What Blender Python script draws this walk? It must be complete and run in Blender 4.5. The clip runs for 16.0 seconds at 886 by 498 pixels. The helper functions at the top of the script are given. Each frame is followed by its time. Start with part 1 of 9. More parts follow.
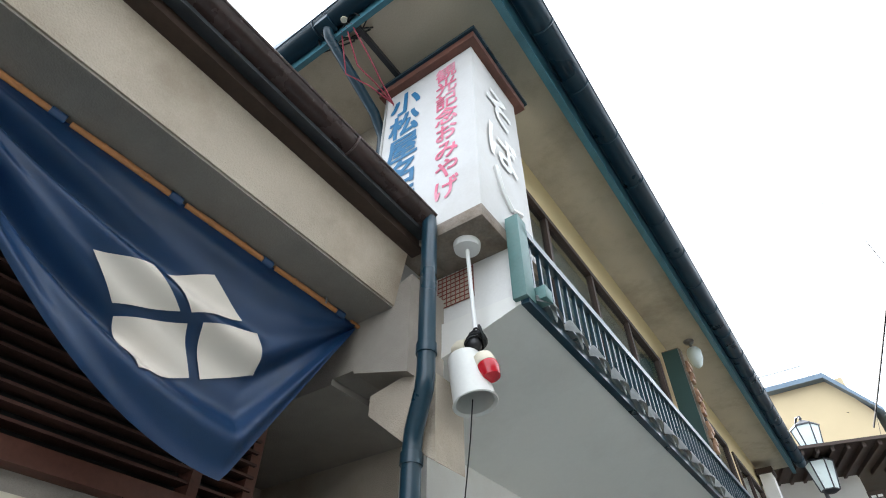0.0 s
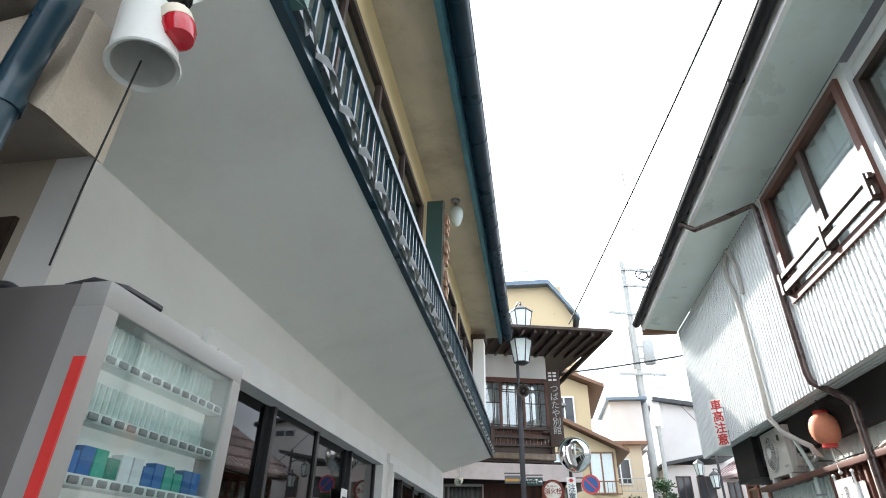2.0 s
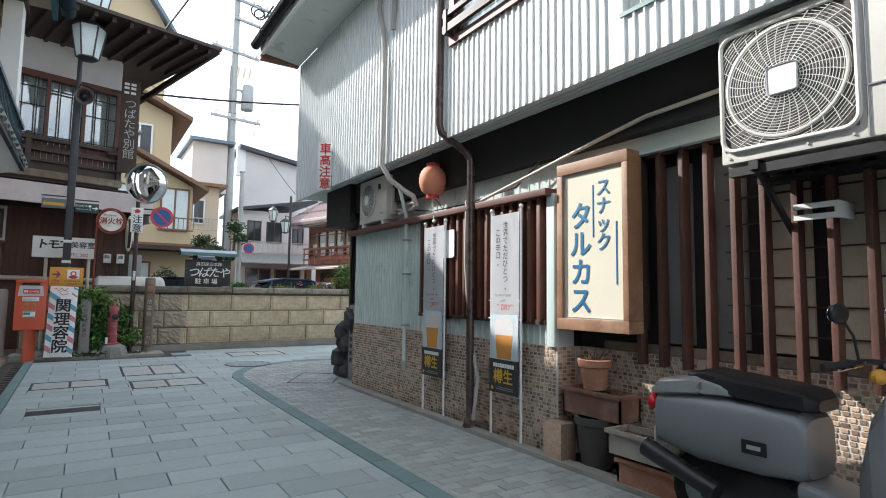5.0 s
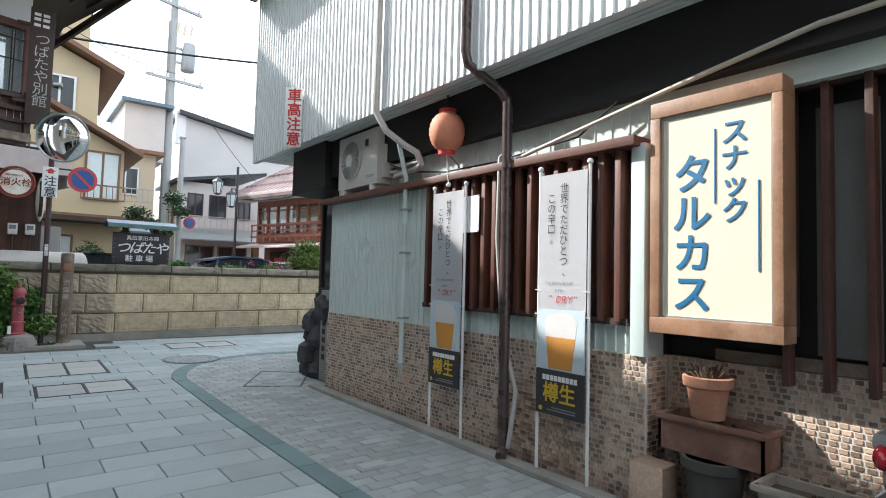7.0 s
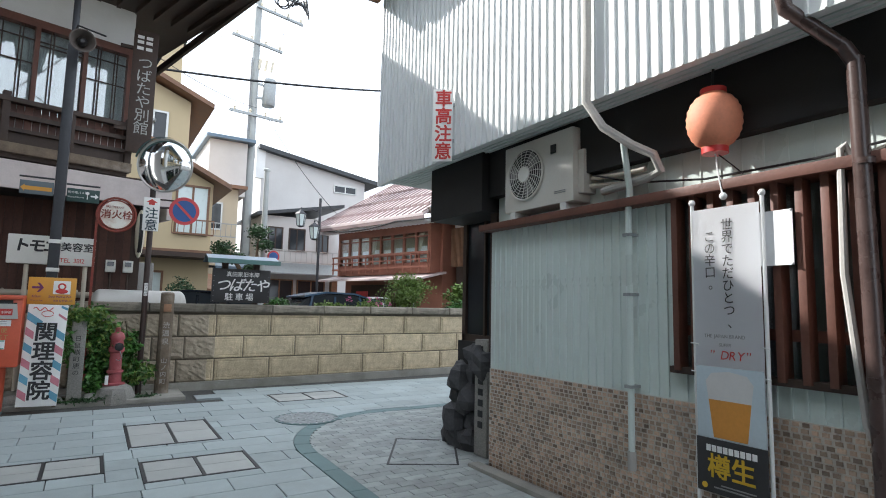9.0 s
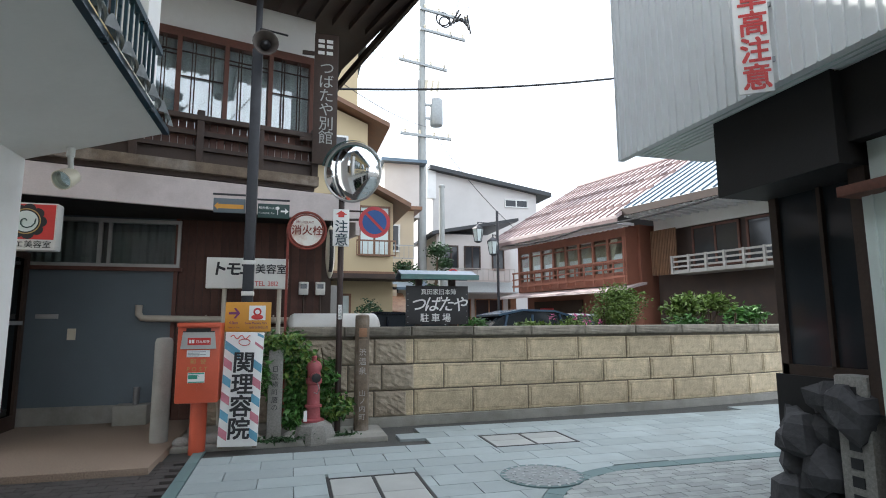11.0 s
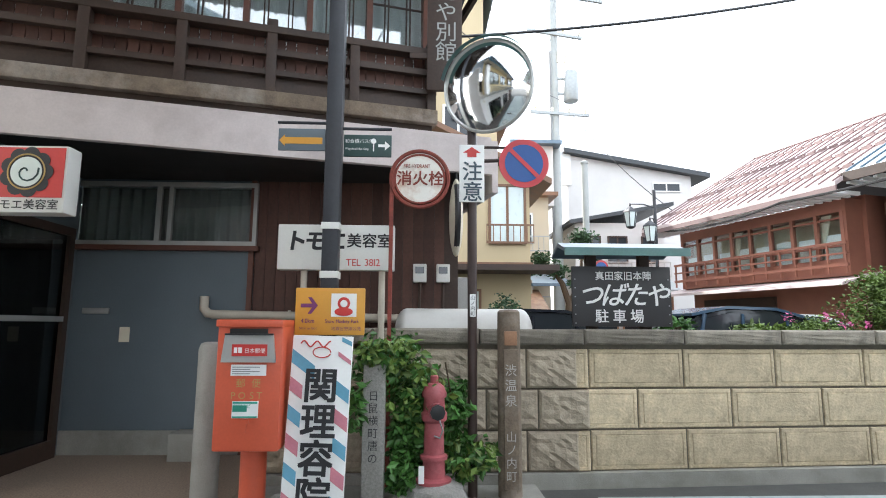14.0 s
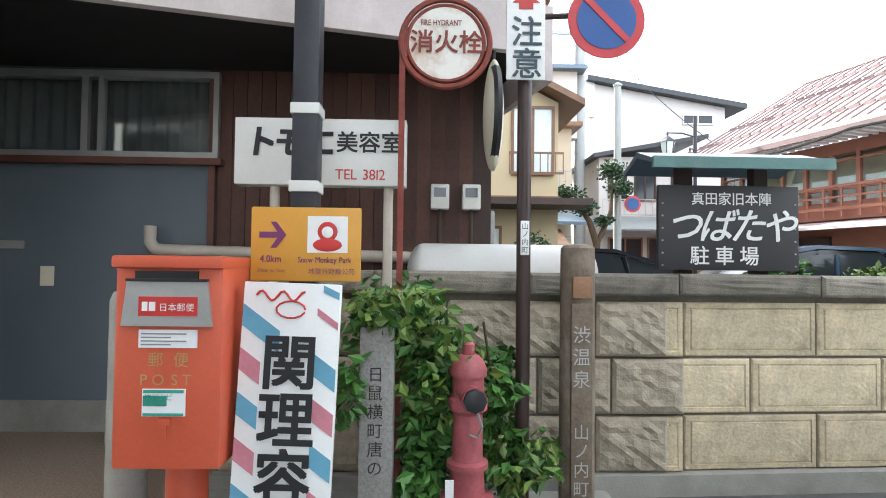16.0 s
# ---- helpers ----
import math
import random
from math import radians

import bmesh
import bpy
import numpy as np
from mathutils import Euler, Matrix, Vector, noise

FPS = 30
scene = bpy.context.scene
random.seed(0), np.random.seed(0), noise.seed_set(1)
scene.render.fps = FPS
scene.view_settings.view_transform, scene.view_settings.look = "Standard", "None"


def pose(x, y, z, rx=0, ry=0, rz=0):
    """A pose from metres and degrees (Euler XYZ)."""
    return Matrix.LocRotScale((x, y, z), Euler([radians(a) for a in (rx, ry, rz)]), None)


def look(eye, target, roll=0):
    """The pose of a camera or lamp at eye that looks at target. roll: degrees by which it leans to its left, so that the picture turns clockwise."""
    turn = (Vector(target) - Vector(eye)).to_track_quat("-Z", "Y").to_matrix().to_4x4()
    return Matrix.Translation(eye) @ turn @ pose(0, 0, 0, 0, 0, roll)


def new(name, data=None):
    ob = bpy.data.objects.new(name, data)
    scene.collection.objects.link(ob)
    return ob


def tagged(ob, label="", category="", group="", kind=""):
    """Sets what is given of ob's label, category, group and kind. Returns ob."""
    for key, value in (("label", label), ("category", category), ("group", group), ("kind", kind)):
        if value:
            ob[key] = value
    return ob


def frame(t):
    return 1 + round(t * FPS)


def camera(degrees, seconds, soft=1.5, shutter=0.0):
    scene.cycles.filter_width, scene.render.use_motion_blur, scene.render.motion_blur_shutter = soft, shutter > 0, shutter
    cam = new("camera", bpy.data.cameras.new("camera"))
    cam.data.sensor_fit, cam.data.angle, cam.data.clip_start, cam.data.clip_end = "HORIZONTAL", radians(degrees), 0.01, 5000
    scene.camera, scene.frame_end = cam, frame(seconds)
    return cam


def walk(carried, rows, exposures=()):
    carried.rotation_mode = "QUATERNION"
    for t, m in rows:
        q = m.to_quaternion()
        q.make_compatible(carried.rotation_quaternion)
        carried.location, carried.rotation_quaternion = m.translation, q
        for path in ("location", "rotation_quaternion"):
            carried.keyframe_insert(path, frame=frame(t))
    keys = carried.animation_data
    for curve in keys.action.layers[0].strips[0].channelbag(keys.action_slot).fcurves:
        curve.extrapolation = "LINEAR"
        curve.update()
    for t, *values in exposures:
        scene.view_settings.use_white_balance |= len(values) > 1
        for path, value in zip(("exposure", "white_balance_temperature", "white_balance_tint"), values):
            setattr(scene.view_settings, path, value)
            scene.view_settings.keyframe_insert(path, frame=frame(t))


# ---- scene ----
cam = camera(77.5, 16.0, 1.0)
PATH = [
    (0, (0.043, -0.356, 1.315), (-0.893, 0.957, 2.812), 0.2),
    (0.5, (-0.058, -0.146, 1.273), (-0.893, 1.240, 2.763), 0.5),
    (1, (-0.140, 0.052, 1.197), (-0.840, 1.581, 2.615), 0.8),
    (1.5, (-0.085, 0.341, 1.191), (-0.649, 2.071, 2.427), 1.0),
    (2, (-0.045, 0.508, 1.199), (-0.358, 2.402, 2.276), 1.2),
    (2.5, (-0.179, 0.877, 1.258), (-0.151, 2.868, 2.195), 2.0),
    (3, (-0.234, 1.057, 1.230), (0.182, 3.105, 1.915), 1.7),
    (3.5, (-0.066, 1.293, 1.288), (0.663, 3.318, 1.746), 1.6),
    (4, (-0.086, 1.477, 1.241), (0.872, 3.436, 1.531), 1.4),
    (4.2, (-0.089, 1.628, 1.249), (0.920, 3.567, 1.496), 1.1),
    (6.3, (0.136, 3.093, 1.271), (1.493, 4.818, 1.428), 1.8),
    (6.5, (0.155, 3.251, 1.263), (1.517, 4.972, 1.411), 1.8),
    (7, (0.252, 3.697, 1.288), (1.616, 5.420, 1.403), 1.5),
    (7.5, (0.206, 4.169, 1.330), (1.566, 5.895, 1.442), 1.4),
    (8, (0.188, 4.596, 1.330), (1.531, 6.333, 1.481), 1.7),
    (8.5, (0.191, 5.000, 1.367), (1.475, 6.777, 1.547), 1.3),
    (9, (0.120, 5.477, 1.403), (1.285, 7.328, 1.632), 1.2),
    (9.5, (0.125, 5.913, 1.397), (1.169, 7.832, 1.651), 1.1),
    (10, (0.177, 6.367, 1.401), (1.075, 8.357, 1.676), 0.7),
    (10.2, (0.155, 6.537, 1.411), (0.980, 8.558, 1.689), 0.3),
    (12.3, (0.276, 8.487, 1.410), (0.572, 10.644, 1.720), 0.4),
    (12.5, (0.332, 8.674, 1.431), (0.593, 10.835, 1.741), 0.4),
    (13, (0.261, 9.106, 1.365), (0.448, 11.273, 1.694), 0.4),
    (13.5, (0.267, 9.535, 1.363), (0.375, 11.708, 1.684), 0.5),
    (14, (0.334, 9.941, 1.404), (0.420, 12.119, 1.705), 0.3),
    (14.5, (0.270, 10.344, 1.412), (0.342, 12.529, 1.665), 0.4),
    (15, (0.283, 10.721, 1.450), (0.334, 12.912, 1.631), 0.4),
    (15.5, (0.303, 11.061, 1.442), (0.360, 13.256, 1.569), 0.2),
    (16, (0.243, 11.432, 1.408), (0.298, 13.630, 1.475), 0.7),
]
EXPOSURES = [(0, 1.5, 6450, 10), (1.5, 1.56, 6450, 10), (2, 1.5, 6450, 10), (2.5, 0.8, 6250, 10), (3, 0.28, 6250, 10), (4, 0.5, 6250, 10), (6.5, 0.96, 6250, 10), (9, 0.9, 6250, 10), (10, 0.83, 6250, 10), (12.5, 1.26, 6400, 10), (14.5, 1.63, 6400, 10), (16, 1.78, 6400, 10)]
walk(cam, [(t, look(eye, target, roll)) for t, eye, target, roll in PATH], EXPOSURES)


# ---- world and sun ----
SUN_TO = Vector((-1.0, 1.75, 1.36)).normalized()
world = bpy.data.worlds.new("sky")
scene.world = world
world.use_nodes = True
wn, wl = world.node_tree.nodes, world.node_tree.links
wn.clear()
w_out = wn.new("ShaderNodeOutputWorld")
w_bg = wn.new("ShaderNodeBackground")
w_sky = wn.new("ShaderNodeTexSky")
w_sky.sky_type = "NISHITA"
w_sky.sun_disc = False
w_sky.sun_elevation = math.asin(SUN_TO.z)
w_sky.sun_rotation = math.atan2(SUN_TO.x, SUN_TO.y)
w_sky.dust_density = 2.0
w_co = wn.new("ShaderNodeTexCoord")
w_map = wn.new("ShaderNodeMapping")
w_map.inputs["Scale"].default_value = (1.0, 1.0, 2.2)
w_noise = wn.new("ShaderNodeTexNoise")
w_noise.inputs["Scale"].default_value = 2.6
w_noise.inputs["Detail"].default_value = 6.0
w_ramp = wn.new("ShaderNodeValToRGB")
w_ramp.color_ramp.elements[0].position = 0.30
w_ramp.color_ramp.elements[0].color = (0.45, 0.45, 0.45, 1)
w_ramp.color_ramp.elements[1].position = 0.52
w_mix = wn.new("ShaderNodeMixRGB")
w_mix.inputs[2].default_value = (17.0, 18.3, 20.0, 1)
wl.new(w_co.outputs["Generated"], w_map.inputs["Vector"])
wl.new(w_map.outputs["Vector"], w_noise.inputs["Vector"])
wl.new(w_noise.outputs["Fac"], w_ramp.inputs["Fac"])
wl.new(w_ramp.outputs["Color"], w_mix.inputs[0])
wl.new(w_sky.outputs["Color"], w_mix.inputs[1])
wl.new(w_mix.outputs["Color"], w_bg.inputs["Color"])
w_bg.inputs["Strength"].default_value = 0.068
wl.new(w_bg.outputs["Background"], w_out.inputs["Surface"])

sun = new("sun", bpy.data.lights.new("sun", "SUN"))
sun.data.energy, sun.data.angle, sun.data.color = 5.0, radians(0.6), (1.0, 0.96, 0.90)
sun.matrix_world = look(SUN_TO * 40, (0, 0, 0))


# ---- materials ----
def mat(name, color, rough=0.6, metal=0.0, vary=0.12, scale=6.0, bump=0.15, fine=60.0, dirt=None, dirt_amt=0.0,
        rand=0.0, stretch=(1, 1, 1), emit=None, emit_s=0.0, dirt_scale=1.3, spec=0.5):
    """A surface with two scales of variation, fine relief and stains with shapes of their own."""
    m = bpy.data.materials.new(name)
    m.use_nodes = True
    n, l = m.node_tree.nodes, m.node_tree.links
    p = n["Principled BSDF"]
    p.inputs["Roughness"].default_value = rough
    p.inputs["Metallic"].default_value = metal
    p.inputs["Specular IOR Level"].default_value = spec
    co = n.new("ShaderNodeTexCoord")
    mp = n.new("ShaderNodeMapping")
    mp.inputs["Scale"].default_value = stretch
    l.new(co.outputs["Object"], mp.inputs["Vector"])
    n1 = n.new("ShaderNodeTexNoise")
    n1.inputs["Scale"].default_value = scale
    n1.inputs["Detail"].default_value = 5
    l.new(mp.outputs["Vector"], n1.inputs["Vector"])
    n2 = n.new("ShaderNodeTexNoise")
    n2.inputs["Scale"].default_value = fine
    n2.inputs["Detail"].default_value = 3
    l.new(mp.outputs["Vector"], n2.inputs["Vector"])
    add = n.new("ShaderNodeMath")
    add.operation = "MULTIPLY_ADD"
    add.inputs[1].default_value = 0.5
    l.new(n2.outputs["Fac"], add.inputs[0])
    l.new(n1.outputs["Fac"], add.inputs[2])
    mr = n.new("ShaderNodeMapRange")
    mr.inputs["From Min"].default_value, mr.inputs["From Max"].default_value = 0.45, 1.05
    mr.inputs["To Min"].default_value, mr.inputs["To Max"].default_value = 1 - vary, 1 + vary
    l.new(add.outputs[0], mr.inputs["Value"])
    val = mr.outputs[0]
    if rand:
        oi = n.new("ShaderNodeObjectInfo")
        geo = n.new("ShaderNodeNewGeometry")
        s1 = n.new("ShaderNodeMath")
        s1.operation = "ADD"
        l.new(oi.outputs["Random"], s1.inputs[0])
        l.new(geo.outputs["Random Per Island"], s1.inputs[1])
        s2 = n.new("ShaderNodeMath")
        s2.operation = "FRACT"
        l.new(s1.outputs[0], s2.inputs[0])
        r2 = n.new("ShaderNodeMapRange")
        r2.inputs["To Min"].default_value, r2.inputs["To Max"].default_value = 1 - rand, 1 + rand
        l.new(s2.outputs[0], r2.inputs["Value"])
        mu = n.new("ShaderNodeMath")
        mu.operation = "MULTIPLY"
        l.new(val, mu.inputs[0])
        l.new(r2.outputs[0], mu.inputs[1])
        val = mu.outputs[0]
    hsv = n.new("ShaderNodeHueSaturation")
    hsv.inputs["Color"].default_value = (*color, 1)
    l.new(val, hsv.inputs["Value"])
    out = hsv.outputs["Color"]
    if dirt:
        n3 = n.new("ShaderNodeTexNoise")
        n3.inputs["Scale"].default_value = dirt_scale
        n3.inputs["Detail"].default_value = 8
        n3.inputs["Roughness"].default_value = 0.7
        l.new(mp.outputs["Vector"], n3.inputs["Vector"])
        rp = n.new("ShaderNodeMapRange")
        rp.inputs["From Min"].default_value, rp.inputs["From Max"].default_value = 0.48, 0.72
        rp.inputs["To Max"].default_value = dirt_amt
        l.new(n3.outputs["Fac"], rp.inputs["Value"])
        mx = n.new("ShaderNodeMixRGB")
        mx.inputs[2].default_value = (*dirt, 1)
        l.new(rp.outputs[0], mx.inputs[0])
        l.new(out, mx.inputs[1])
        out = mx.outputs[0]
    l.new(out, p.inputs["Base Color"])
    if bump:
        b = n.new("ShaderNodeBump")
        b.inputs["Strength"].default_value = bump
        b.inputs["Distance"].default_value = 0.01
        l.new(add.outputs[0], b.inputs["Height"])
        l.new(b.outputs["Normal"], p.inputs["Normal"])
    rr = n.new("ShaderNodeMapRange")
    rr.inputs["To Min"].default_value, rr.inputs["To Max"].default_value = max(0.03, rough - 0.1), min(1, rough + 0.1)
    l.new(n1.outputs["Fac"], rr.inputs["Value"])
    l.new(rr.outputs[0], p.inputs["Roughness"])
    if emit:
        p.inputs["Emission Color"].default_value = (*emit, 1)
        p.inputs["Emission Strength"].default_value = emit_s
    return m


def glass(name, tint=(0.9, 0.95, 0.95), rough=0.03, base=0.05):
    m = bpy.data.materials.new(name)
    m.use_nodes = True
    n, l = m.node_tree.nodes, m.node_tree.links
    n.clear()
    o = n.new("ShaderNodeOutputMaterial")
    t = n.new("ShaderNodeBsdfTransparent")
    t.inputs[0].default_value = (*tint, 1)
    g = n.new("ShaderNodeBsdfGlossy")
    g.inputs["Roughness"].default_value = rough
    lw = n.new("ShaderNodeLayerWeight")
    lw.inputs[0].default_value = 0.5
    fr = n.new("ShaderNodeMath")
    fr.operation = "POWER"
    fr.inputs[1].default_value = 4.5
    l.new(lw.outputs["Facing"], fr.inputs[0])
    mr = n.new("ShaderNodeMapRange")
    mr.inputs["To Min"].default_value = base
    l.new(fr.outputs[0], mr.inputs["Value"])
    mx = n.new("ShaderNodeMixShader")
    l.new(mr.outputs[0], mx.inputs[0])
    l.new(t.outputs[0], mx.inputs[1])
    l.new(g.outputs[0], mx.inputs[2])
    l.new(mx.outputs[0], o.inputs[0])
    return m


M = {}
M["plaster_w"] = mat("white plaster", (0.78, 0.77, 0.74), 0.8, vary=0.05, scale=1.5, bump=0.12, fine=80, dirt=(0.55, 0.5, 0.42), dirt_amt=0.25)
M["soffit_w"] = mat("painted soffit board", (0.82, 0.81, 0.765), 0.6, vary=0.03, scale=0.8, bump=0.05, fine=30, dirt=(0.5, 0.47, 0.42), dirt_amt=0.2)
M["plaster_c"] = mat("rough cream plaster", (0.48, 0.41, 0.325), 0.9, vary=0.14, scale=3, bump=0.7, fine=140, dirt=(0.26, 0.19, 0.12), dirt_amt=0.6)
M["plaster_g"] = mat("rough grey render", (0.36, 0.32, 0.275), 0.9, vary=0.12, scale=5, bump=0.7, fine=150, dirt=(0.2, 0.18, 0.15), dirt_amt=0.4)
M["plaster_y"] = mat("ochre wall", (0.62, 0.5, 0.28), 0.9, vary=0.06, scale=2, bump=0.2, fine=90)
M["soffit_b"] = mat("stained eave plaster", (0.5, 0.44, 0.34), 0.9, vary=0.12, scale=1.5, bump=0.25, fine=80, dirt=(0.25, 0.2, 0.14), dirt_amt=0.6)
M["teal"] = mat("teal painted steel", (0.045, 0.15, 0.19), 0.4, vary=0.2, scale=4, bump=0.05)
M["teal_d"] = mat("dark blue-green gutter", (0.012, 0.04, 0.06), 0.3, vary=0.2, scale=4, bump=0.04)
M["green_m"] = mat("grey-green painted metal", (0.1, 0.2, 0.19), 0.5, vary=0.15, scale=6, bump=0.08, dirt=(0.3, 0.3, 0.28), dirt_amt=0.4)
M["flash"] = mat("weathered zinc flashing", (0.27, 0.29, 0.29), 0.6, metal=0.1, vary=0.2, scale=5, bump=0.1)
M["brown_g"] = mat("brown gutter", (0.07, 0.045, 0.04), 0.28, vary=0.3, scale=6, bump=0.08)
M["wood_d"] = mat("dark stained timber", (0.045, 0.026, 0.018), 0.6, vary=0.35, scale=3, bump=0.3, fine=40, stretch=(1, 1, 1))
M["wood_r"] = mat("red-brown timber", (0.12, 0.046, 0.03), 0.55, vary=0.3, scale=4, bump=0.25, fine=40)
M["wood_b"] = mat("dark red-brown boards", (0.085, 0.037, 0.026), 0.65, vary=0.35, scale=4, bump=0.3, fine=40, rand=0.25)
M["wood_m"] = mat("brown varnished boards", (0.19, 0.095, 0.05), 0.5, vary=0.25, scale=4, bump=0.15, fine=40, rand=0.12)
M["wood_old"] = mat("weathered timber", (0.165, 0.125, 0.09), 0.85, vary=0.4, scale=9, bump=0.6, fine=60, dirt=(0.45, 0.42, 0.38), dirt_amt=0.6)
M["wood_sign"] = mat("orange-brown sign frame", (0.26, 0.135, 0.072), 0.55, vary=0.3, scale=5, bump=0.2, dirt=(0.55, 0.42, 0.3), dirt_amt=0.5)
# also blackens sheets that stand in for deep shade in openings
M["black"] = mat("black for beams and recess shade", (0.012, 0.011, 0.011), 0.7, vary=0.2, scale=4)
M["black_p"] = mat("black plastic", (0.015, 0.015, 0.016), 0.45, vary=0.2, scale=8, bump=0.03)
M["panel_w"] = mat("white ribbed steel siding", (0.74, 0.76, 0.75), 0.45, vary=0.03, scale=2, bump=0.02, dirt=(0.5, 0.5, 0.46), dirt_amt=0.15)
M["panel_g"] = mat("pale grey-green siding", (0.62, 0.70, 0.66), 0.3, spec=0.75, vary=0.04, scale=2, bump=0.02, dirt=(0.35, 0.33, 0.28), dirt_amt=0.25)
M["tile"] = mat("glazed brown mosaic tile", (0.42, 0.30, 0.22), 0.2, spec=0.7, vary=0.2, scale=30, bump=0.1, rand=0.6)
M["grout"] = mat("pale grout", (0.55, 0.50, 0.44), 0.9, vary=0.15, scale=20, bump=0.3)
M["conc"] = mat("grey concrete", (0.3, 0.29, 0.26), 0.9, vary=0.2, scale=4, bump=0.5, fine=120, dirt=(0.1, 0.1, 0.07), dirt_amt=0.5)
M["stone"] = mat("buff stone block", (0.55, 0.455, 0.31), 0.9, vary=0.34, scale=11, bump=0.9, fine=55, rand=0.13, dirt=(0.17, 0.135, 0.09), dirt_amt=0.85, dirt_scale=2.6)
M["stone_r"] = mat("rough quarry stone", (0.36, 0.305, 0.23), 0.95, vary=0.3, scale=16, bump=0.9, fine=70, rand=0.12)
M["cap"] = mat("lichened coping stone", (0.23, 0.205, 0.165), 0.95, vary=0.35, scale=8, bump=0.7, fine=110, rand=0.35, dirt=(0.06, 0.055, 0.045), dirt_amt=0.9, dirt_scale=2.6)
M["joint"] = mat("dark mortar", (0.15, 0.13, 0.1), 0.95, vary=0.2, scale=20, bump=0.3)
M["slab"] = mat("blue-grey paving slab", (0.335, 0.385, 0.385), 0.75, vary=0.12, scale=3, bump=0.2, fine=160, rand=0.12, dirt=(0.2, 0.2, 0.18), dirt_amt=0.35)
M["paver"] = mat("grey small paver", (0.33, 0.355, 0.345), 0.85, vary=0.15, scale=6, bump=0.3, fine=160, rand=0.14, dirt=(0.12, 0.11, 0.09), dirt_amt=0.4)
M["paver_d"] = mat("dark brown-grey paver", (0.06, 0.052, 0.048), 0.85, vary=0.2, scale=6, bump=0.3, fine=160, rand=0.2)
M["border"] = mat("teal-grey border stone", (0.135, 0.205, 0.205), 0.75, vary=0.12, scale=5, bump=0.2, fine=160, rand=0.1)
M["cover"] = mat("pale cover slab", (0.38, 0.39, 0.37), 0.75, vary=0.12, scale=4, bump=0.2, fine=150, rand=0.06)
M["iron_g"] = mat("grey worn manhole iron", (0.24, 0.26, 0.26), 0.65, metal=0.0, vary=0.25, scale=10, bump=0.2)
M["iron_l"] = mat("polished manhole relief", (0.33, 0.35, 0.35), 0.6, metal=0.0, vary=0.2, scale=10, bump=0.1)
M["iron"] = mat("cast iron", (0.05, 0.05, 0.05), 0.55, metal=0.6, vary=0.3, scale=10, bump=0.2)
M["ground"] = mat("dark joint sand and asphalt", (0.075, 0.075, 0.07), 0.95, vary=0.25, scale=5, bump=0.4, fine=150)
M["aggr"] = mat("exposed aggregate", (0.27, 0.2, 0.15), 0.9, vary=0.35, scale=70, bump=0.6, fine=160)
M["blue_wall"] = mat("slate blue painted steel", (0.115, 0.145, 0.165), 0.5, vary=0.1, scale=2, bump=0.03)
M["pinkband"] = mat("weathered pinkish fascia sheet", (0.60, 0.53, 0.51), 0.55, vary=0.12, scale=3, bump=0.05, dirt=(0.33, 0.27, 0.25), dirt_amt=0.5)
M["alu"] = mat("grey aluminium", (0.5, 0.5, 0.48), 0.35, metal=0.7, vary=0.08, bump=0.02)
M["alu_w"] = mat("white enamelled steel", (0.7, 0.7, 0.66), 0.4, vary=0.06, scale=3, bump=0.02, dirt=(0.45, 0.42, 0.35), dirt_amt=0.2)
M["ac"] = mat("ivory air conditioner casing", (0.6, 0.58, 0.53), 0.45, vary=0.06, scale=3, bump=0.02, dirt=(0.45, 0.38, 0.28), dirt_amt=0.35)
M["grey_s"] = mat("grey steel", (0.22, 0.22, 0.22), 0.45, metal=0.4, vary=0.1)
M["galv"] = mat("galvanised steel", (0.34, 0.36, 0.36), 0.5, metal=0.5, vary=0.15, scale=10)
M["polec"] = mat("concrete utility pole", (0.38, 0.4, 0.39), 0.85, vary=0.12, scale=3, bump=0.2)
M["pole_d"] = mat("dark painted pole", (0.03, 0.032, 0.038), 0.45, vary=0.25, scale=8, bump=0.1)
M["pole_b"] = mat("brown painted pole", (0.045, 0.026, 0.022), 0.4, vary=0.2, scale=8)
M["white_p"] = mat("white paint", (0.8, 0.8, 0.78), 0.45, vary=0.05, scale=4, bump=0.03)
# aged white, greyed further for the shade on the sign's front
M["sign_w"] = mat("aged white sign box with shade in its grey", (0.56, 0.555, 0.54), 0.5, vary=0.06, scale=4, bump=0.03, dirt=(0.42, 0.38, 0.32), dirt_amt=0.35)
M["white_old"] = mat("yellowed white plastic", (0.72, 0.66, 0.52), 0.5, vary=0.06, scale=4, bump=0.03)
M["cream"] = mat("cream acrylic panel", (0.68, 0.625, 0.50), 0.35, vary=0.04, scale=2, bump=0.01)
M["red"] = mat("red paint", (0.55, 0.035, 0.03), 0.45, vary=0.12, scale=5, bump=0.04)
M["post_red"] = mat("vermilion enamel", (0.60, 0.105, 0.05), 0.42, vary=0.1, scale=4, bump=0.05, dirt=(0.35, 0.07, 0.04), dirt_amt=0.4)
M["hyd_red"] = mat("faded rose-red paint", (0.34, 0.075, 0.085), 0.6, vary=0.25, scale=9, bump=0.3, dirt=(0.5, 0.2, 0.2), dirt_amt=0.4, dirt_scale=6)
M["rust"] = mat("rusted red steel", (0.24, 0.05, 0.035), 0.75, vary=0.4, scale=12, bump=0.4, dirt=(0.12, 0.05, 0.03), dirt_amt=0.7, dirt_scale=8)
M["rust_w"] = mat("rust-stained white enamel", (0.78, 0.75, 0.68), 0.5, vary=0.05, scale=5, bump=0.05, dirt=(0.4, 0.16, 0.05), dirt_amt=0.75, dirt_scale=5)
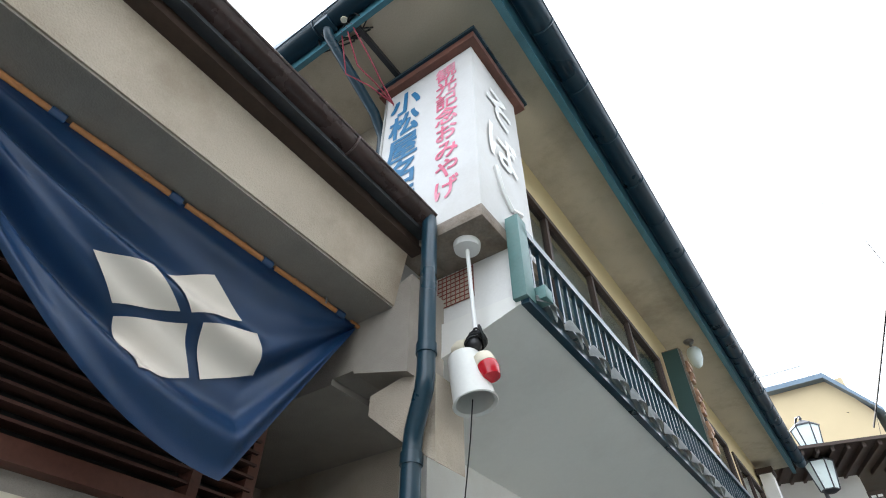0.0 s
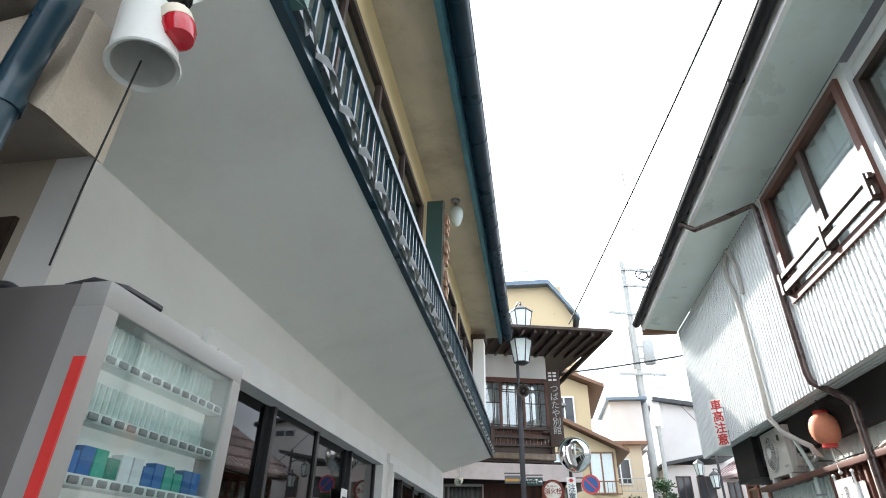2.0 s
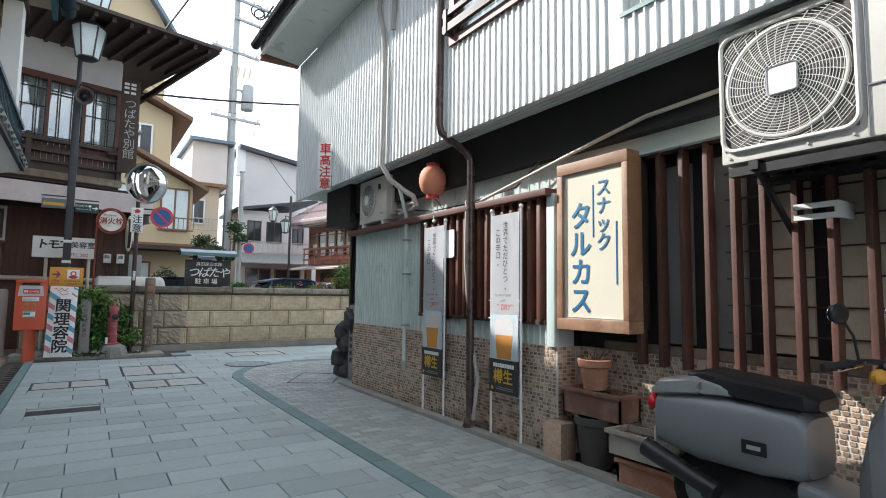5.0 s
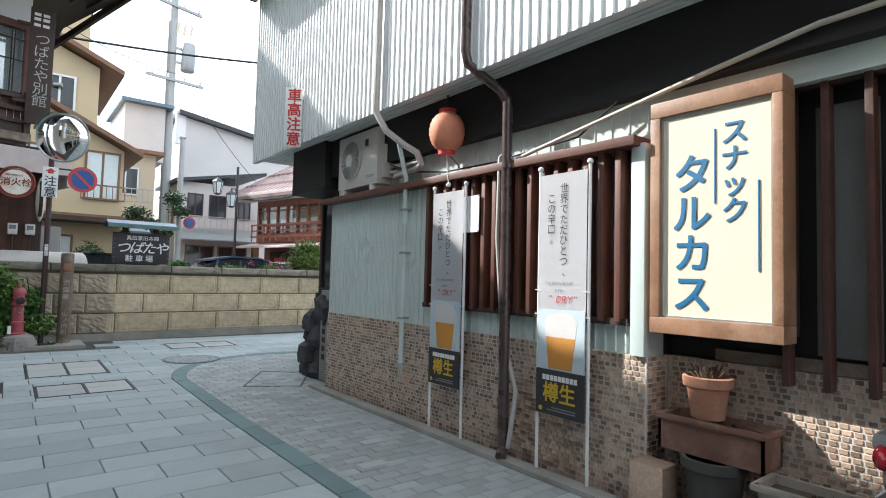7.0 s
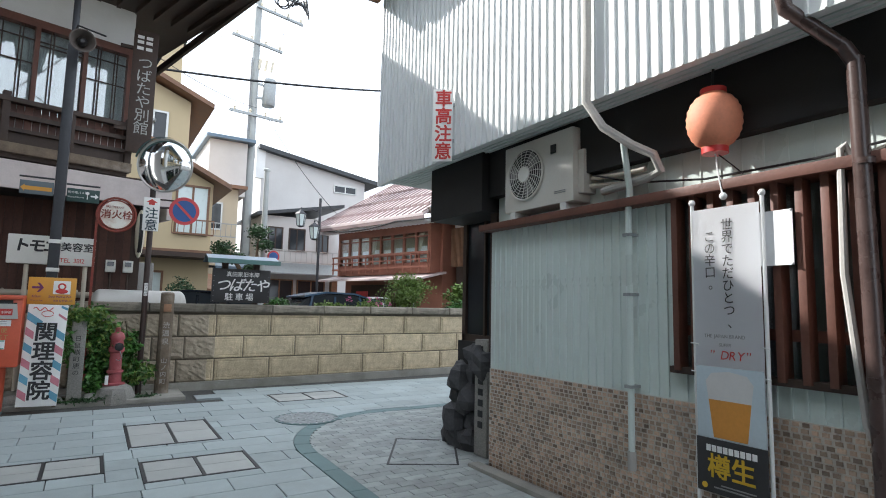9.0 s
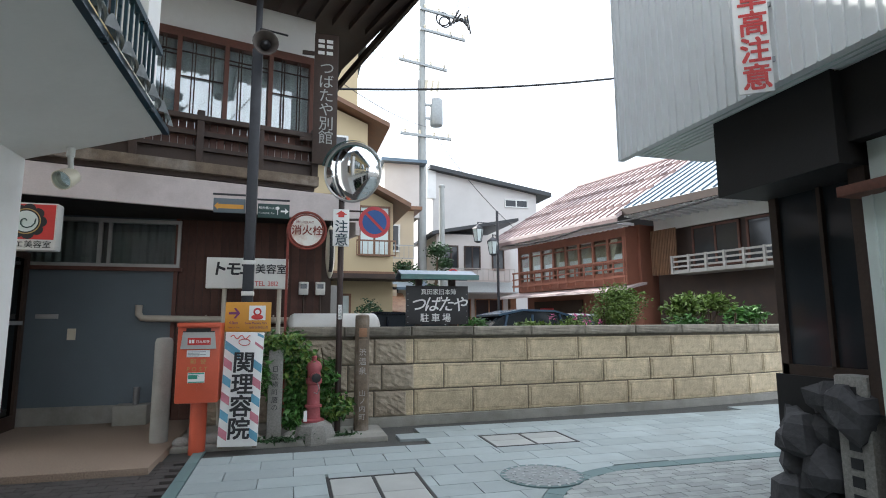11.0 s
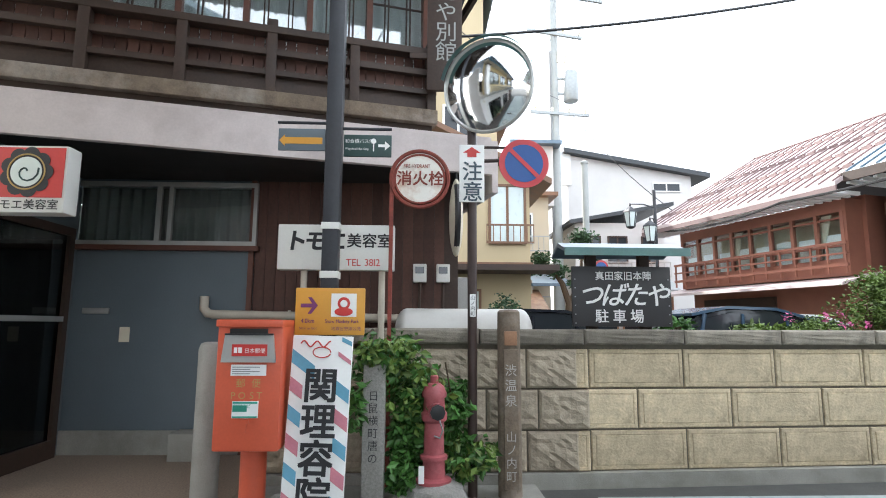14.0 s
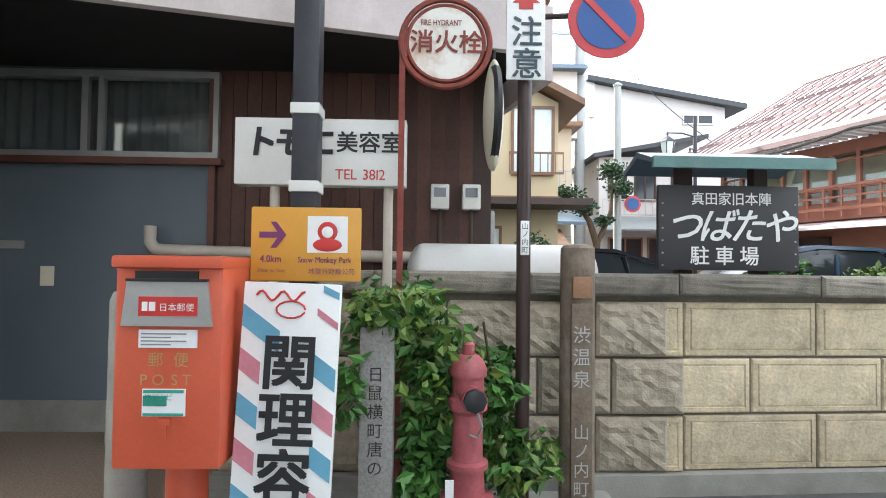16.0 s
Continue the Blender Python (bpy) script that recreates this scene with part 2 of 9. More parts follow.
M["blue_t"] = mat("blue lettering", (0.01, 0.13, 0.27), 0.5, vary=0.1)
M["blue_l"] = mat("faded light blue paint", (0.12, 0.33, 0.46), 0.55, vary=0.1, scale=7)
M["pink_l"] = mat("faded red-pink lettering", (0.62, 0.14, 0.22), 0.6, vary=0.35, scale=3, dirt=(0.75, 0.6, 0.65), dirt_amt=0.8, dirt_scale=2.0)
M["pink_s"] = mat("faded pink stripe", (0.55, 0.2, 0.25), 0.6, vary=0.15, scale=7)
M["black_t"] = mat("black lettering", (0.012, 0.012, 0.014), 0.5, vary=0.1)
M["grey_t"] = mat("grey lettering", (0.25, 0.25, 0.25), 0.6, vary=0.1)
M["white_t"] = mat("white lettering", (0.8, 0.8, 0.78), 0.5, vary=0.05)
M["gold_t"] = mat("gilt lettering", (0.45, 0.3, 0.1), 0.5, vary=0.1)
M["sign_blk"] = mat("dark grey sign board", (0.035, 0.034, 0.036), 0.5, vary=0.15, scale=5, bump=0.05)
M["orange"] = mat("amber sign plate", (0.62, 0.30, 0.04), 0.45, vary=0.06, scale=4)
M["purple"] = mat("purple print", (0.16, 0.03, 0.13), 0.5)
M["sgreen"] = mat("dark green sign plate", (0.02, 0.055, 0.05), 0.45, vary=0.1)
M["lit"] = mat("lit display panel", (0.8, 0.8, 0.78), 0.5, vary=0.03, emit=(1.0, 0.98, 0.93), emit_s=0.07)
M["noren"] = mat("indigo cotton cloth", (0.012, 0.06, 0.165), 0.38, vary=0.15, scale=3, bump=0.1, fine=300, spec=0.9)
M["noren_w"] = mat("white printed cotton", (0.66, 0.6, 0.52), 0.9, vary=0.05, scale=4, bump=0.15, fine=300)
M["bamboo"] = mat("bamboo pole", (0.52, 0.23, 0.085), 0.5, vary=0.2, scale=8, bump=0.1)
M["lantern"] = mat("faded orange paper lantern", (0.68, 0.25, 0.14), 0.7, vary=0.15, scale=8, bump=0.1)
M["terra"] = mat("terracotta", (0.38, 0.18, 0.11), 0.85, vary=0.2, scale=8, bump=0.3, dirt=(0.45, 0.38, 0.3), dirt_amt=0.5, dirt_scale=4)
M["pot_br"] = mat("brown planter", (0.2, 0.1, 0.07), 0.7, vary=0.2, scale=6, bump=0.15, dirt=(0.36, 0.28, 0.22), dirt_amt=0.6, dirt_scale=3)
M["pot_g"] = mat("grey-beige planter", (0.36, 0.32, 0.27), 0.75, vary=0.15, scale=6, bump=0.15)
M["pot_d"] = mat("dark planter", (0.07, 0.065, 0.06), 0.7, vary=0.2, scale=6, bump=0.2)
M["soil"] = mat("dry soil", (0.09, 0.065, 0.045), 1.0, vary=0.4, scale=40, bump=1.0)
M["leaf"] = mat("green foliage", (0.055, 0.155, 0.028), 0.5, vary=0.25, scale=3, bump=0.05, rand=0.45)
M["leaf_d"] = mat("dark green foliage", (0.03, 0.075, 0.025), 0.55, vary=0.25, scale=3, bump=0.05, rand=0.4)
M["leaf_y"] = mat("yellow-green foliage", (0.12, 0.19, 0.035), 0.55, vary=0.25, scale=3, bump=0.05, rand=0.35)
M["twig"] = mat("brown stem", (0.09, 0.06, 0.035), 0.85, vary=0.25, scale=12, bump=0.3)
M["flower"] = mat("pink petals", (0.6, 0.12, 0.28), 0.6, vary=0.2, rand=0.3)
M["rock"] = mat("dark volcanic rock", (0.055, 0.055, 0.058), 0.85, vary=0.4, scale=6, bump=0.9, fine=40)
M["granite"] = mat("grey granite", (0.27, 0.26, 0.24), 0.85, vary=0.3, scale=60, bump=0.3, fine=160, dirt=(0.14, 0.13, 0.11), dirt_amt=0.4)
M["yel_h"] = mat("pale yellow house wall", (0.52, 0.42, 0.26), 0.85, vary=0.05, scale=1, bump=0.1)
M["beige_h"] = mat("beige house siding", (0.52, 0.45, 0.34), 0.85, vary=0.06, scale=1, bump=0.1)
M["white_h"] = mat("white rendered wall", (0.62, 0.60, 0.58), 0.85, vary=0.05, scale=0.5, bump=0.1, dirt=(0.45, 0.42, 0.4), dirt_amt=0.3, dirt_scale=0.6)
M["red_h"] = mat("red-stained timber facade", (0.30, 0.12, 0.078), 0.6, vary=0.2, scale=2, bump=0.2)
M["roof_br"] = mat("faded pinkish metal roof", (0.52, 0.43, 0.42), 0.6, vary=0.2, scale=1.5, bump=0.05, dirt=(0.25, 0.17, 0.16), dirt_amt=0.5, rand=0.08)
M["seam_r"] = mat("dark red roof seam", (0.19, 0.125, 0.12), 0.6, vary=0.2, scale=3, bump=0.05)
M["roof_pb"] = mat("pale blue metal roof", (0.46, 0.53, 0.57), 0.55, vary=0.2, scale=1.5, bump=0.05, dirt=(0.2, 0.23, 0.26), dirt_amt=0.4)
M["seam_b"] = mat("dark blue roof seam", (0.05, 0.085, 0.12), 0.6, vary=0.2, scale=3, bump=0.05)
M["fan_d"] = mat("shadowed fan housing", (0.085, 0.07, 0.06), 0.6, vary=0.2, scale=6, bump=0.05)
M["print_s"] = mat("pale blue-grey print", (0.50, 0.58, 0.62), 0.7, vary=0.08, scale=3, bump=0)
M["roof_bl"] = mat("slate blue metal roof", (0.12, 0.17, 0.22), 0.35, metal=0.3, vary=0.15, scale=2)
M["roof_d"] = mat("dark tile roof", (0.04, 0.045, 0.05), 0.5, vary=0.25, scale=6, bump=0.2)
M["curtain"] = mat("white curtain", (0.82, 0.82, 0.82), 0.95, vary=0.05, scale=3, bump=0.1)
M["curtain_d"] = mat("grey net curtain", (0.16, 0.16, 0.15), 0.95, vary=0.15, scale=3, bump=0.1)
# near-black base colour carries the shade of unlit rooms
M["room"] = mat("interior with dimness in its colour", (0.05, 0.045, 0.04), 0.9, vary=0.2, scale=2)
M["skyglass"] = mat("dark window pane", (0.03, 0.035, 0.04), 0.06, vary=0.1, bump=0.0)
M["glass"] = glass("clear window glass")
# tint lowered so the interior behind reads as unlit
M["glass_d"] = glass("darkened shop glass", (0.13, 0.145, 0.15), 0.02, 0.03)
M["glass_r"] = glass("reflecting upper window glass", (0.9, 0.95, 0.95), 0.03, 0.2)
M["frost"] = mat("frosted lamp glass", (0.62, 0.70, 0.68), 0.3, vary=0.05, bump=0.02)
M["vend"] = mat("taupe enamelled cabinet", (0.105, 0.095, 0.09), 0.4, vary=0.06, scale=3, bump=0.02)
M["vend_l"] = mat("silver vending door", (0.34, 0.33, 0.31), 0.4, metal=0.3, vary=0.05, bump=0.02)
M["mirror"] = mat("mirror", (0.92, 0.93, 0.93), 0.03, metal=1.0, vary=0.0, bump=0)
M["seat"] = mat("black vinyl seat", (0.012, 0.012, 0.013), 0.42, vary=0.2, scale=6, bump=0.1, fine=220)
M["sco"] = mat("grey scooter panel", (0.19, 0.195, 0.205), 0.35, vary=0.06, scale=4, bump=0.01)
M["sco_l"] = mat("silver scooter lid", (0.42, 0.43, 0.44), 0.3, metal=0.5, vary=0.05, bump=0.01)
M["rubber"] = mat("tyre rubber", (0.015, 0.015, 0.015), 0.85, vary=0.2, scale=20, bump=0.2)
M["chrome"] = mat("chrome", (0.7, 0.7, 0.7), 0.12, metal=1.0, vary=0.02, bump=0)
M["redlens"] = mat("red lamp lens", (0.45, 0.01, 0.02), 0.15, vary=0.1, bump=0)
M["car_k"] = mat("dark car paint", (0.015, 0.018, 0.025), 0.2, vary=0.05, bump=0)
M["car_b"] = mat("blue-grey car paint", (0.05, 0.09, 0.14), 0.2, vary=0.05, bump=0)
M["car_w"] = mat("white car paint", (0.72, 0.72, 0.72), 0.2, vary=0.03, bump=0)
M["beer"] = mat("amber beer print", (0.62, 0.27, 0.05), 0.6, vary=0.12, scale=3, bump=0)
M["foam"] = mat("pale foam print", (0.62, 0.60, 0.58), 0.6, vary=0.06, scale=3, bump=0)
M["banner"] = mat("white banner cloth", (0.84, 0.85, 0.87), 0.8, vary=0.03, scale=2, bump=0.05, fine=300)
M["yel_t"] = mat("yellow lettering", (0.65, 0.42, 0.03), 0.5, vary=0.05)
M["wire"] = mat("black cable", (0.012, 0.012, 0.013), 0.6, vary=0.1, bump=0)
M["wire_r"] = mat("red wire", (0.3, 0.04, 0.06), 0.5, vary=0.1, bump=0)
M["conduit"] = mat("weathered pale hose", (0.42, 0.40, 0.37), 0.7, vary=0.15, scale=6, bump=0.1)
M["pvc"] = mat("beige drain pipe", (0.5, 0.45, 0.37), 0.5, vary=0.1, scale=5, bump=0.03)
M["tank"] = mat("white tank enamel", (0.6, 0.59, 0.56), 0.4, vary=0.06, scale=4, bump=0.02, dirt=(0.35, 0.3, 0.25), dirt_amt=0.4)
M["paper"] = mat("white paper", (0.82, 0.82, 0.82), 0.8, vary=0.03)
M["pack_b"] = mat("blue packs", (0.02, 0.12, 0.33), 0.5, rand=0.3)
M["pack_g"] = mat("green packs", (0.03, 0.3, 0.22), 0.5, rand=0.3)
M["pack_r"] = mat("crimson packs", (0.45, 0.02, 0.10), 0.5, rand=0.3)
M["pack_w"] = mat("white packs", (0.7, 0.7, 0.7), 0.5, rand=0.1)
M["blue_d"] = mat("cobalt road sign blue", (0.02, 0.09, 0.30), 0.4, vary=0.05)
M["red_s"] = mat("road sign red", (0.55, 0.05, 0.06), 0.4, vary=0.05)


# ---- mesh helpers ----
class B:
    """A small bmesh builder in world metres."""

    def __init__(self):
        self.bm = bmesh.new()

    def box(self, x0, y0, z0, x1, y1, z1, bevel=0.0, m=None):
        c = ((x0 + x1) / 2, (y0 + y1) / 2, (z0 + z1) / 2)
        s = (abs(x1 - x0), abs(y1 - y0), abs(z1 - z0))
        mm = Matrix.Translation(c) @ Matrix.Diagonal((*s, 1))
        r = bmesh.ops.create_cube(self.bm, size=1.0, matrix=(m @ mm) if m else mm)
        if bevel:
            ed = list({e for v in r["verts"] for e in v.link_edges})
            bmesh.ops.bevel(self.bm, geom=ed, offset=bevel, segments=2, affect="EDGES", profile=0.6)
        return self

    def prism(self, pts, vec):
        """A flat outline of points pushed along vec."""
        a = [self.bm.verts.new(p) for p in pts]
        b = [self.bm.verts.new(Vector(p) + Vector(vec)) for p in pts]
        n = len(a)
        self.bm.faces.new(a[::-1])
        self.bm.faces.new(b)
        for i in range(n):
            self.bm.faces.new((a[i], a[(i + 1) % n], b[(i + 1) % n], b[i]))
        return self

    def cyl(self, p0, p1, r0, r1=None, seg=14, cap=True):
        p0, p1 = Vector(p0), Vector(p1)
        r1 = r0 if r1 is None else r1
        d = p1 - p0
        m = Matrix.Translation((p0 + p1) / 2) @ d.to_track_quat("Z", "Y").to_matrix().to_4x4()
        bmesh.ops.create_cone(self.bm, cap_ends=cap, segments=seg, radius1=r0, radius2=r1, depth=d.length, matrix=m)
        return self

    def ball(self, c, r, seg=14, ring=8, s=(1, 1, 1), m=None):
        mm = Matrix.Translation(c) @ Matrix.Diagonal((*s, 1))
        bmesh.ops.create_uvsphere(self.bm, u_segments=seg, v_segments=ring, radius=r, matrix=(m @ mm) if m else mm)
        return self

    def tube(self, pts, r, seg=10):
        """A pipe through points with round elbows."""
        pts = [Vector(p) for p in pts]
        rings = []
        up = None
        for i, p in enumerate(pts):
            if i == 0:
                t = pts[1] - p
            elif i == len(pts) - 1:
                t = p - pts[i - 1]
            else:
                t = (pts[i + 1] - p).normalized() + (p - pts[i - 1]).normalized()
            t.normalize()
            if up is None:
                up = t.orthogonal().normalized()
            up = (up - t * up.dot(t)).normalized()
            sd = t.cross(up)
            rr = r[i] if isinstance(r, (list, tuple)) else r
            rings.append([self.bm.verts.new(p + (up * math.cos(a) + sd * math.sin(a)) * rr) for a in [2 * math.pi * k / seg for k in range(seg)]])
        for a, b in zip(rings, rings[1:]):
            for k in range(seg):
                self.bm.faces.new((a[k], a[(k + 1) % seg], b[(k + 1) % seg], b[k]))
        self.bm.faces.new(rings[0][::-1])
        self.bm.faces.new(rings[-1])
        return self

    def lathe(self, c, prof, seg=20, axis=(0, 0, 1)):
        """A turned body: prof is (radius, height) pairs up the axis from c."""
        q = Vector(axis).to_track_quat("Z", "Y")
        rings = []
        for r, h in prof:
            rings.append([self.bm.verts.new(Vector(c) + q @ Vector((r * math.cos(2 * math.pi * k / seg), r * math.sin(2 * math.pi * k / seg), h))) for k in range(seg)])
        for a, b in zip(rings, rings[1:]):
            for k in range(seg):
                self.bm.faces.new((a[k], a[(k + 1) % seg], b[(k + 1) % seg], b[k]))
        self.bm.faces.new(rings[0][::-1])
        self.bm.faces.new(rings[-1])
        return self

    def grid(self, f, nu, nv, thick=0.0):
        """A sheet of points f(u, v) for u, v in 0..1."""
        g = [[self.bm.verts.new(f(i / nu, j / nv)) for j in range(nv + 1)] for i in range(nu + 1)]
        fs = [self.bm.faces.new((g[i][j], g[i + 1][j], g[i + 1][j + 1], g[i][j + 1])) for i in range(nu) for j in range(nv)]
        if thick:
            bmesh.ops.solidify(self.bm, geom=fs, thickness=thick)
        return self


def smooth(b, angle=35):
    bm = b.bm
    bm.normal_update()
    for f in bm.faces:
        f.smooth = True
    for e in bm.edges:
        if len(e.link_faces) == 2 and e.calc_face_angle(0) > radians(angle):
            e.smooth = False


def part(name, b, material, parent=None, label="", at=None, soft=True):
    """Links a builder as ONE mesh object, under a thing or a part."""
    bmesh.ops.recalc_face_normals(b.bm, faces=b.bm.faces)
    if soft:
        smooth(b)
    me = bpy.data.meshes.new(name)
    b.bm.to_mesh(me)
    b.bm.free()
    me.materials.append(M[material])
    ob = new(name, me)
    if parent:
        ob.parent = parent
        bpy_base = parent
        inv = base_of(bpy_base).inverted()
        me.transform(inv)
    if label:
        ob["label"] = label
    return ob


BASES = {}


def base_of(ob):
    while ob.name not in BASES and ob.parent:
        ob = ob.parent
    return BASES.get(ob.name, Matrix.Identity(4))


def thing(name, at, label, category, group=""):
    """An Empty at the thing's base; its parts are built in world metres."""
    ob = new(name)
    ob.empty_display_size = 0.1
    m = at if isinstance(at, Matrix) else Matrix.Translation(at)
    ob.matrix_world = m
    BASES[ob.name] = m
    return tagged(ob, label, category, group)


def struct(name, b, material, label, soft=True):
    ob = part(name, b, material, soft=soft)
    return tagged(ob, label, name.split("_")[0], kind="structure")


GLYPH = {}


def glyph(ch):
    if ch not in GLYPH:
        cu = bpy.data.curves.new("t", "FONT")
        cu.body = ch
        cu.resolution_u = 3
        ob = bpy.data.objects.new("t", cu)
        scene.collection.objects.link(ob)
        bpy.context.view_layer.update()
        me = bpy.data.meshes.new_from_object(ob.evaluated_get(bpy.context.evaluated_depsgraph_get()))
        vs = [v.co.copy() for v in me.vertices]
        fs = [tuple(p.vertices) for p in me.polygons]
        bpy.data.objects.remove(ob)
        bpy.data.curves.remove(cu)
        bpy.data.meshes.remove(me)
        GLYPH[ch] = (vs, fs)
    return GLYPH[ch]


def words(text, name, parent, material, origin, right, up, size, vertical=False, pitch=1.0, squeeze=1.0, bold=0.0, slant=0.0, fit=False, lift=0.004):
    """Lettering lying on a face: origin is the first letter's lower left corner (upper left for a column)."""
    right, up = Vector(right).normalized(), Vector(up).normalized()
    nrm = right.cross(up)
    b = B()
    x = y = 0.0
    for ch in text:
        if ch == " ":
            x += size * 0.35 * squeeze
            continue
        vs, fs = glyph(ch)
        if not vs:
            continue
        lo = Vector((min(v.x for v in vs), min(v.y for v in vs)))
        hi = Vector((max(v.x for v in vs), max(v.y for v in vs)))
        wide = ord(ch) > 0x2000
        shifts = [(0, 0)] if not bold else [(0, 0), (bold * size, 0), (0, bold * size), (bold * size, bold * size)]
        if vertical:
            y -= size * pitch
        for k, (sx, sy) in enumerate(shifts):
            base = []
            for v in vs:
                if vertical:
                    cx = v.x - (lo.x + hi.x) / 2
                    px, py = size * 0.5 + cx * size * squeeze, v.y * size + y + size * 0.12
                    if ch == "ー":
                        cy = v.y - (lo.y + hi.y) / 2
                        px, py = size * 0.5 + cy * size, y + size * 0.5 - cx * size
                else:
                    px, py = x + (v.x - (0 if wide else lo.x)) * size * squeeze, v.y * size
                px += sx + slant * py
                py += sy
                base.append(b.bm.verts.new(Vector(origin) + right * px + up * py + nrm * (lift + 0.0004 * k)))
            for f in fs:
                try:
                    b.bm.faces.new([base[i] for i in f])
                except ValueError:
                    pass
        if not vertical:
            x += (size * squeeze * pitch) if wide else ((hi.x - lo.x + 0.08) * size * squeeze * pitch)
    me = bpy.data.meshes.new(name)
    b.bm.to_mesh(me)
    b.bm.free()
    me.materials.append(M[material])
    ob = new(name, me)
    ob.parent = parent
    me.transform(base_of(parent).inverted())
    return ob


def leaves(b, centre, radii, count, size, rng, shell=0.55, droop=0.3):
    """Many small folded leaves spread through an uneven ellipsoid."""
    c, r = Vector(centre), Vector(radii)
    for _ in range(count):
        d = Vector((rng.gauss(0, 1), rng.gauss(0, 1), rng.gauss(0, 1))).normalized()
        k = (shell + (1 - shell) * rng.random()) * (0.8 + 0.35 * noise.noise(d * 2.3 + c))
        p = c + Vector((d.x * r.x, d.y * r.y, d.z * r.z)) * k
        a = Vector((rng.gauss(0, 1), rng.gauss(0, 1), rng.gauss(0, 0.5) - droop)).normalized()
        s = a.cross(Vector((rng.gauss(0, 1), rng.gauss(0, 1), rng.gauss(0, 1)))).normalized()
        L = size * (0.6 + 0.8 * rng.random())
        n = a.cross(s) * L * 0.12
        v = [b.bm.verts.new(q) for q in (p, p + a * L * 0.5 + s * L * 0.28 + n, p + a * L, p + a * L * 0.5 - s * L * 0.28 + n)]
        b.bm.faces.new((v[0], v[1], v[2]))
        b.bm.faces.new((v[0], v[2], v[3]))
    return b


def gz(x, y):
    """Height of the street: level, rising a little to the stone wall."""
    k = min(max(y - 9.0, 0.0), 6.0) * 0.0165
    return k


EX, EZ = (1, 0, 0), (0, 0, 1)

# ---- the ground ----
b = B()
xs = [-300, -80, -20, -8, -4, -2, 0, 2, 4, 6, 8, 12, 20, 80, 300]
ys = [-300, -80, -20, -6, 0, 4, 9, 11, 13, 15, 18, 24, 40, 90, 300]
g = [[b.bm.verts.new((x, y, gz(x, y) - 0.03)) for y in ys] for x in xs]
for i in range(len(xs) - 1):
    for j in range(len(ys) - 1):
        b.bm.faces.new((g[i][j], g[i + 1][j], g[i + 1][j + 1], g[i][j + 1]))
struct("ground", b, "ground", "dark jointed street bed under the paving")

# ---- the souvenir shop with the white soffit ----
WX, Y0, Y1 = -1.85, 1.66, 12.06
b = B()
b.box(WX - 0.2, 2.15, 2.22, WX, Y1, 3.3)
b.box(WX - 0.2, 2.15, 0, WX, 3.3, 2.22)
b.box(WX - 0.2, 7.22, 0, WX, 7.62, 2.22)
b.box(WX - 0.2, 11.2, 0, WX, Y1, 2.22)
struct("wall_shop", b, "plaster_w", "white plastered shop wall over the glass front")
b = B().box(-6, Y0, 2.745, WX - 0.2, Y0 + 0.2, 5.6).box(WX - 0.2, Y0, 3.31, -1.28, Y0 + 0.2, 5.6).box(WX - 0.2, Y0, 2.745, WX - 0.01, Y0 + 0.2, 3.31)
b.box(-6, 2.15, 0, -2.86, 2.25, 2.705).box(-2.86, 2.15, 2.4, -2.1, 2.25, 2.705).box(-2.1, 2.15, 0, WX - 0.2, 2.25, 2.705)
struct("wall_shop_end", b, "plaster_c", "cream plastered end wall of the shop")
b = B().box(-6, Y1 - 0.2, 0, WX - 0.2, Y1, 5.6)
struct("wall_shop_far", b, "plaster_w", "white plastered far end wall of the shop")
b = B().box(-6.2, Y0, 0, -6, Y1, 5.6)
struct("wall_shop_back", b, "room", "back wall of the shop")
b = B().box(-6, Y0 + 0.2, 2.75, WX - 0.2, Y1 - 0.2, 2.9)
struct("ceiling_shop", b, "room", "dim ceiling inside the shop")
# floor takes the room colour, so its shade is in the paint
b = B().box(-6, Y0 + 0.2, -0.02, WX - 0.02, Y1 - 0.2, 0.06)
struct("floor_shop", b, "room", "shop floor darkened for the dim interior")
# sloping soffit under the balcony
b = B().prism([(WX, 1.63, 2.68), (-0.88, 1.63, 2.97), (-0.88, 1.63, 3.03), (WX, 1.63, 3.03)], (0, 10.43, 0))
struct("ceiling_soffit", b, "soffit_w", "off-white sloping soffit under the balcony")
b = B().prism([(WX + 0.1, 1.655, 2.72), (-0.9, 1.655, 2.975), (-0.9, 1.655, 3.44), (WX + 0.1, 1.655, 3.44)], (0, 0.07, 0))
struct("wall_balcony_end", b, "plaster_w", "white end panel of the balcony")
# upper storey
b = B()
b.box(-1.45, Y0, 5.02, -1.25, Y1, 5.62)
b.box(-1.45, Y0, 3.03, -1.25, Y1, 3.75)
for y in (Y0, 6.1, 6.75, 9.2, Y1 - 0.35):
    b.box(-1.45, y, 3.75, -1.25, y + 0.35, 5.02)
struct("wall_upper", b, "plaster_y", "ochre upper wall of the shop")
b = B().box(-1.2, 11.7, 2.97, -0.98, 12.06, 5.3)
struct("trim_corner_column", b, "plaster_w", "pale corner column at the end of the balcony")
b = B().box(-1.24, 11.66, 5.3, -0.94, 12.1, 5.4)
struct("trim_column_cap", b, "wood_d", "brown cap on the corner column")
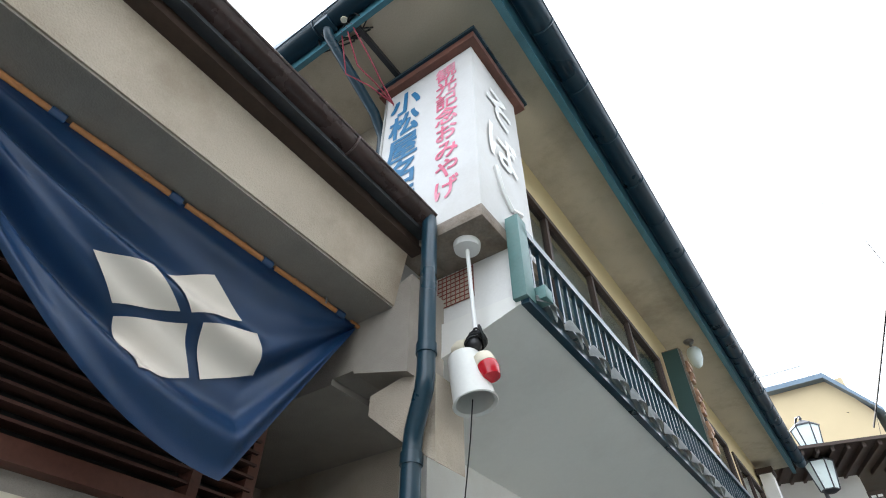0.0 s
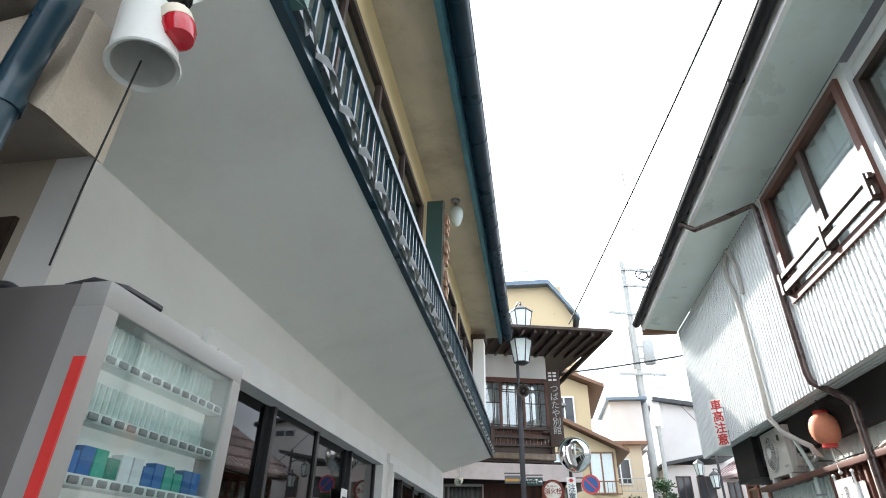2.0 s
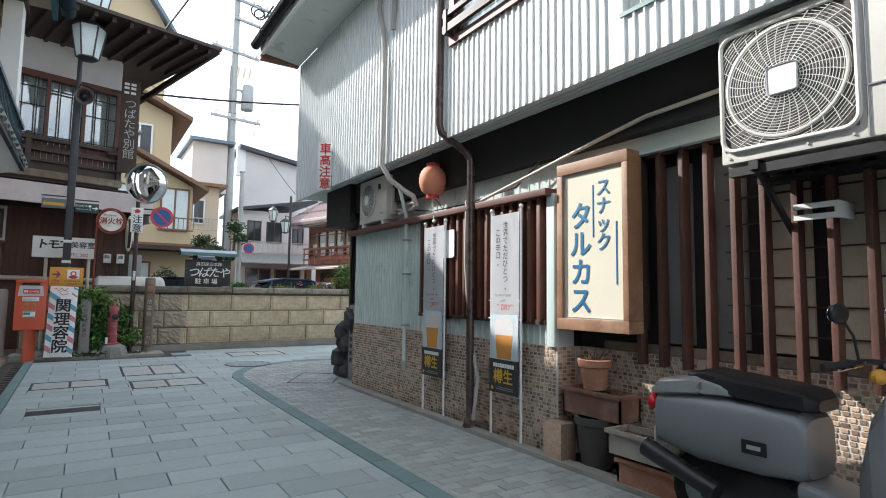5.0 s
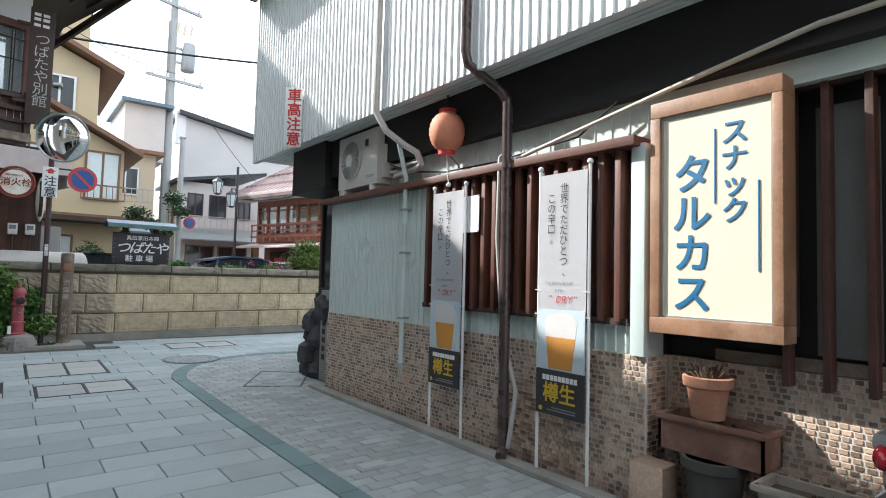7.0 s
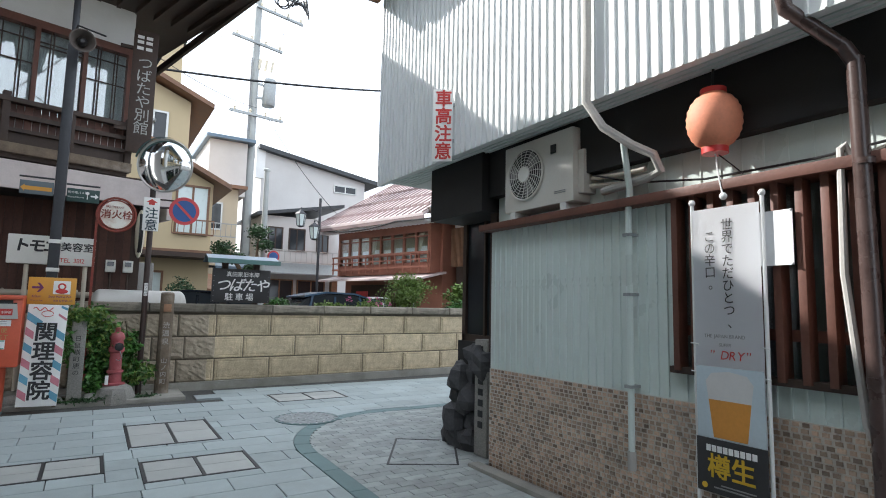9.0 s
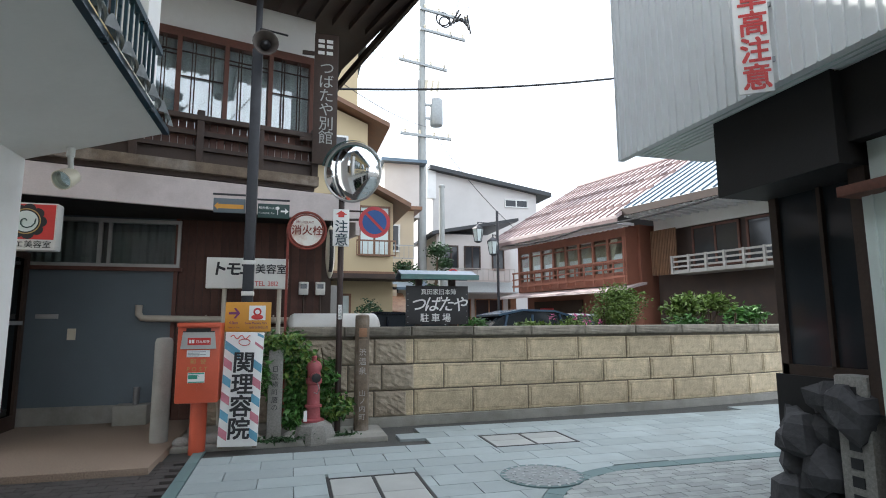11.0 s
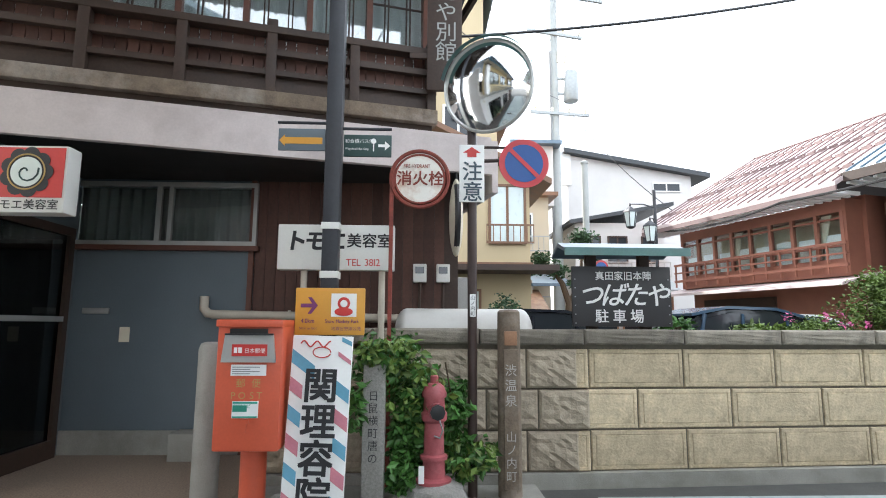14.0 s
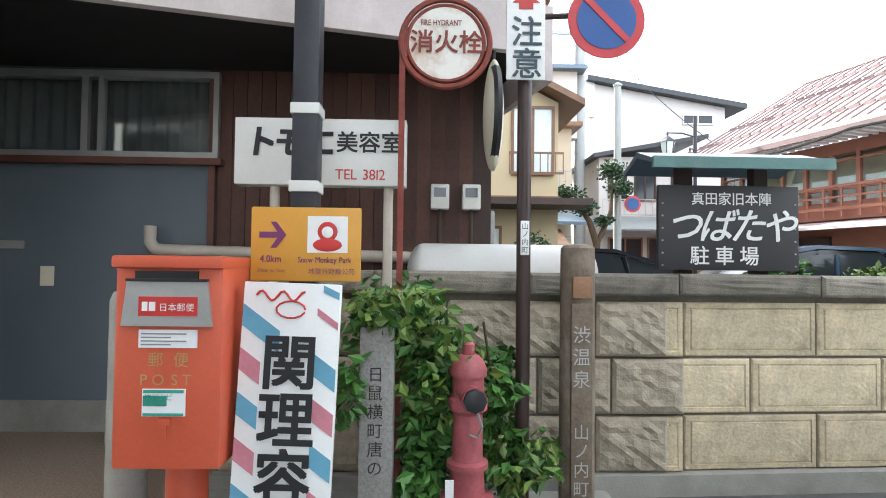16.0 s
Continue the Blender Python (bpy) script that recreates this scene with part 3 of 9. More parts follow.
# eaves
b = B().box(-1.25, 0.85, 5.55, -0.66, 12.35, 5.62).box(-6, 0.85, 5.55, -1.25, Y0, 5.62)
struct("ceiling_eaves", b, "soffit_b", "stained plaster under the eaves")
b = B().prism([(-0.5, 0.8, 5.66), (-6, 0.8, 7.2), (-6, 0.8, 7.3), (-0.5, 0.8, 5.76)], (0, 11.6, 0))
struct("roof_shop", b, "roof_bl", "blue-green metal roof of the shop")
b = B().box(-0.68, 0.8, 5.42, -0.62, 12.4, 5.72).box(-6, 0.8, 5.42, -0.68, 0.84, 5.72)
struct("trim_fascia", b, "teal", "teal painted fascia board")


def gutter(name, p0, p1, r, material, label, brackets=0, parent=None):
    """A half-round gutter with a rolled lip and straps."""
    t = thing(name, p0, label, "gutter")
    p0, p1 = Vector(p0), Vector(p1)
    d = (p1 - p0).normalized()
    s = d.cross(Vector((0, 0, 1))).normalized()
    b = B()
    n = 10

    def f(u, v):
        a = math.pi * (1 + v)
        return p0.lerp(p1, u) + s * math.cos(a) * r + Vector((0, 0, math.sin(a) * r))
    b.grid(f, 1, n, thick=0.006)
    for sg in (-1, 1):
        b.cyl(p0 + s * r * sg, p1 + s * r * sg, 0.008, seg=8)
    part("trough", b, material, t)
    for k in range(brackets):
        q = p0.lerp(p1, (k + 0.5) / brackets)
        b = B().tube([q + s * math.cos(a) * (r + 0.006) + Vector((0, 0, math.sin(a) * (r + 0.006))) for a in [math.pi * (1 + i / 8) for i in range(9)]], 0.006, 6)
        part("strap", b, material, t)
    return t


gutter("roof_gutter", (-0.49, 0.75, 5.6), (-0.49, 12.42, 5.6), 0.1, "teal_d", "dark blue-green half-round gutter along the shop eaves", 18)
gutter("roof_gutter", (-6, 0.73, 5.6), (-0.6, 0.73, 5.6), 0.085, "teal_d", "dark blue-green gutter on the shop's end eaves", 6)

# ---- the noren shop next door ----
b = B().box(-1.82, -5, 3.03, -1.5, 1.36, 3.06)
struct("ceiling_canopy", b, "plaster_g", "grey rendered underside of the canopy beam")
b = B().prism([(-1.82, -5, 3.065), (-1.5, -5, 3.065), (-1.5, -5, 3.04), (-1.49, -5, 3.04), (-1.42, -5, 3.36), (-1.82, -5, 3.36)], (0, 6.36, 0))
struct("wall_canopy_beam", b, "plaster_c", "stained cream canopy beam")
b = B().prism([(-1.27, -5, 3.40), (-6, -5, 4.6), (-6, -5, 4.66), (-1.27, -5, 3.47)], (0, 6.4, 0))
struct("roof_canopy", b, "roof_d", "dark canopy roof of the noren shop")
b = B().box(-1.42, -5, 3.36, -1.34, 1.4, 3.44)
struct("trim_canopy", b, "wood_d", "dark eaves board above the canopy beam")
# closed dark brown sheet replaces the unlit interior below the curtain
b = B().box(-2.5, -5, 0, -2.3, 1.29, 1.95)
struct("wall_noren_front", b, "wood_d", "dark brown sheet standing in for the noren shop's shaded interior")
b = B().box(-2.5, -5, 1.95, -2.3, 1.36, 2.1).box(-2.5, -5, 3.0, -1.82, 1.36, 3.06)
struct("wall_noren_shop", b, "plaster_g", "grey rendered front of the noren shop")
# black sheet gives the gaps between louvres their shade
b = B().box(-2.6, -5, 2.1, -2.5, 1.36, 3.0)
struct("wall_louvre_back", b, "black", "black sheet standing in for the shade behind the louvres")
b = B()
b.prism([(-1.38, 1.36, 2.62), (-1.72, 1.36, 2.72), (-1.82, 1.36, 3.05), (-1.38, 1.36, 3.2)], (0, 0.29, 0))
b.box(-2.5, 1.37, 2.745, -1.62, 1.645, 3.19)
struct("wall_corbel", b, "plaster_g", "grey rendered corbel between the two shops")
b = B().prism([(-1.26, 1.42, 2.2), (-1.41, 1.42, 2.3), (-1.65, 1.42, 2.5), (-1.65, 1.42, 2.6), (-1.36, 1.42, 2.66), (-1.26, 1.42, 2.6)], (0, 0.22, 0))
struct("wall_corbel_white", b, "plaster_c", "pale chipped plaster bracket")
b = B().box(-6, 1.3, 0, -2.3, 1.36, 3.0)
struct("wall_between", b, "wood_r", "dark red-brown boarded wall between the shops")

# ---- the snack bar ----
SX, OX = 3.2, 2.9
b = B().box(SX + 0.012, 5.5, 0.0, SX + 0.2, 9.55, 0.86).box(SX, 5.488, 0.0, 3.44, 5.5, 0.86)
b.box(3.432, 1.0, 0.0, 3.6, 5.486, 0.86)
struct("wall_dado", b, "grout", "pale grout bed of the tiled dado")
b = B().box(SX + 0.02, 5.5, 0.86, SX + 0.2, 7.66, 1.06).box(SX + 0.02, 7.66, 0.86, SX + 0.2, 9.55, 2.12).box(SX + 0.02, 5.5, 1.06, SX + 0.2, 5.6, 2.12)
b.box(SX + 0.1, 1.0, 2.30, SX + 0.2, 5.5, 2.9).box(SX + 0.1, 5.5, 2.12, SX + 0.2, 9.55, 2.9)
struct("wall_snack", b, "panel_g", "pale grey-green sheet wall of the snack bar")
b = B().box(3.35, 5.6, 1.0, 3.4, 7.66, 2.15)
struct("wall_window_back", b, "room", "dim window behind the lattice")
# recess shade is put into the wall's black colour
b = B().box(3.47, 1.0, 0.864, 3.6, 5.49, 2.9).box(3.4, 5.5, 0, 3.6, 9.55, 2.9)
struct("wall_snack_recess", b, "black", "recessed snack bar wall with shade put into its black")
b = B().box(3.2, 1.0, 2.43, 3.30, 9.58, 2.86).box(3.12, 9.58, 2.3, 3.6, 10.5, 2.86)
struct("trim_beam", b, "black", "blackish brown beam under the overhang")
b = B()
b.box(OX, -3, 2.82, OX + 0.06, 2.0, 3.15).box(OX, 2.0, 2.82, OX + 0.06, 4.58, 3.15)
b.box(OX, 4.58, 2.82, OX + 0.06, 4.67, 5.2).box(OX, 4.67, 2.82, OX + 0.06, 6.62, 3.72).box(OX, 4.67, 5.1, OX + 0.06, 6.62, 5.2).box(OX, 6.62, 2.82, OX + 0.06, 11.4, 5.2)
b.box(OX, 11.34, 2.9, 6.5, 11.4, 5.2)
b.box(OX + 0.07, -3, 3.15, OX + 0.13, 2.2, 5.2).box(OX + 0.07, 2.2, 4.95, OX + 0.13, 4.58, 5.2).box(OX + 0.07, 2.2, 3.15, OX + 0.13, 4.58, 3.5)
b.box(OX, 4.56, 3.15, OX + 0.13, 4.60, 5.2)
struct("wall_overhang", b, "panel_w", "white steel-clad upper storey")
b = B().box(OX + 0.06, -3, 2.86, 3.8, 11.34, 2.92)
struct("ceiling_overhang", b, "panel_w", "pale slatted soffit under the overhang")
b = B().box(OX - 0.02, -3, 3.135, OX + 0.1, 4.57, 3.165)
struct("trim_ledge", b, "green_m", "grey metal ledge below the recessed window")
b = B().box(3.4, -3, 3.0, 8, 11.3, 3.05).box(7.8, -3, 0, 8, 11.3, 5.3).box(3.9, -3.2, 0, 8, -3, 5.3).box(3.6, 9.5, 0, 8, 9.7, 3.0)
struct("wall_snack_inner", b, "room", "inner walls of the snack bar")
b = B().box(OX + 0.06, -3, 5.12, 2.95 + 5, 11.3, 5.18)
struct("ceiling_upper_room", b, "curtain", "white ceiling of the upper room")
b = B().prism([(2.28, -3, 5.3), (2.9, -3, 5.22), (2.9, -3, 5.28), (2.28, -3, 5.36)], (0, 14.5, 0))
struct("ceiling_snack_eaves", b, "panel_g", "pale grey boarded eaves soffit")
b = B().prism([(2.25, -3, 5.36), (8, -3, 7.2), (8, -3, 7.3), (2.25, -3, 5.46)], (0, 14.55, 0))
struct("roof_snack", b, "roof_d", "dark metal roof of the snack bar")
b = B().box(2.23, -3, 5.27, 2.28, 11.55, 5.44)
struct("trim_snack_fascia", b, "white_p", "white fascia of the snack bar roof")
b = B().box(2.24, 11.45, 5.2, 2.9, 11.56, 5.42)
struct("trim_gable_end", b, "wood_m", "brown boxed end of the eaves")
gutter("roof_gutter", (2.15, -3, 5.42), (2.15, 11.5, 5.42), 0.075, "wire", "black half-round gutter along the snack bar eaves", 12)

# ---- the hair salon house at the end ----
HY = 15.7
b = B().box(-6, HY, 0, -3.3, HY + 0.15, 3.4).box(-3.3, HY, 0.35, -1.4, HY + 0.15, 2.2).box(-3.3, HY, 2.88, -1.4, HY + 0.15, 3.4)
b.box(-3.34, 13.9, 0, -3.2, 14.45, 3.2).box(-3.34, 14.45, 2.35, -3.2, 15.7, 3.2).box(-3.34, 15.6, 0, -3.2, 15.7, 2.4)
struct("wall_salon", b, "blue_wall", "slate blue painted wall of the hair salon")
b = B().box(-3.2, HY - 0.02, 0, -1.4, HY + 0.15, 0.36)
struct("baseboard_salon", b, "conc", "grey concrete footing under the blue wall")
b = B().box(-1.4, HY + 0.02, 0, 0.72, HY + 0.15, 3.4).box(0.6, HY + 0.15, 0, 0.72, 19.5, 3.4)
struct("wall_salon_boards", b, "wood_d", "dark boarded wall of the hair salon")
b = B().box(-1.45, HY - 0.035, 0, -1.40, HY + 0.02, 2.9)
struct("trim_salon_corner", b, "wood_r", "red-brown corner board of the salon")
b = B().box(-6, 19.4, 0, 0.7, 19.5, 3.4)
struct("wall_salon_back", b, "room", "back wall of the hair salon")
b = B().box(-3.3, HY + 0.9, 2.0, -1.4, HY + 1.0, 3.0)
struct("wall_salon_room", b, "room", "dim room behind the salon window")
SL = math.atan(0.25)
UP = pose(0.53, 15.02, 0, 0, 0, math.degrees(SL))


def up_pt(u, v, z):
    """u along the tilted upper front (negative to the west), v behind it."""
    return UP @ Vector((u, v, z))


def up_box(b, u0, v0, z0, u1, v1, z1, bevel=0.0):
    return b.box(u0, v0, z0, u1, v1, z1, bevel, UP)


b = up_box(B(), -6, 0, 2.86, 0.5, 0.06, 3.2)
struct("trim_band", b, "pinkband", "weathered pinkish sheet fascia over the salon")
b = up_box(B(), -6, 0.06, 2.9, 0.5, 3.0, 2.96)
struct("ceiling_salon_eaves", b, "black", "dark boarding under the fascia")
b = up_box(B(), 0.5, 0.0, 2.68, 0.56, 3.0, 3.2)
b = up_box(b, -6, 0.02, 3.2, 0.5, 3.0, 3.24)
struct("trim_band_side", b, "pinkband", "sheet capping of the salon eaves")

# recessed side door of the shop
w = tagged(thing("door_5", (-2.48, 2.15, 0.0), "dark brown framed glass door deep in the side recess", "door"), kind="structure")
part("frame", B().box(-2.86, 2.13, 0, -2.80, 2.24, 2.4).box(-2.80, 2.13, 2.33, -2.16, 2.24, 2.4).box(-2.16, 2.13, 0, -2.1, 2.24, 2.4), "wood_d", w)
part("middle_rail", B().box(-2.80, 2.15, 0.95, -2.16, 2.2, 1.05), "wood_d", w)
part("upper_rail", B().box(-2.80, 2.15, 1.85, -2.16, 2.2, 1.9), "wood_d", w)
part("pane", B().box(-2.80, 2.17, 0.02, -2.16, 2.176, 2.33), "glass_d", w)
# black sheet replaces the depth and shade of the lobby
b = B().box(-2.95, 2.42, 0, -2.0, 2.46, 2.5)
struct("wall_dark_lobby", b, "black", "black sheet standing in for the shaded lobby behind the side door")
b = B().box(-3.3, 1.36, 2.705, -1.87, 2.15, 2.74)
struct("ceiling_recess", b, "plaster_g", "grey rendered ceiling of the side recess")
b = B().box(-3.4, 1.36, 0, -3.3, 2.15, 2.72)
struct("wall_recess_side", b, "plaster_c", "cream plastered side of the recess")

# ---- things on the souvenir shop and its neighbour ----
def ring_at(b, c, r, tube, axis, seg=24):
    q = Vector(axis).to_track_quat("Z", "Y")
    pts = [Vector(c) + q @ Vector((r * math.cos(2 * math.pi * k / seg), r * math.sin(2 * math.pi * k / seg), 0)) for k in range(seg + 1)]
    return b.tube(pts, tube, 6)


# noren curtain
t = thing("noren_curtain", (-1.73, 0.4, 2.0), "indigo cotton shop curtain with white crest on bamboo pole", "curtain")


def cloth_pt(y, z):
    """The hanging cloth: folds run along its lower edge and gather in the far upper corner."""
    d = max(0.0, 3.0 - z)
    h = max(0.05, 3.0 - cloth_lo(y))
    v = d / h
    west = max(0.25, min(1.0, 0.75 - 0.55 * y))
    fold = h * (0.10 * math.sin(15.5 * v + 1.1 * y) + 0.035 * math.sin(33 * v - 1.6 * y)) * west + 0.02 * math.sin(7.0 * v + 0.5)
    return Vector((-1.73 - 0.06 * d + fold * min(1.0, v * 3.0), y, z))


def cloth_lo(y):
    """Lower edge, lowest near the far third."""
    if y > 0.83:
        return 2.05 + (y - 0.83) * 1.83
    return 2.05 + 0.03 * (0.83 - y) + 0.36 * (0.83 - y) ** 2


def cloth_uv(u, v):
    y = -2.6 + 3.95 * u
    z = cloth_lo(y) + (3.0 - cloth_lo(y)) * v
    return cloth_pt(y, z)


part("cloth", B().grid(cloth_uv, 150, 80, thick=0.003), "noren", t)


def crest(q):
    """A printed square pulled out of shape by the folds; q holds its four (y, z) corners."""
    b = B()

    def f(u, v):
        y = (q[0][0] * (1 - u) + q[1][0] * u) * v + (q[3][0] * (1 - u) + q[2][0] * u) * (1 - v)
        z = (q[0][1] * (1 - u) + q[1][1] * u) * v + (q[3][1] * (1 - u) + q[2][1] * u) * (1 - v)
        return cloth_pt(y, z) + Vector((0.007, 0, 0))
    part("crest_square", b.grid(f, 22, 22), "noren_w", t, "white printed square")


crest([(0.08, 2.60), (0.27, 2.645), (0.44, 2.55), (0.23, 2.485)])
crest([(0.32, 2.67), (0.52, 2.79), (0.71, 2.67), (0.475, 2.56)])
crest([(0.26, 2.455), (0.49, 2.53), (0.60, 2.37), (0.37, 2.27)])
crest([(0.535, 2.55), (0.79, 2.65), (0.85, 2.49), (0.64, 2.38)])
for k in range(8):
    y0 = -2.7 + 0.485 * k + 0.06
    b = B().tube([(-1.73, y0 + 0.02, 3.0), (-1.73, y0 + 0.22, 3.003), (-1.73, y0 + 0.43, 3.0)], [0.014, 0.0165, 0.015], 10)
    for q in (0.14, 0.32):
        b.cyl((-1.73, y0 + q, 3.002), (-1.73, y0 + q + 0.008, 3.002), 0.0185, seg=10)
    part("bamboo_pole", b, "bamboo", t, "bamboo pole segment")
    part("loop", B().cyl((-1.73, y0 + 0.43, 3.0), (-1.73, y0 + 0.485, 3.0), 0.022, seg=12), "noren", t)
part("pole_end", B().cyl((-1.73, 1.3, 3.0), (-1.73, 1.4, 3.0), 0.013, seg=10), "bamboo", t)
for y in (-2, -0.5, 1.1):
    part("hook", B().tube([(-1.73, y, 3.05), (-1.71, y, 3.02), (-1.71, y, 2.99)], 0.005, 5), "galv", t)

# louvres and frame of the noren shop
t = tagged(thing("window_7", (-2.3, 0, 2.1), "brown louvred panel over the noren shop front", "window"), kind="structure")
for k in range(14):
    z = 2.14 + 0.06 * k
    part("louvre", B().box(-2.36, -5, -0.006, -2.28, 1.33, 0.006, 0, pose(0, 0, z, 0, 0, 0)), "wood_b", t)
part("bottom_frame", B().box(-2.4, -5, 2.05, -2.22, 1.36, 2.13, 0.006), "wood_r", t)
for y in (-1.6, -0.3, 1.0):
    part("upright", B().box(-2.38, y, 2.12, -2.27, y + 0.05, 3.0), "wood_r", t)
t = thing("shop_poster", (-2.29, 0.0, 1.6), "orange paper poster with a red round mark", "poster")
pp = part("sheet", B().box(-2.296, -0.6, 1.55, -2.285, 0.75, 1.98), "cream", t)
part("red_mark", B().box(-2.284, 0.05, 1.72, -2.28, 0.3, 1.95), "red", pp)
b = B()
for k in range(4):
    b.box(-2.284, 0.4 + 0.08 * k, 1.9, -2.28, 0.46 + 0.08 * k, 1.95)
part("print_bars", b, "black_t", pp)

gutter("canopy_gutter", (-1.27, -5, 3.50), (-1.27, 1.32, 3.50), 0.075, "brown_g", "old brown half-round gutter on the canopy edge", 5)
t = thing("down_pipe", (-1.12, 1.15, 0.0), "dark blue-green down pipe with an elbow from the gutter end", "pipe")
part("pipe", B().tube([(-1.29, 1.30, 3.44), (-1.28, 1.3, 3.49), (-1.26, 1.30, 3.50), (-1.23, 1.30, 3.46), (-1.225, 1.30, 3.35), (-1.225, 1.30, 2.52), (-1.24, 1.31, 2.46), (-1.325, 1.36, 2.32), (-1.34, 1.37, 2.25), (-1.34, 1.37, 0.05)], 0.042, 14), "teal_d", t)
for x, y, z in ((-1.225, 1.30, 2.62), (-1.34, 1.37, 2.18), (-1.34, 1.37, 1.30)):
    part("collar", B().cyl((x, y, z), (x, y, z + 0.05), 0.048, seg=14), "teal_d", t)
t = thing("down_pipe", (-2.0, 1.3, 4.5), "dark blue-green down pipe from the end gutter", "pipe")
part("pipe", B().tube([(-1.86, 0.73, 5.55), (-1.86, 0.78, 5.44), (-1.86, 1.36, 5.12), (-1.88, 1.5, 4.98), (-1.92, 1.55, 4.85), (-1.97, 1.58, 4.5), (-1.97, 1.59, 3.3)], 0.042, 12), "teal_d", t)
part("hopper", B().box(-1.93, 0.66, 5.5, -1.79, 0.80, 5.66, 0.01), "teal_d", t)
part("strap", B().cyl((-1.97, 1.585, 4.3), (-1.97, 1.585, 4.32), 0.048, seg=12), "galv", t)

# rooftop wiring
t = thing("wire_cluster", (-1.75, 0.9, 5.5), "tangle of black and red service wires with insulators at the eaves", "wiring")
rgw = random.Random(5)
for k in range(7):
    p = Vector((-1.78 + rgw.uniform(-0.15, 0.15), 0.74, 5.72))
    part("black_wire", B().tube([p, p + Vector((rgw.uniform(-0.1, 0.1), 0.02, -0.18)), p + Vector((rgw.uniform(-0.15, 0.15), 0.1, -0.28)), p + Vector((rgw.uniform(-0.1, 0.2), 0.2, -0.2))], 0.008, 5), "wire", t)
for k in range(3):
    part("red_wire", B().tube([(-1.75 + 0.05 * k, 0.8, 5.45), (-1.85 + 0.12 * k, 1.0, 5.2), (-1.72 + 0.05 * k, 1.15, 5.1), (-1.62, 1.32, 4.98), (-1.66, 1.36, 5.05)], 0.006, 5), "wire_r", t)
for k in range(4):
    part("insulator", B().lathe((-1.9 + 0.1 * k, 0.76, 5.5 + 0.06 * (k % 2)), [(0.025, 0), (0.03, 0.03), (0.02, 0.05), (0.03, 0.08), (0.01, 0.1)], 10), "white_old", t)
part("bracket_bar", B().box(-1.66, 0.85, 5.45, -1.62, 1.4, 5.5), "pole_d", t)

# vertical signboard
t = thing("shop_signboard", (-1.33, 1.7, 3.4), "tall white boxed shop sign with blue and faded red lettering", "signboard")
bd = part("box", B().box(-1.73, 1.37, 3.47, -0.94, 2.0, 5.2, 0.004), "sign_w", t)
words("小松屋名産", "blue_lettering", bd, "blue_t", (-1.69, 1.37, 5.12), (1, 0, 0), (0, 0, 1), 0.288, vertical=True, pitch=0.98, bold=0.05, squeeze=1.0)
words("観光記念おみやげ", "pink_lettering", bd, "pink_l", (-1.26, 1.37, 5.13), (1, 0, 0), (0, 0, 1), 0.19, vertical=True, pitch=0.97, bold=0.03)
words("そば", "raised_lettering", bd, "white_t", (-0.94, 1.48, 5.05), (0, 1, 0), (0, 0, 1), 0.42, vertical=True, pitch=1.18, bold=0.03, lift=0.012)
part("raised_stroke", B().tube([(-0.93, 1.56, 3.98), (-0.93, 1.62, 3.8), (-0.93, 1.72, 3.72), (-0.93, 1.84, 3.78)], 0.018, 6), "white_t", bd)
part("cornice", B().box(-1.78, 1.31, 5.2, -0.88, 2.08, 5.28, 0.008), "wood_r", t, "red-brown timber cornice")
part("cornice_top", B().box(-1.80, 1.29, 5.28, -0.86, 2.1, 5.31), "teal_d", t)
part("base_board", B().box(-1.5, 1.355, 3.38, -0.93, 2.0, 3.47, 0.008), "wood_old", t, "cracked weathered base board")
part("edge_strip", B().box(-1.745, 1.36, 3.47, -1.73, 1.4, 5.2), "alu", t)

# hanging lamp with the red lens
t = thing("hanging_spotlight", (-1.12, 1.5, 3.38), "old white spotlight with red lamp on a hanging rod", "lamp")
part("ceiling_rose", B().lathe((-1.12, 1.5, 3.335), [(0.02, 0), (0.07, 0.005), (0.075, 0.03), (0.075, 0.045)], 24), "white_p", t)
part("rod", B().cyl((-1.12, 1.5, 3.36), (-1.09, 1.5, 2.76), 0.011, seg=10), "white_p", t)
part("joint", B().ball((-1.10, 1.5, 2.73), 0.04, 12, 8), "black_p", t)
for k in range(5):
    part("wire", ring_at(B(), (-1.1 + 0.01 * k, 1.5, 2.73 + 0.01 * k), 0.045, 0.006, (0.3 * k - 0.5, 0.4, 1 - 0.2 * k), 14), "wire", t)
part("counter_cap", B().lathe((-1.13, 1.5, 2.73), [(0.04, 0), (0.045, 0.05), (0.03, 0.085)], 16, (-1, 0.1, 0.1)), "white_old", t)
sh = part("shade", B().lathe((-1.16, 1.5, 2.68), [(0.075, 0), (0.08, 0.01), (0.095, 0.24), (0.102, 0.25), (0.098, 0.255), (0.085, 0.245), (0.07, 0.06)], 26, (0.22, 0.0, -1)), "alu_w", t, "white enamelled cylinder shade")
part("red_holder", B().lathe((-1.07, 1.5, 2.66), [(0.03, 0), (0.05, 0.02), (0.052, 0.07)], 18, (0.45, 0, -1)), "white_old", t)
part("red_lens", B().lathe((-1.04, 1.5, 2.60), [(0.05, 0), (0.052, 0.03), (0.042, 0.07), (0.015, 0.085)], 18, (0.3, 0, -1)), "redlens", t)
part("pull_cord", B().tube([(-1.12, 1.5, 2.46), (-1.15, 1.52, 2.3), (-1.23, 1.58, 2.05), (-1.31, 1.65, 1.87)], 0.003, 5), "wire", t)
t = tagged(thing("wire_mesh_vent", (-1.3, 1.66, 3.2), "rusty wire mesh vent under the sign", "vent"))
b = B()
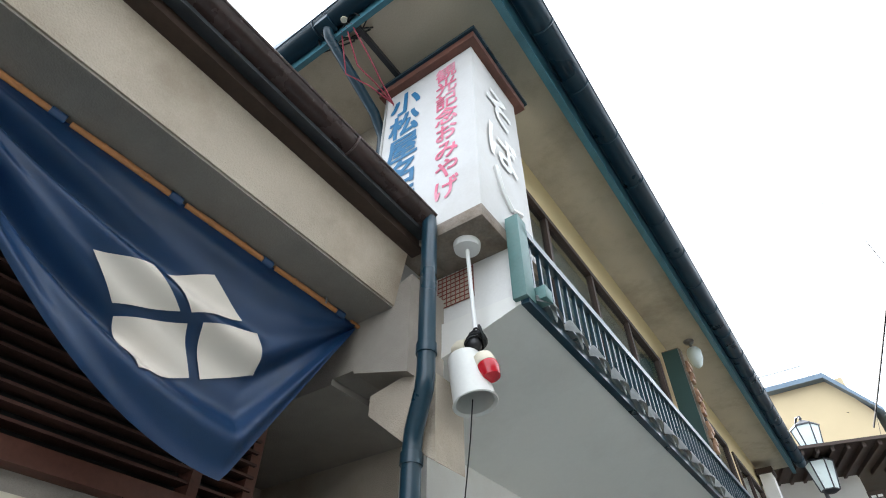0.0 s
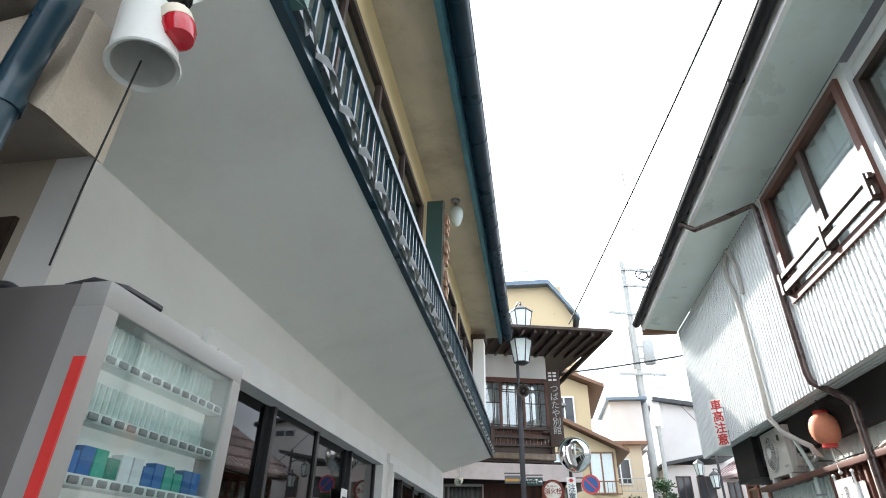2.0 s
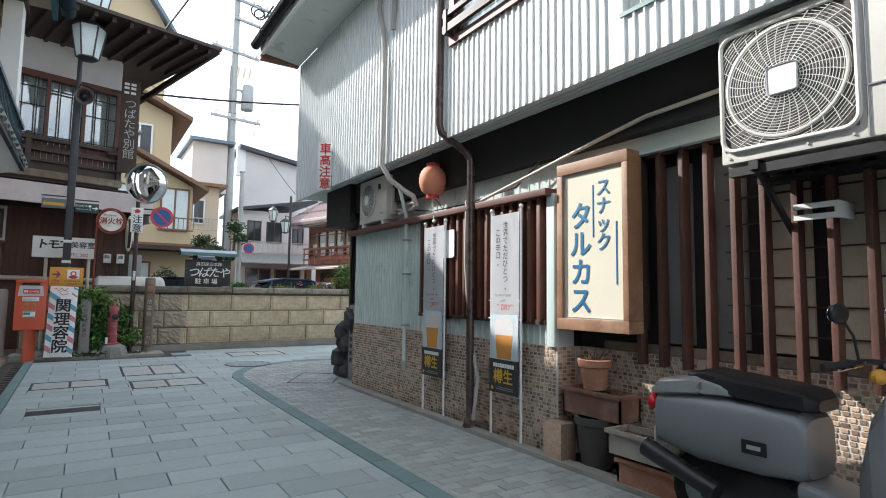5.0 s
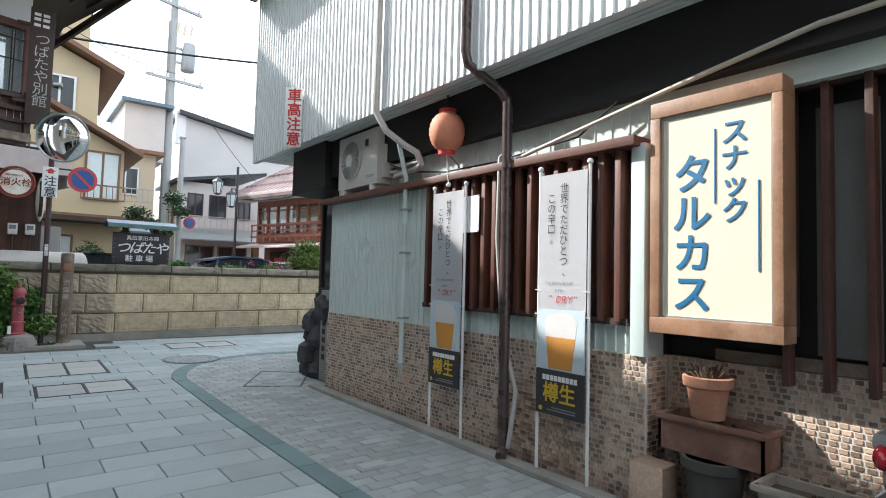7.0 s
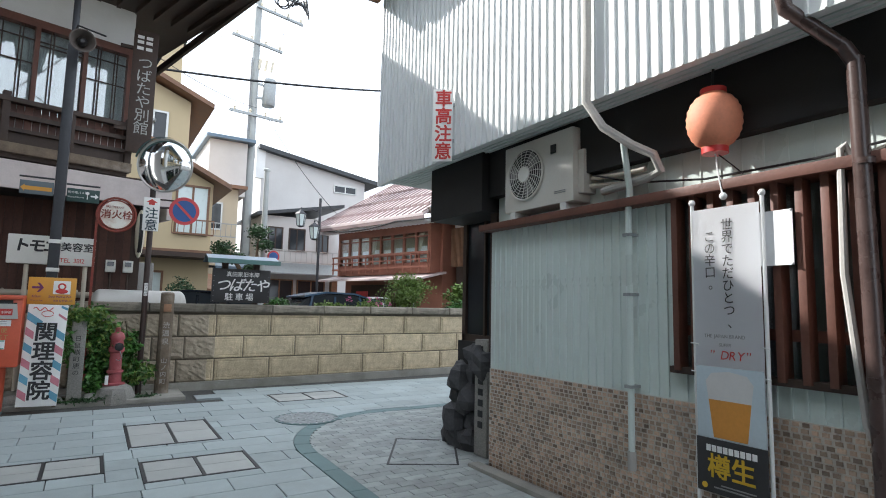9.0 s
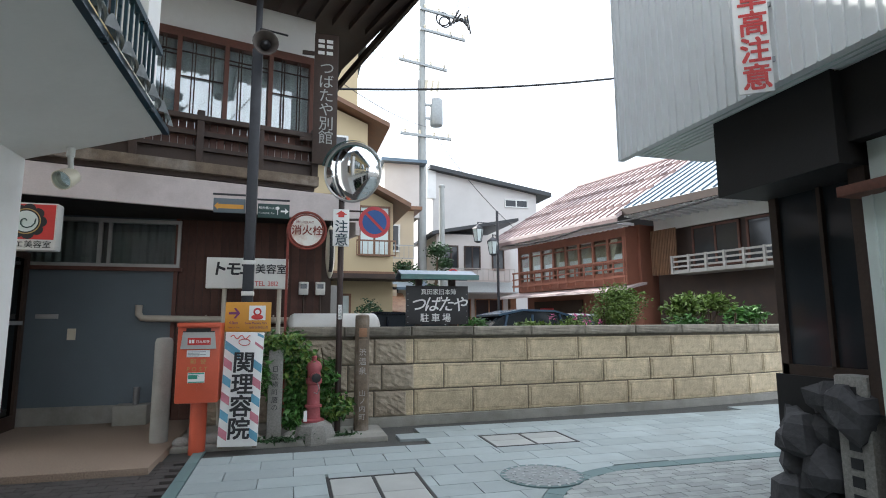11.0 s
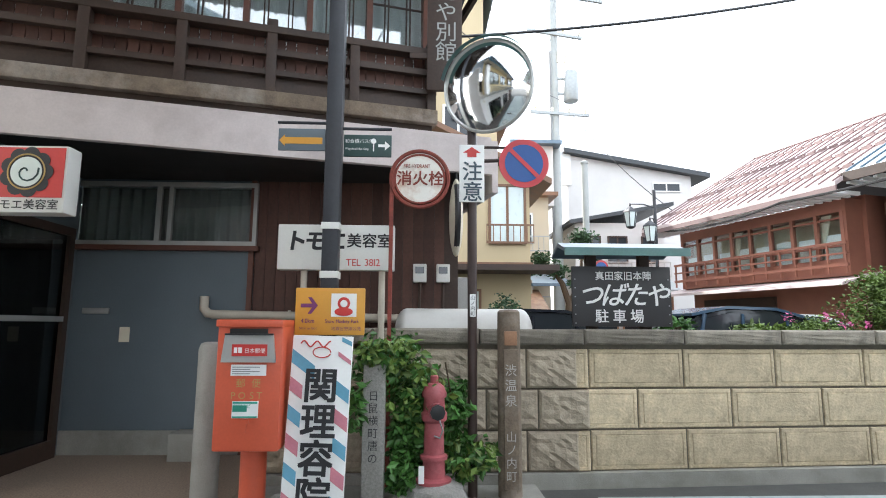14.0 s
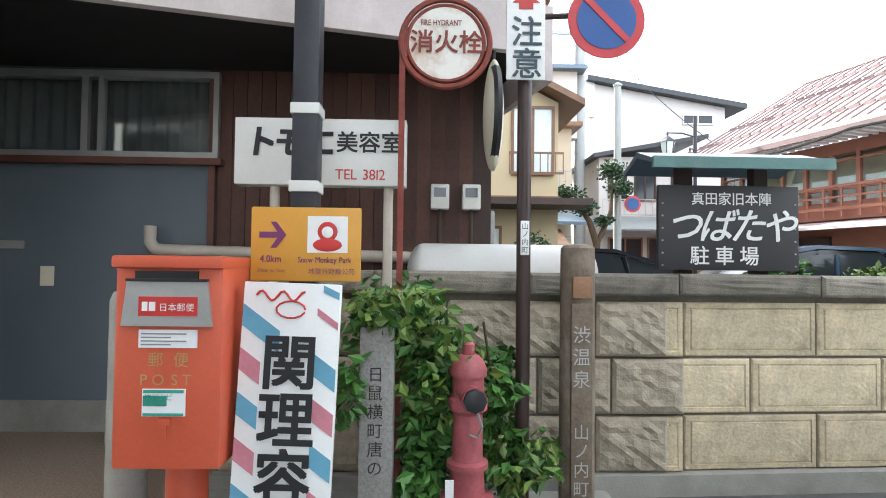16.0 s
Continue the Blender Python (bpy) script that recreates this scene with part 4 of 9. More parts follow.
for k in range(9):
    b.cyl((-1.42 + 0.03 * k, 1.648, 3.15), (-1.42 + 0.03 * k, 1.648, 3.37), 0.003, seg=5)
for k in range(8):
    b.cyl((-1.42, 1.648, 3.15 + 0.03 * k), (-1.18, 1.648, 3.15 + 0.03 * k), 0.003, seg=5)
part("mesh", b, "rust", t)
part("backing", B().box(-1.42, 1.65, 3.15, -1.18, 1.654, 3.37), "plaster_c", t)

# balcony railing
t = thing("balcony_railing", (-0.88, 1.63, 2.97), "dark green metal balcony railing with scalloped zinc flashing", "railing")
part("corner_post", B().box(-0.93, 1.60, 2.98, -0.85, 1.70, 3.55, 0.005), "green_m", t, "grey-green corner post")
part("end_cap", B().box(-1.4, 1.62, 3.44, -0.85, 1.70, 3.50), "green_m", t)
part("top_rail", B().box(-0.91, 1.7, 3.47, -0.86, 11.7, 3.52), "teal_d", t)
part("bottom_rail", B().box(-0.91, 1.7, 3.1, -0.87, 11.7, 3.13), "teal_d", t)
part("edge_angle", B().box(-0.90, 1.63, 2.955, -0.855, 12.06, 3.0), "teal_d", t)
for k in range(84):
    y = 1.78 + 0.118 * k
    part("bar", B().box(-0.90, y - 0.009, 3.12, -0.88, y + 0.009, 3.48), "teal_d", t)


def scallop(u, v):
    y = 1.7 + 10.3 * u
    s = abs(math.sin(math.pi * (y - 1.7) / 0.31))
    h = 3.12 - 0.10 * (1 - s) * v
    return Vector((-0.86 + 0.05 * (1 - v) * s + 0.012, y, 3.0 + (h - 3.0) * v + 0.02 * s))


part("flashing", B().grid(scallop, 330, 4, thick=0.004), "flash", t, "wavy zinc flashing")
for k in range(33):
    y = 1.855 + 0.31 * k
    part("flashing_tab", B().prism([(-0.835, y - 0.05, 3.10), (-0.835, y + 0.05, 3.10), (-0.825, y + 0.03, 2.99), (-0.822, y + 0.012, 2.955)], (-0.006, 0, 0)), "flash", t)
part("gutter_spout", B().box(-0.88, 1.72, 3.02, -0.80, 1.8, 3.1, 0.006), "green_m", t)

# upper windows
for k, (y0, y1) in enumerate(((2.01, 6.1), (7.1, 9.2), (9.55, 11.71))):
    w = tagged(thing("window_%d" % (8 + k), (-1.25, (y0 + y1) / 2, 3.75), "dark framed upper window with grey curtains", "window"), kind="structure")
    part("frame", B().box(-1.30, y0, 3.75, -1.22, y1, 3.81).box(-1.30, y0, 4.96, -1.22, y1, 5.02).box(-1.30, y0, 3.81, -1.22, y0 + 0.05, 4.96).box(-1.30, y1 - 0.05, 3.81, -1.22, y1, 4.96), "wood_d", w)
    n = max(2, round((y1 - y0) / 0.95))
    for q in range(n):
        a, c = y0 + 0.05 + (y1 - y0 - 0.1) * q / n, y0 + 0.05 + (y1 - y0 - 0.1) * (q + 1) / n
        part("mullion", B().box(-1.29, c - 0.025, 3.81, -1.23, c + 0.025, 4.96), "wood_d", w)
        part("pane", B().box(-1.262, a, 3.81, -1.257, c, 4.96), "glass", w)
    b = B().box(-1.36, y0, 3.78, -1.35, y1, 5.0)
    part("curtain", b, "curtain_d", w)
# lamp under the eaves
t = thing("eaves_lamp", (-0.93, 6.82, 5.55), "white ribbed glass lamp hanging under the eaves", "lamp")
part("rose", B().lathe((-0.93, 6.82, 5.50), [(0.02, 0), (0.06, 0.02), (0.07, 0.05)], 18), "grey_s", t)
part("stem", B().tube([(-0.93, 6.82, 5.52), (-0.91, 6.8, 5.42)], 0.018, 8), "grey_s", t)
part("glass_shade", B().lathe((-0.91, 6.8, 5.12), [(0.02, 0), (0.06, 0.04), (0.09, 0.12), (0.095, 0.24), (0.07, 0.29), (0.05, 0.3)], 10), "frost", t, "ribbed white glass shade")
# carved board
t = thing("carved_board", (-1.15, 6.4, 4.2), "tall dark green timber board with carved gilt letters", "signboard")
bd = part("board", B().box(-1.22, 6.28, 3.75, -1.0, 6.36, 5.2, 0.01), "wood_old", t)
part("green_face", B().box(-1.21, 6.255, 3.78, -1.01, 6.28, 5.17), "sgreen", bd)
part("front_face", B().box(-1.0, 6.28, 3.78, -0.985, 6.36, 5.17), "wood_old", bd)
for k, (z0, z1) in enumerate(((4.72, 5.0), (4.3, 4.62), (3.85, 4.2))):
    b = B()
    for q in range(5):
        b.box(-0.99 + 0.012 * (q % 2), 6.3 + 0.03 * math.sin(q * 2.1), z0 + (z1 - z0) * q / 5, -0.95 + 0.015 * (q % 2), 6.4 + 0.03 * math.cos(q * 1.7), z0 + (z1 - z0) * (q + 1.2) / 5, 0.01)
    part("carved_letter", b, "wood_sign", bd, "orange-gilt carved letter")

# cigarette vending machine
t = thing("vending_machine", (-1.48, 2.05, 0.0), "taupe cigarette vending machine with a silver door and rows of packs", "vending machine")
part("cabinet", B().box(-1.82, 1.68, 0.06, -1.22, 2.44, 1.83, 0.012), "vend", t)
part("plinth", B().box(-1.8, 1.7, 0.0, -1.24, 2.42, 0.06), "black_p", t)
dr = part("door", B().box(-1.22, 1.68, 0.10, -1.16, 2.44, 0.62), "vend_l", t, "silver door")
part("door_top", B().box(-1.22, 1.68, 1.76, -1.13, 2.44, 1.83, 0.004), "vend_l", dr)
for y in (1.68, 2.38):
    part("door_side", B().box(-1.22, y, 0.62, -1.13, y + 0.06, 1.76), "vend_l", dr)
part("red_stripe", B().box(-1.16, 1.674, 0.3, -1.128, 1.68, 1.62), "red", dr)
part("display_back", B().box(-1.22, 1.74, 0.62, -1.21, 2.38, 1.76), "lit", dr, "lit white display back")
part("glass_cover", B().box(-1.142, 1.74, 0.62, -1.138, 2.38, 1.76), "glass", dr)
part("lower_panel", B().box(-1.16, 1.72, 0.12, -1.145, 2.40, 0.60, 0.008), "grey_s", dr)
part("coin_panel", B().box(-1.145, 1.78, 0.45, -1.135, 2.05, 0.6), "black_p", dr)
PACKS = {2: ("pack_b", "pack_g", "pack_w", "pack_b", "pack_g", "pack_b"), 3: ("pack_w", "pack_r", "pack_w", "pack_r", "pack_g", "pack_g"), 4: ("pack_b", "pack_w", "pack_g"), 5: ("pack_r", "pack_w"), 6: ("pack_w", "pack_b")}
for row in range(7):
    z = 1.63 - 0.148 * row
    part("shelf_strip", B().box(-1.20, 1.74, z, -1.148, 2.38, z + 0.03, 0.006), "alu_w", dr)
    for k in range(12):
        y = 1.765 + 0.051 * k
        part("button", B().box(-1.148, y, z + 0.006, -1.142, y + 0.034, z + 0.024, 0.003), "grey_s", dr)
        if row in PACKS:
            mt = PACKS[row][(k // 2) % len(PACKS[row])]
            part("pack", B().box(-1.205, y - 0.003, z + 0.032, -1.17, y + 0.042, z + (0.10 if k % 3 else 0.085)), mt, dr)
            if row == 3:
                part("pack_mark", B().cyl((-1.17, y + 0.02, z + 0.065), (-1.168, y + 0.02, z + 0.065), 0.015, seg=12), "pack_r" if mt == "pack_w" else "pack_w", dr)
    if row < 2:
        for k in range(26):
            y = 1.75 + 0.0245 * k
            part("light_rib", B().box(-1.209, y, z + 0.033, -1.203, y + 0.014, z + (0.117 if row else 0.13)), "frost", dr)
part("hinge", B().tube([(-1.3, 1.72, 1.835), (-1.22, 1.72, 1.85), (-1.15, 1.76, 1.84), (-1.14, 1.9, 1.84)], 0.014, 8), "black_p", t)
part("latch", B().ball((-1.5, 1.72, 1.84), 0.04, 10, 6, (1, 1, 0.6)), "black_p", t)
ps = part("side_poster", B().box(-1.6, 1.674, 0.9, -1.27, 1.68, 1.30), "wood_sign", t, "orange poster on the side")
part("poster_disc", B().cyl((-1.44, 1.673, 1.12), (-1.44, 1.668, 1.12), 0.13, seg=28), "black_t", ps)
part("poster_edge", B().box(-1.6, 1.67, 1.3, -1.27, 1.676, 1.31).box(-1.6, 1.67, 0.89, -1.27, 1.676, 0.9), "alu", ps)

# glass shop front
for k, (y0, y1) in enumerate(((3.3, 7.22), (7.62, 11.2))):
    w = tagged(thing("door_%d" % (3 + k), (-1.85, (y0 + y1) / 2, 0.06), "dark glass sliding shop front in a white frame", "door"), kind="structure")
    part("frame", B().box(-1.93, y0, 2.14, -1.79, y1, 2.22).box(-1.93, y0, 0.02, -1.79, y0 + 0.08, 2.14).box(-1.93, y1 - 0.08, 0.02, -1.79, y1, 2.14), "white_p", w)
    part("head_step", B().box(-1.85, y0 - 0.1, 2.22, -1.81, y1 + 0.1, 2.32), "white_p", w)
    n = 4
    for q in range(n):
        a, c = y0 + 0.08 + (y1 - y0 - 0.16) * q / n, y0 + 0.08 + (y1 - y0 - 0.16) * (q + 1) / n
        x = -1.90 if q % 2 else -1.94
        part("stile", B().box(x - 0.02, a, 0.06, x + 0.02, a + 0.045, 2.14).box(x - 0.02, c - 0.045, 0.06, x + 0.02, c, 2.14), "black_p", w)
        part("pane", B().box(x - 0.003, a + 0.045, 0.06, x + 0.003, c - 0.045, 2.14), "glass_d", w)
    part("sill", B().box(-1.95, y0, 0.0, -1.78, y1, 0.06), "conc", w)
t = thing("door_poster", (-1.92, 3.6, 1.2), "small blue sticker on the shop glass", "sticker")
part("sheet", B().box(-1.898, 3.5, 1.35, -1.892, 3.62, 1.75), "blue_l", t)
for k, (y, z) in enumerate(((6.0, 1.55), (8.7, 1.6))):
    t = thing("glass_notice", (-1.9, y, z), "small white notice on the shop glass", "notice", "glass notices")
    part("sheet", B().box(-1.888, y, z, -1.882, y + 0.18, z + 0.22), "paper", t)
    part("print_bar", B().box(-1.881, y + 0.03, z + 0.12, -1.878, y + 0.15, z + 0.15), "black_t", t)
t = thing("shop_shelf", (-3.0, 7, 0.06), "dim shelf of goods inside the shop", "shelf")
part("body", B().box(-3.4, 4.5, 0.06, -2.7, 10.5, 0.9), "wood_m", t)
for k in range(20):
    part("goods", B().box(-3.2, 4.7 + 0.28 * k, 0.9, -2.9, 4.85 + 0.28 * k, 1.05 + 0.1 * (k % 4), 0.01), ("pack_r", "cream", "wood_sign", "pack_w")[k % 4], t)


def pot_plant(x, y, r, h, material, leafm, label, n, ph, seed):
    t = thing("potted_plant", (x, y, 0.0), label, "potted plant", "plants by the shop front")
    part("pot", B().lathe((x, y, 0.002), [(r * 0.7, 0), (r * 0.95, h * 0.85), (r * 1.08, h * 0.86), (r * 1.08, h), (r * 0.9, h), (r * 0.88, h * 0.88)], 20), material, t)
    part("soil", B().cyl((x, y, h * 0.8), (x, y, h * 0.9), r * 0.9, seg=16), "soil", t)
    rg = random.Random(seed)
    b = B()
    for k in range(max(3, n // 40)):
        leaves(b, (x + rg.uniform(-1, 1) * r, y + rg.uniform(-1, 1) * r, h + ph * rg.uniform(0.2, 0.9)), (r * 1.2, r * 1.2, ph * 0.35), 40, 0.07 if ph > 0.3 else 0.04, rg, 0.2)
    part("leaves", b, leafm, t, soft=False)
    if ph > 0.3:
        b = B()
        for k in range(5):
            b.tube([(x, y, h * 0.8), (x + rg.uniform(-0.5, 0.5) * r, y + rg.uniform(-0.5, 0.5) * r, h + ph * 0.5), (x + rg.uniform(-1, 1) * r, y + rg.uniform(-1, 1) * r, h + ph)], 0.008, 5)
        part("stem", b, "twig", t)


pot_plant(-1.62, 9.9, 0.13, 0.2, "terra", "leaf_d", "bushy green plant in a terracotta pot", 360, 1.1, 1)
pot_plant(-1.66, 10.5, 0.12, 0.2, "wood_sign", "leaf_d", "tall green plant in an orange pot", 320, 0.9, 2)
pot_plant(-1.6, 9.35, 0.12, 0.15, "cream", "leaf_y", "low plant in a pale pot", 90, 0.08, 3)
pot_plant(-1.55, 9.65, 0.07, 0.12, "red", "leaf_d", "small plant in a red pot", 60, 0.06, 4)
pot_plant(-1.64, 8.9, 0.12, 0.16, "terra", "leaf_y", "succulents in a terracotta pot", 120, 0.1, 5)
pot_plant(-1.62, 8.5, 0.13, 0.14, "pot_br", "leaf", "succulents in a brown pot", 140, 0.1, 6)
pot_plant(-1.58, 8.05, 0.14, 0.15, "terra", "leaf_y", "low succulents in a wide terracotta pot", 160, 0.1, 7)
pot_plant(-1.64, 7.6, 0.12, 0.15, "pot_br", "leaf", "low green plant in a brown pot", 120, 0.12, 8)

# ---- the end of the street ----
EX, EZ = (1, 0, 0), (0, 0, 1)
NY = (0, 1, 0)


def disc(b, c, r, thick, axis=(0, -1, 0), seg=32):
    c = Vector(c)
    a = Vector(axis).normalized()
    return b.cyl(c, c + a * thick, r, seg=seg)


def ring(b, c, r, tube, axis=(0, -1, 0), seg=36):
    q = Vector(axis).to_track_quat("Z", "Y")
    pts = [Vector(c) + q @ Vector((r * math.cos(2 * math.pi * k / seg), r * math.sin(2 * math.pi * k / seg), 0)) for k in range(seg + 1)]
    return b.tube(pts, tube, 6)


def wall_y(x):
    """Street face of the stone wall, which bends away to the east."""
    return 14.72 + 0.055 * max(0, x - 1.2) + 0.03 * max(0, x - 5.5) ** 2


# convex traffic mirror on its pole with two signs
t = thing("traffic_mirror", (0.745, 14.36, 0.09), "round convex traffic mirror on a brown steel pole with warning plate", "mirror")
part("pole", B().cyl((0.745, 14.36, 0.05), (0.745, 14.36, 3.05), 0.038, seg=16), "pole_b", t)
MC, MA = Vector((0.86, 14.2, 3.34)), Vector((-0.5, -1, -0.14)).normalized()
q = MA.to_track_quat("Z", "Y")
R = 0.37
b = B()
rings = []
SR = R / math.sin(0.5)
for k in range(1, 13):
    a = 0.5 * k / 12
    rings.append([b.bm.verts.new(MC + q @ Vector((SR * math.sin(a) * math.cos(2 * math.pi * j / 48), SR * math.sin(a) * math.sin(2 * math.pi * j / 48), SR * (math.cos(a) - math.cos(0.5))))) for j in range(48)])
top = b.bm.verts.new(MC + q @ Vector((0, 0, SR * (1 - math.cos(0.5)))))
for j in range(48):
    b.bm.faces.new((top, rings[0][j], rings[0][(j + 1) % 48]))
for r0, r1 in zip(rings, rings[1:]):
    for j in range(48):
        b.bm.faces.new((r0[j], r1[j], r1[(j + 1) % 48], r0[(j + 1) % 48]))
part("mirror_face", b, "mirror", t, "convex mirror face")
b = ring(B(), MC, R + 0.005, 0.016, MA)
part("rim", b, "alu", t, "bright metal rim")
b = B().lathe(MC - MA * 0.10, [(0.12, 0), (0.34, 0.02), (R + 0.01, 0.085)], 36, MA)
part("back_shell", b, "green_m", t, "dark green back shell")
b = B()
b.grid(lambda u, v: MC + q @ Vector(((R + 0.03) * math.cos(radians(15 + 150 * u)), (R + 0.03) * math.sin(radians(15 + 150 * u)), 0.0 + 0.06 * v)), 24, 3, thick=0.006)
part("visor", b, "green_m", t, "dark green visor")
part("arm", B().tube([(0.745, 14.36, 3.0), (0.78, 14.34, 3.15), MC - MA * 0.1], 0.022), "pole_b", t)
pl = part("warning_plate", B().box(0.635, 14.29, 2.39, 0.84, 14.302, 2.87, 0.006), "white_p", t, "white vertical warning plate")
words("注意", "lettering", pl, "teal_d", (0.655, 14.29, 2.73), EX, EZ, 0.17, vertical=True, pitch=1.0, bold=0.02)
b = B().prism([(0.70, 14.286, 2.80), (0.665, 14.286, 2.80), (0.737, 14.286, 2.85), (0.81, 14.286, 2.80), (0.775, 14.286, 2.80), (0.775, 14.286, 2.765), (0.70, 14.286, 2.765)], (0, 0.003, 0))
part("arrow", b, "red", pl)
for z in (2.48, 2.76):
    part("clamp", B().box(0.69, 14.30, z, 0.80, 14.405, z + 0.035, 0.005), "galv", t)
np_ = part("no_parking_disc", disc(B(), (1.165, 14.30, 2.72), 0.205, 0.01), "red_s", t, "red ringed blue no-parking disc")
part("blue_field", disc(B(), (1.165, 14.289, 2.72), 0.158, 0.003), "blue_d", np_)
b = B().box(-0.155, -0.003, -0.017, 0.155, 0.0, 0.017, 0, pose(1.165, 14.284, 2.72, 0, 45, 0))
part("red_bar", b, "red_s", np_)
part("disc_arm", B().cyl((0.745, 14.33, 2.74), (1.25, 14.32, 2.765), 0.016, seg=8).cyl((0.745, 14.33, 2.86), (1.1, 14.32, 2.86), 0.012, seg=8), "pole_b", t)
pt = part("name_plate", B().box(0.722, 14.315, 1.47, 0.768, 14.322, 1.65, 0.003), "white_p", t)
words("山ノ内町", "lettering", pt, "black_t", (0.726, 14.315, 1.645), EX, EZ, 0.038, vertical=True, pitch=1.1)

# fire hydrant marker sign
t = thing("hydrant_sign", (0.09, 14.3, 0.8), "rust-streaked round hydrant marker sign on a red post", "sign")
part("post", B().box(0.075, 14.285, 0.2, 0.105, 14.315, 2.62), "rust", t)
part("hoop", ring(B(), (0.315, 14.29, 2.575), 0.232, 0.016), "rust", t)
dd = part("disc", disc(B(), (0.315, 14.30, 2.575), 0.205, 0.012), "rust_w", t, "rust-stained white enamel disc")
part("disc_rim", ring(B(), (0.315, 14.294, 2.575), 0.2, 0.012), "rust", dd)
words("消火栓", "lettering", dd, "rust", (0.125, 14.287, 2.53), EX, EZ, 0.128, bold=0.03)
words("FIRE HYDRANT", "small_lettering", dd, "rust", (0.185, 14.287, 2.665), EX, EZ, 0.042, squeeze=0.75, bold=0.02)
part("tie", B().cyl((0.1, 14.3, 2.5), (0.1, 14.3, 2.66), 0.02, seg=8), "rust", t)

# carved wooden post
t = thing("wooden_post", (1.035, 14.36, 0.09), "weathered round wooden marker post with carved white writing", "post")
b = B().lathe((1.035, 14.36, 0.05), [(0.093, 0), (0.092, 0.7), (0.09, 1.4), (0.088, 1.46), (0.075, 1.475), (0.03, 1.482)], 20)
part("shaft", b, "wood_old", t)
part("inset", B().box(0.98, 14.262, 0.18, 1.09, 14.29, 1.22, 0.006), "wood_old", t)
part("carved_block", B().box(0.985, 14.258, 1.25, 1.085, 14.29, 1.36, 0.006), "wood_sign", t)
words("渋温泉", "lettering", t, "conduit", (0.985, 14.262, 1.13), EX, EZ, 0.095, vertical=True, pitch=1.2)
words("山ノ内町", "lettering", t, "conduit", (0.99, 14.262, 0.62), EX, EZ, 0.085, vertical=True, pitch=1.12)

# street lamp with loudspeaker and signs
t = thing("street_lamp", (-0.335, 14.02, 0.09), "dark square street lamp post with two hanging lanterns", "street lamp")
part("pole", B().box(-0.395, 13.96, 1.3, -0.275, 14.08, 4.75, 0.012).cyl((-0.335, 14.02, 0.0), (-0.335, 14.02, 1.35), 0.05), "pole_d", t)
part("upper_pole", B().cyl((-0.335, 14.02, 4.7), (-0.335, 14.02, 6.1), 0.04), "pole_d", t)
part("base_collar", B().lathe((-0.335, 14.02, 0.05), [(0.1, 0), (0.1, 0.06), (0.06, 0.1)], 16), "pole_d", t)


def lantern(t, c, r=0.2, h=0.5):
    """A six-sided glazed street lantern hanging below c."""
    c = Vector(c)
    ln = part("lantern", B().lathe(c - Vector((0, 0, h)), [(r * 0.62, 0), (r * 0.64, 0.02), (r, h * 0.86), (r, h * 0.88)], 6), "frost", t, "frosted glass lantern")
    part("cap", B().lathe(c - Vector((0, 0, h * 0.12)), [(r * 1.12, 0), (r * 1.08, 0.03), (r * 0.55, 0.12), (r * 0.2, 0.17), (0.02, 0.2), (0.035, 0.23), (0.012, 0.29)], 6), "pole_d", ln)
    part("bottom_rim", B().lathe(c - Vector((0, 0, h + 0.05)), [(r * 0.3, 0), (r * 0.68, 0.04), (r * 0.68, 0.06)], 6), "pole_d", ln)
    for k in range(6):
        a = 2 * math.pi * k / 6
        d = Vector((math.cos(a), math.sin(a), 0))
        part("bar", B().cyl(c + d * r * 0.66 - Vector((0, 0, h)), c + d * r * 1.01 - Vector((0, 0, h * 0.12)), 0.014, seg=6), "pole_d", ln)
    return ln


lantern(t, (-0.185, 13.74, 6.80), 0.275, 0.64)
lantern(t, (-0.225, 13.66, 6.00), 0.265, 0.62)
part("lamp_arm", B().tube([(-0.335, 14.02, 6.0), (-0.335, 14.02, 6.95), (-0.26, 13.9, 7.05), (-0.185, 13.74, 7.0), (-0.185, 13.74, 6.8)], 0.022), "pole_d", t)
part("lamp_arm", B().tube([(-0.335, 14.02, 5.9), (-0.3, 13.9, 6.2), (-0.225, 13.66, 6.22), (-0.225, 13.66, 6.0)], 0.022), "pole_d", t)
sp = part("loudspeaker", B().lathe((-0.25, 13.9, 4.72), [(0.04, 0), (0.06, 0.05), (0.09, 0.12), (0.145, 0.2), (0.15, 0.22), (0.14, 0.22), (0.085, 0.14), (0.05, 0.07)], 24, (0.1, -1, -0.1)), "fan_d", t, "dark grey horn loudspeaker")
part("horn_core", B().lathe((-0.235, 13.76, 4.705), [(0.06, 0), (0.05, 0.03), (0.02, 0.07)], 16, (0.1, -1, -0.1)), "black_p", sp)
part("bracket", B().tube([(-0.335, 14.0, 4.9), (-0.3, 13.85, 4.95), (0.02, 13.75, 4.85)], 0.012, 6), "black_p", t)
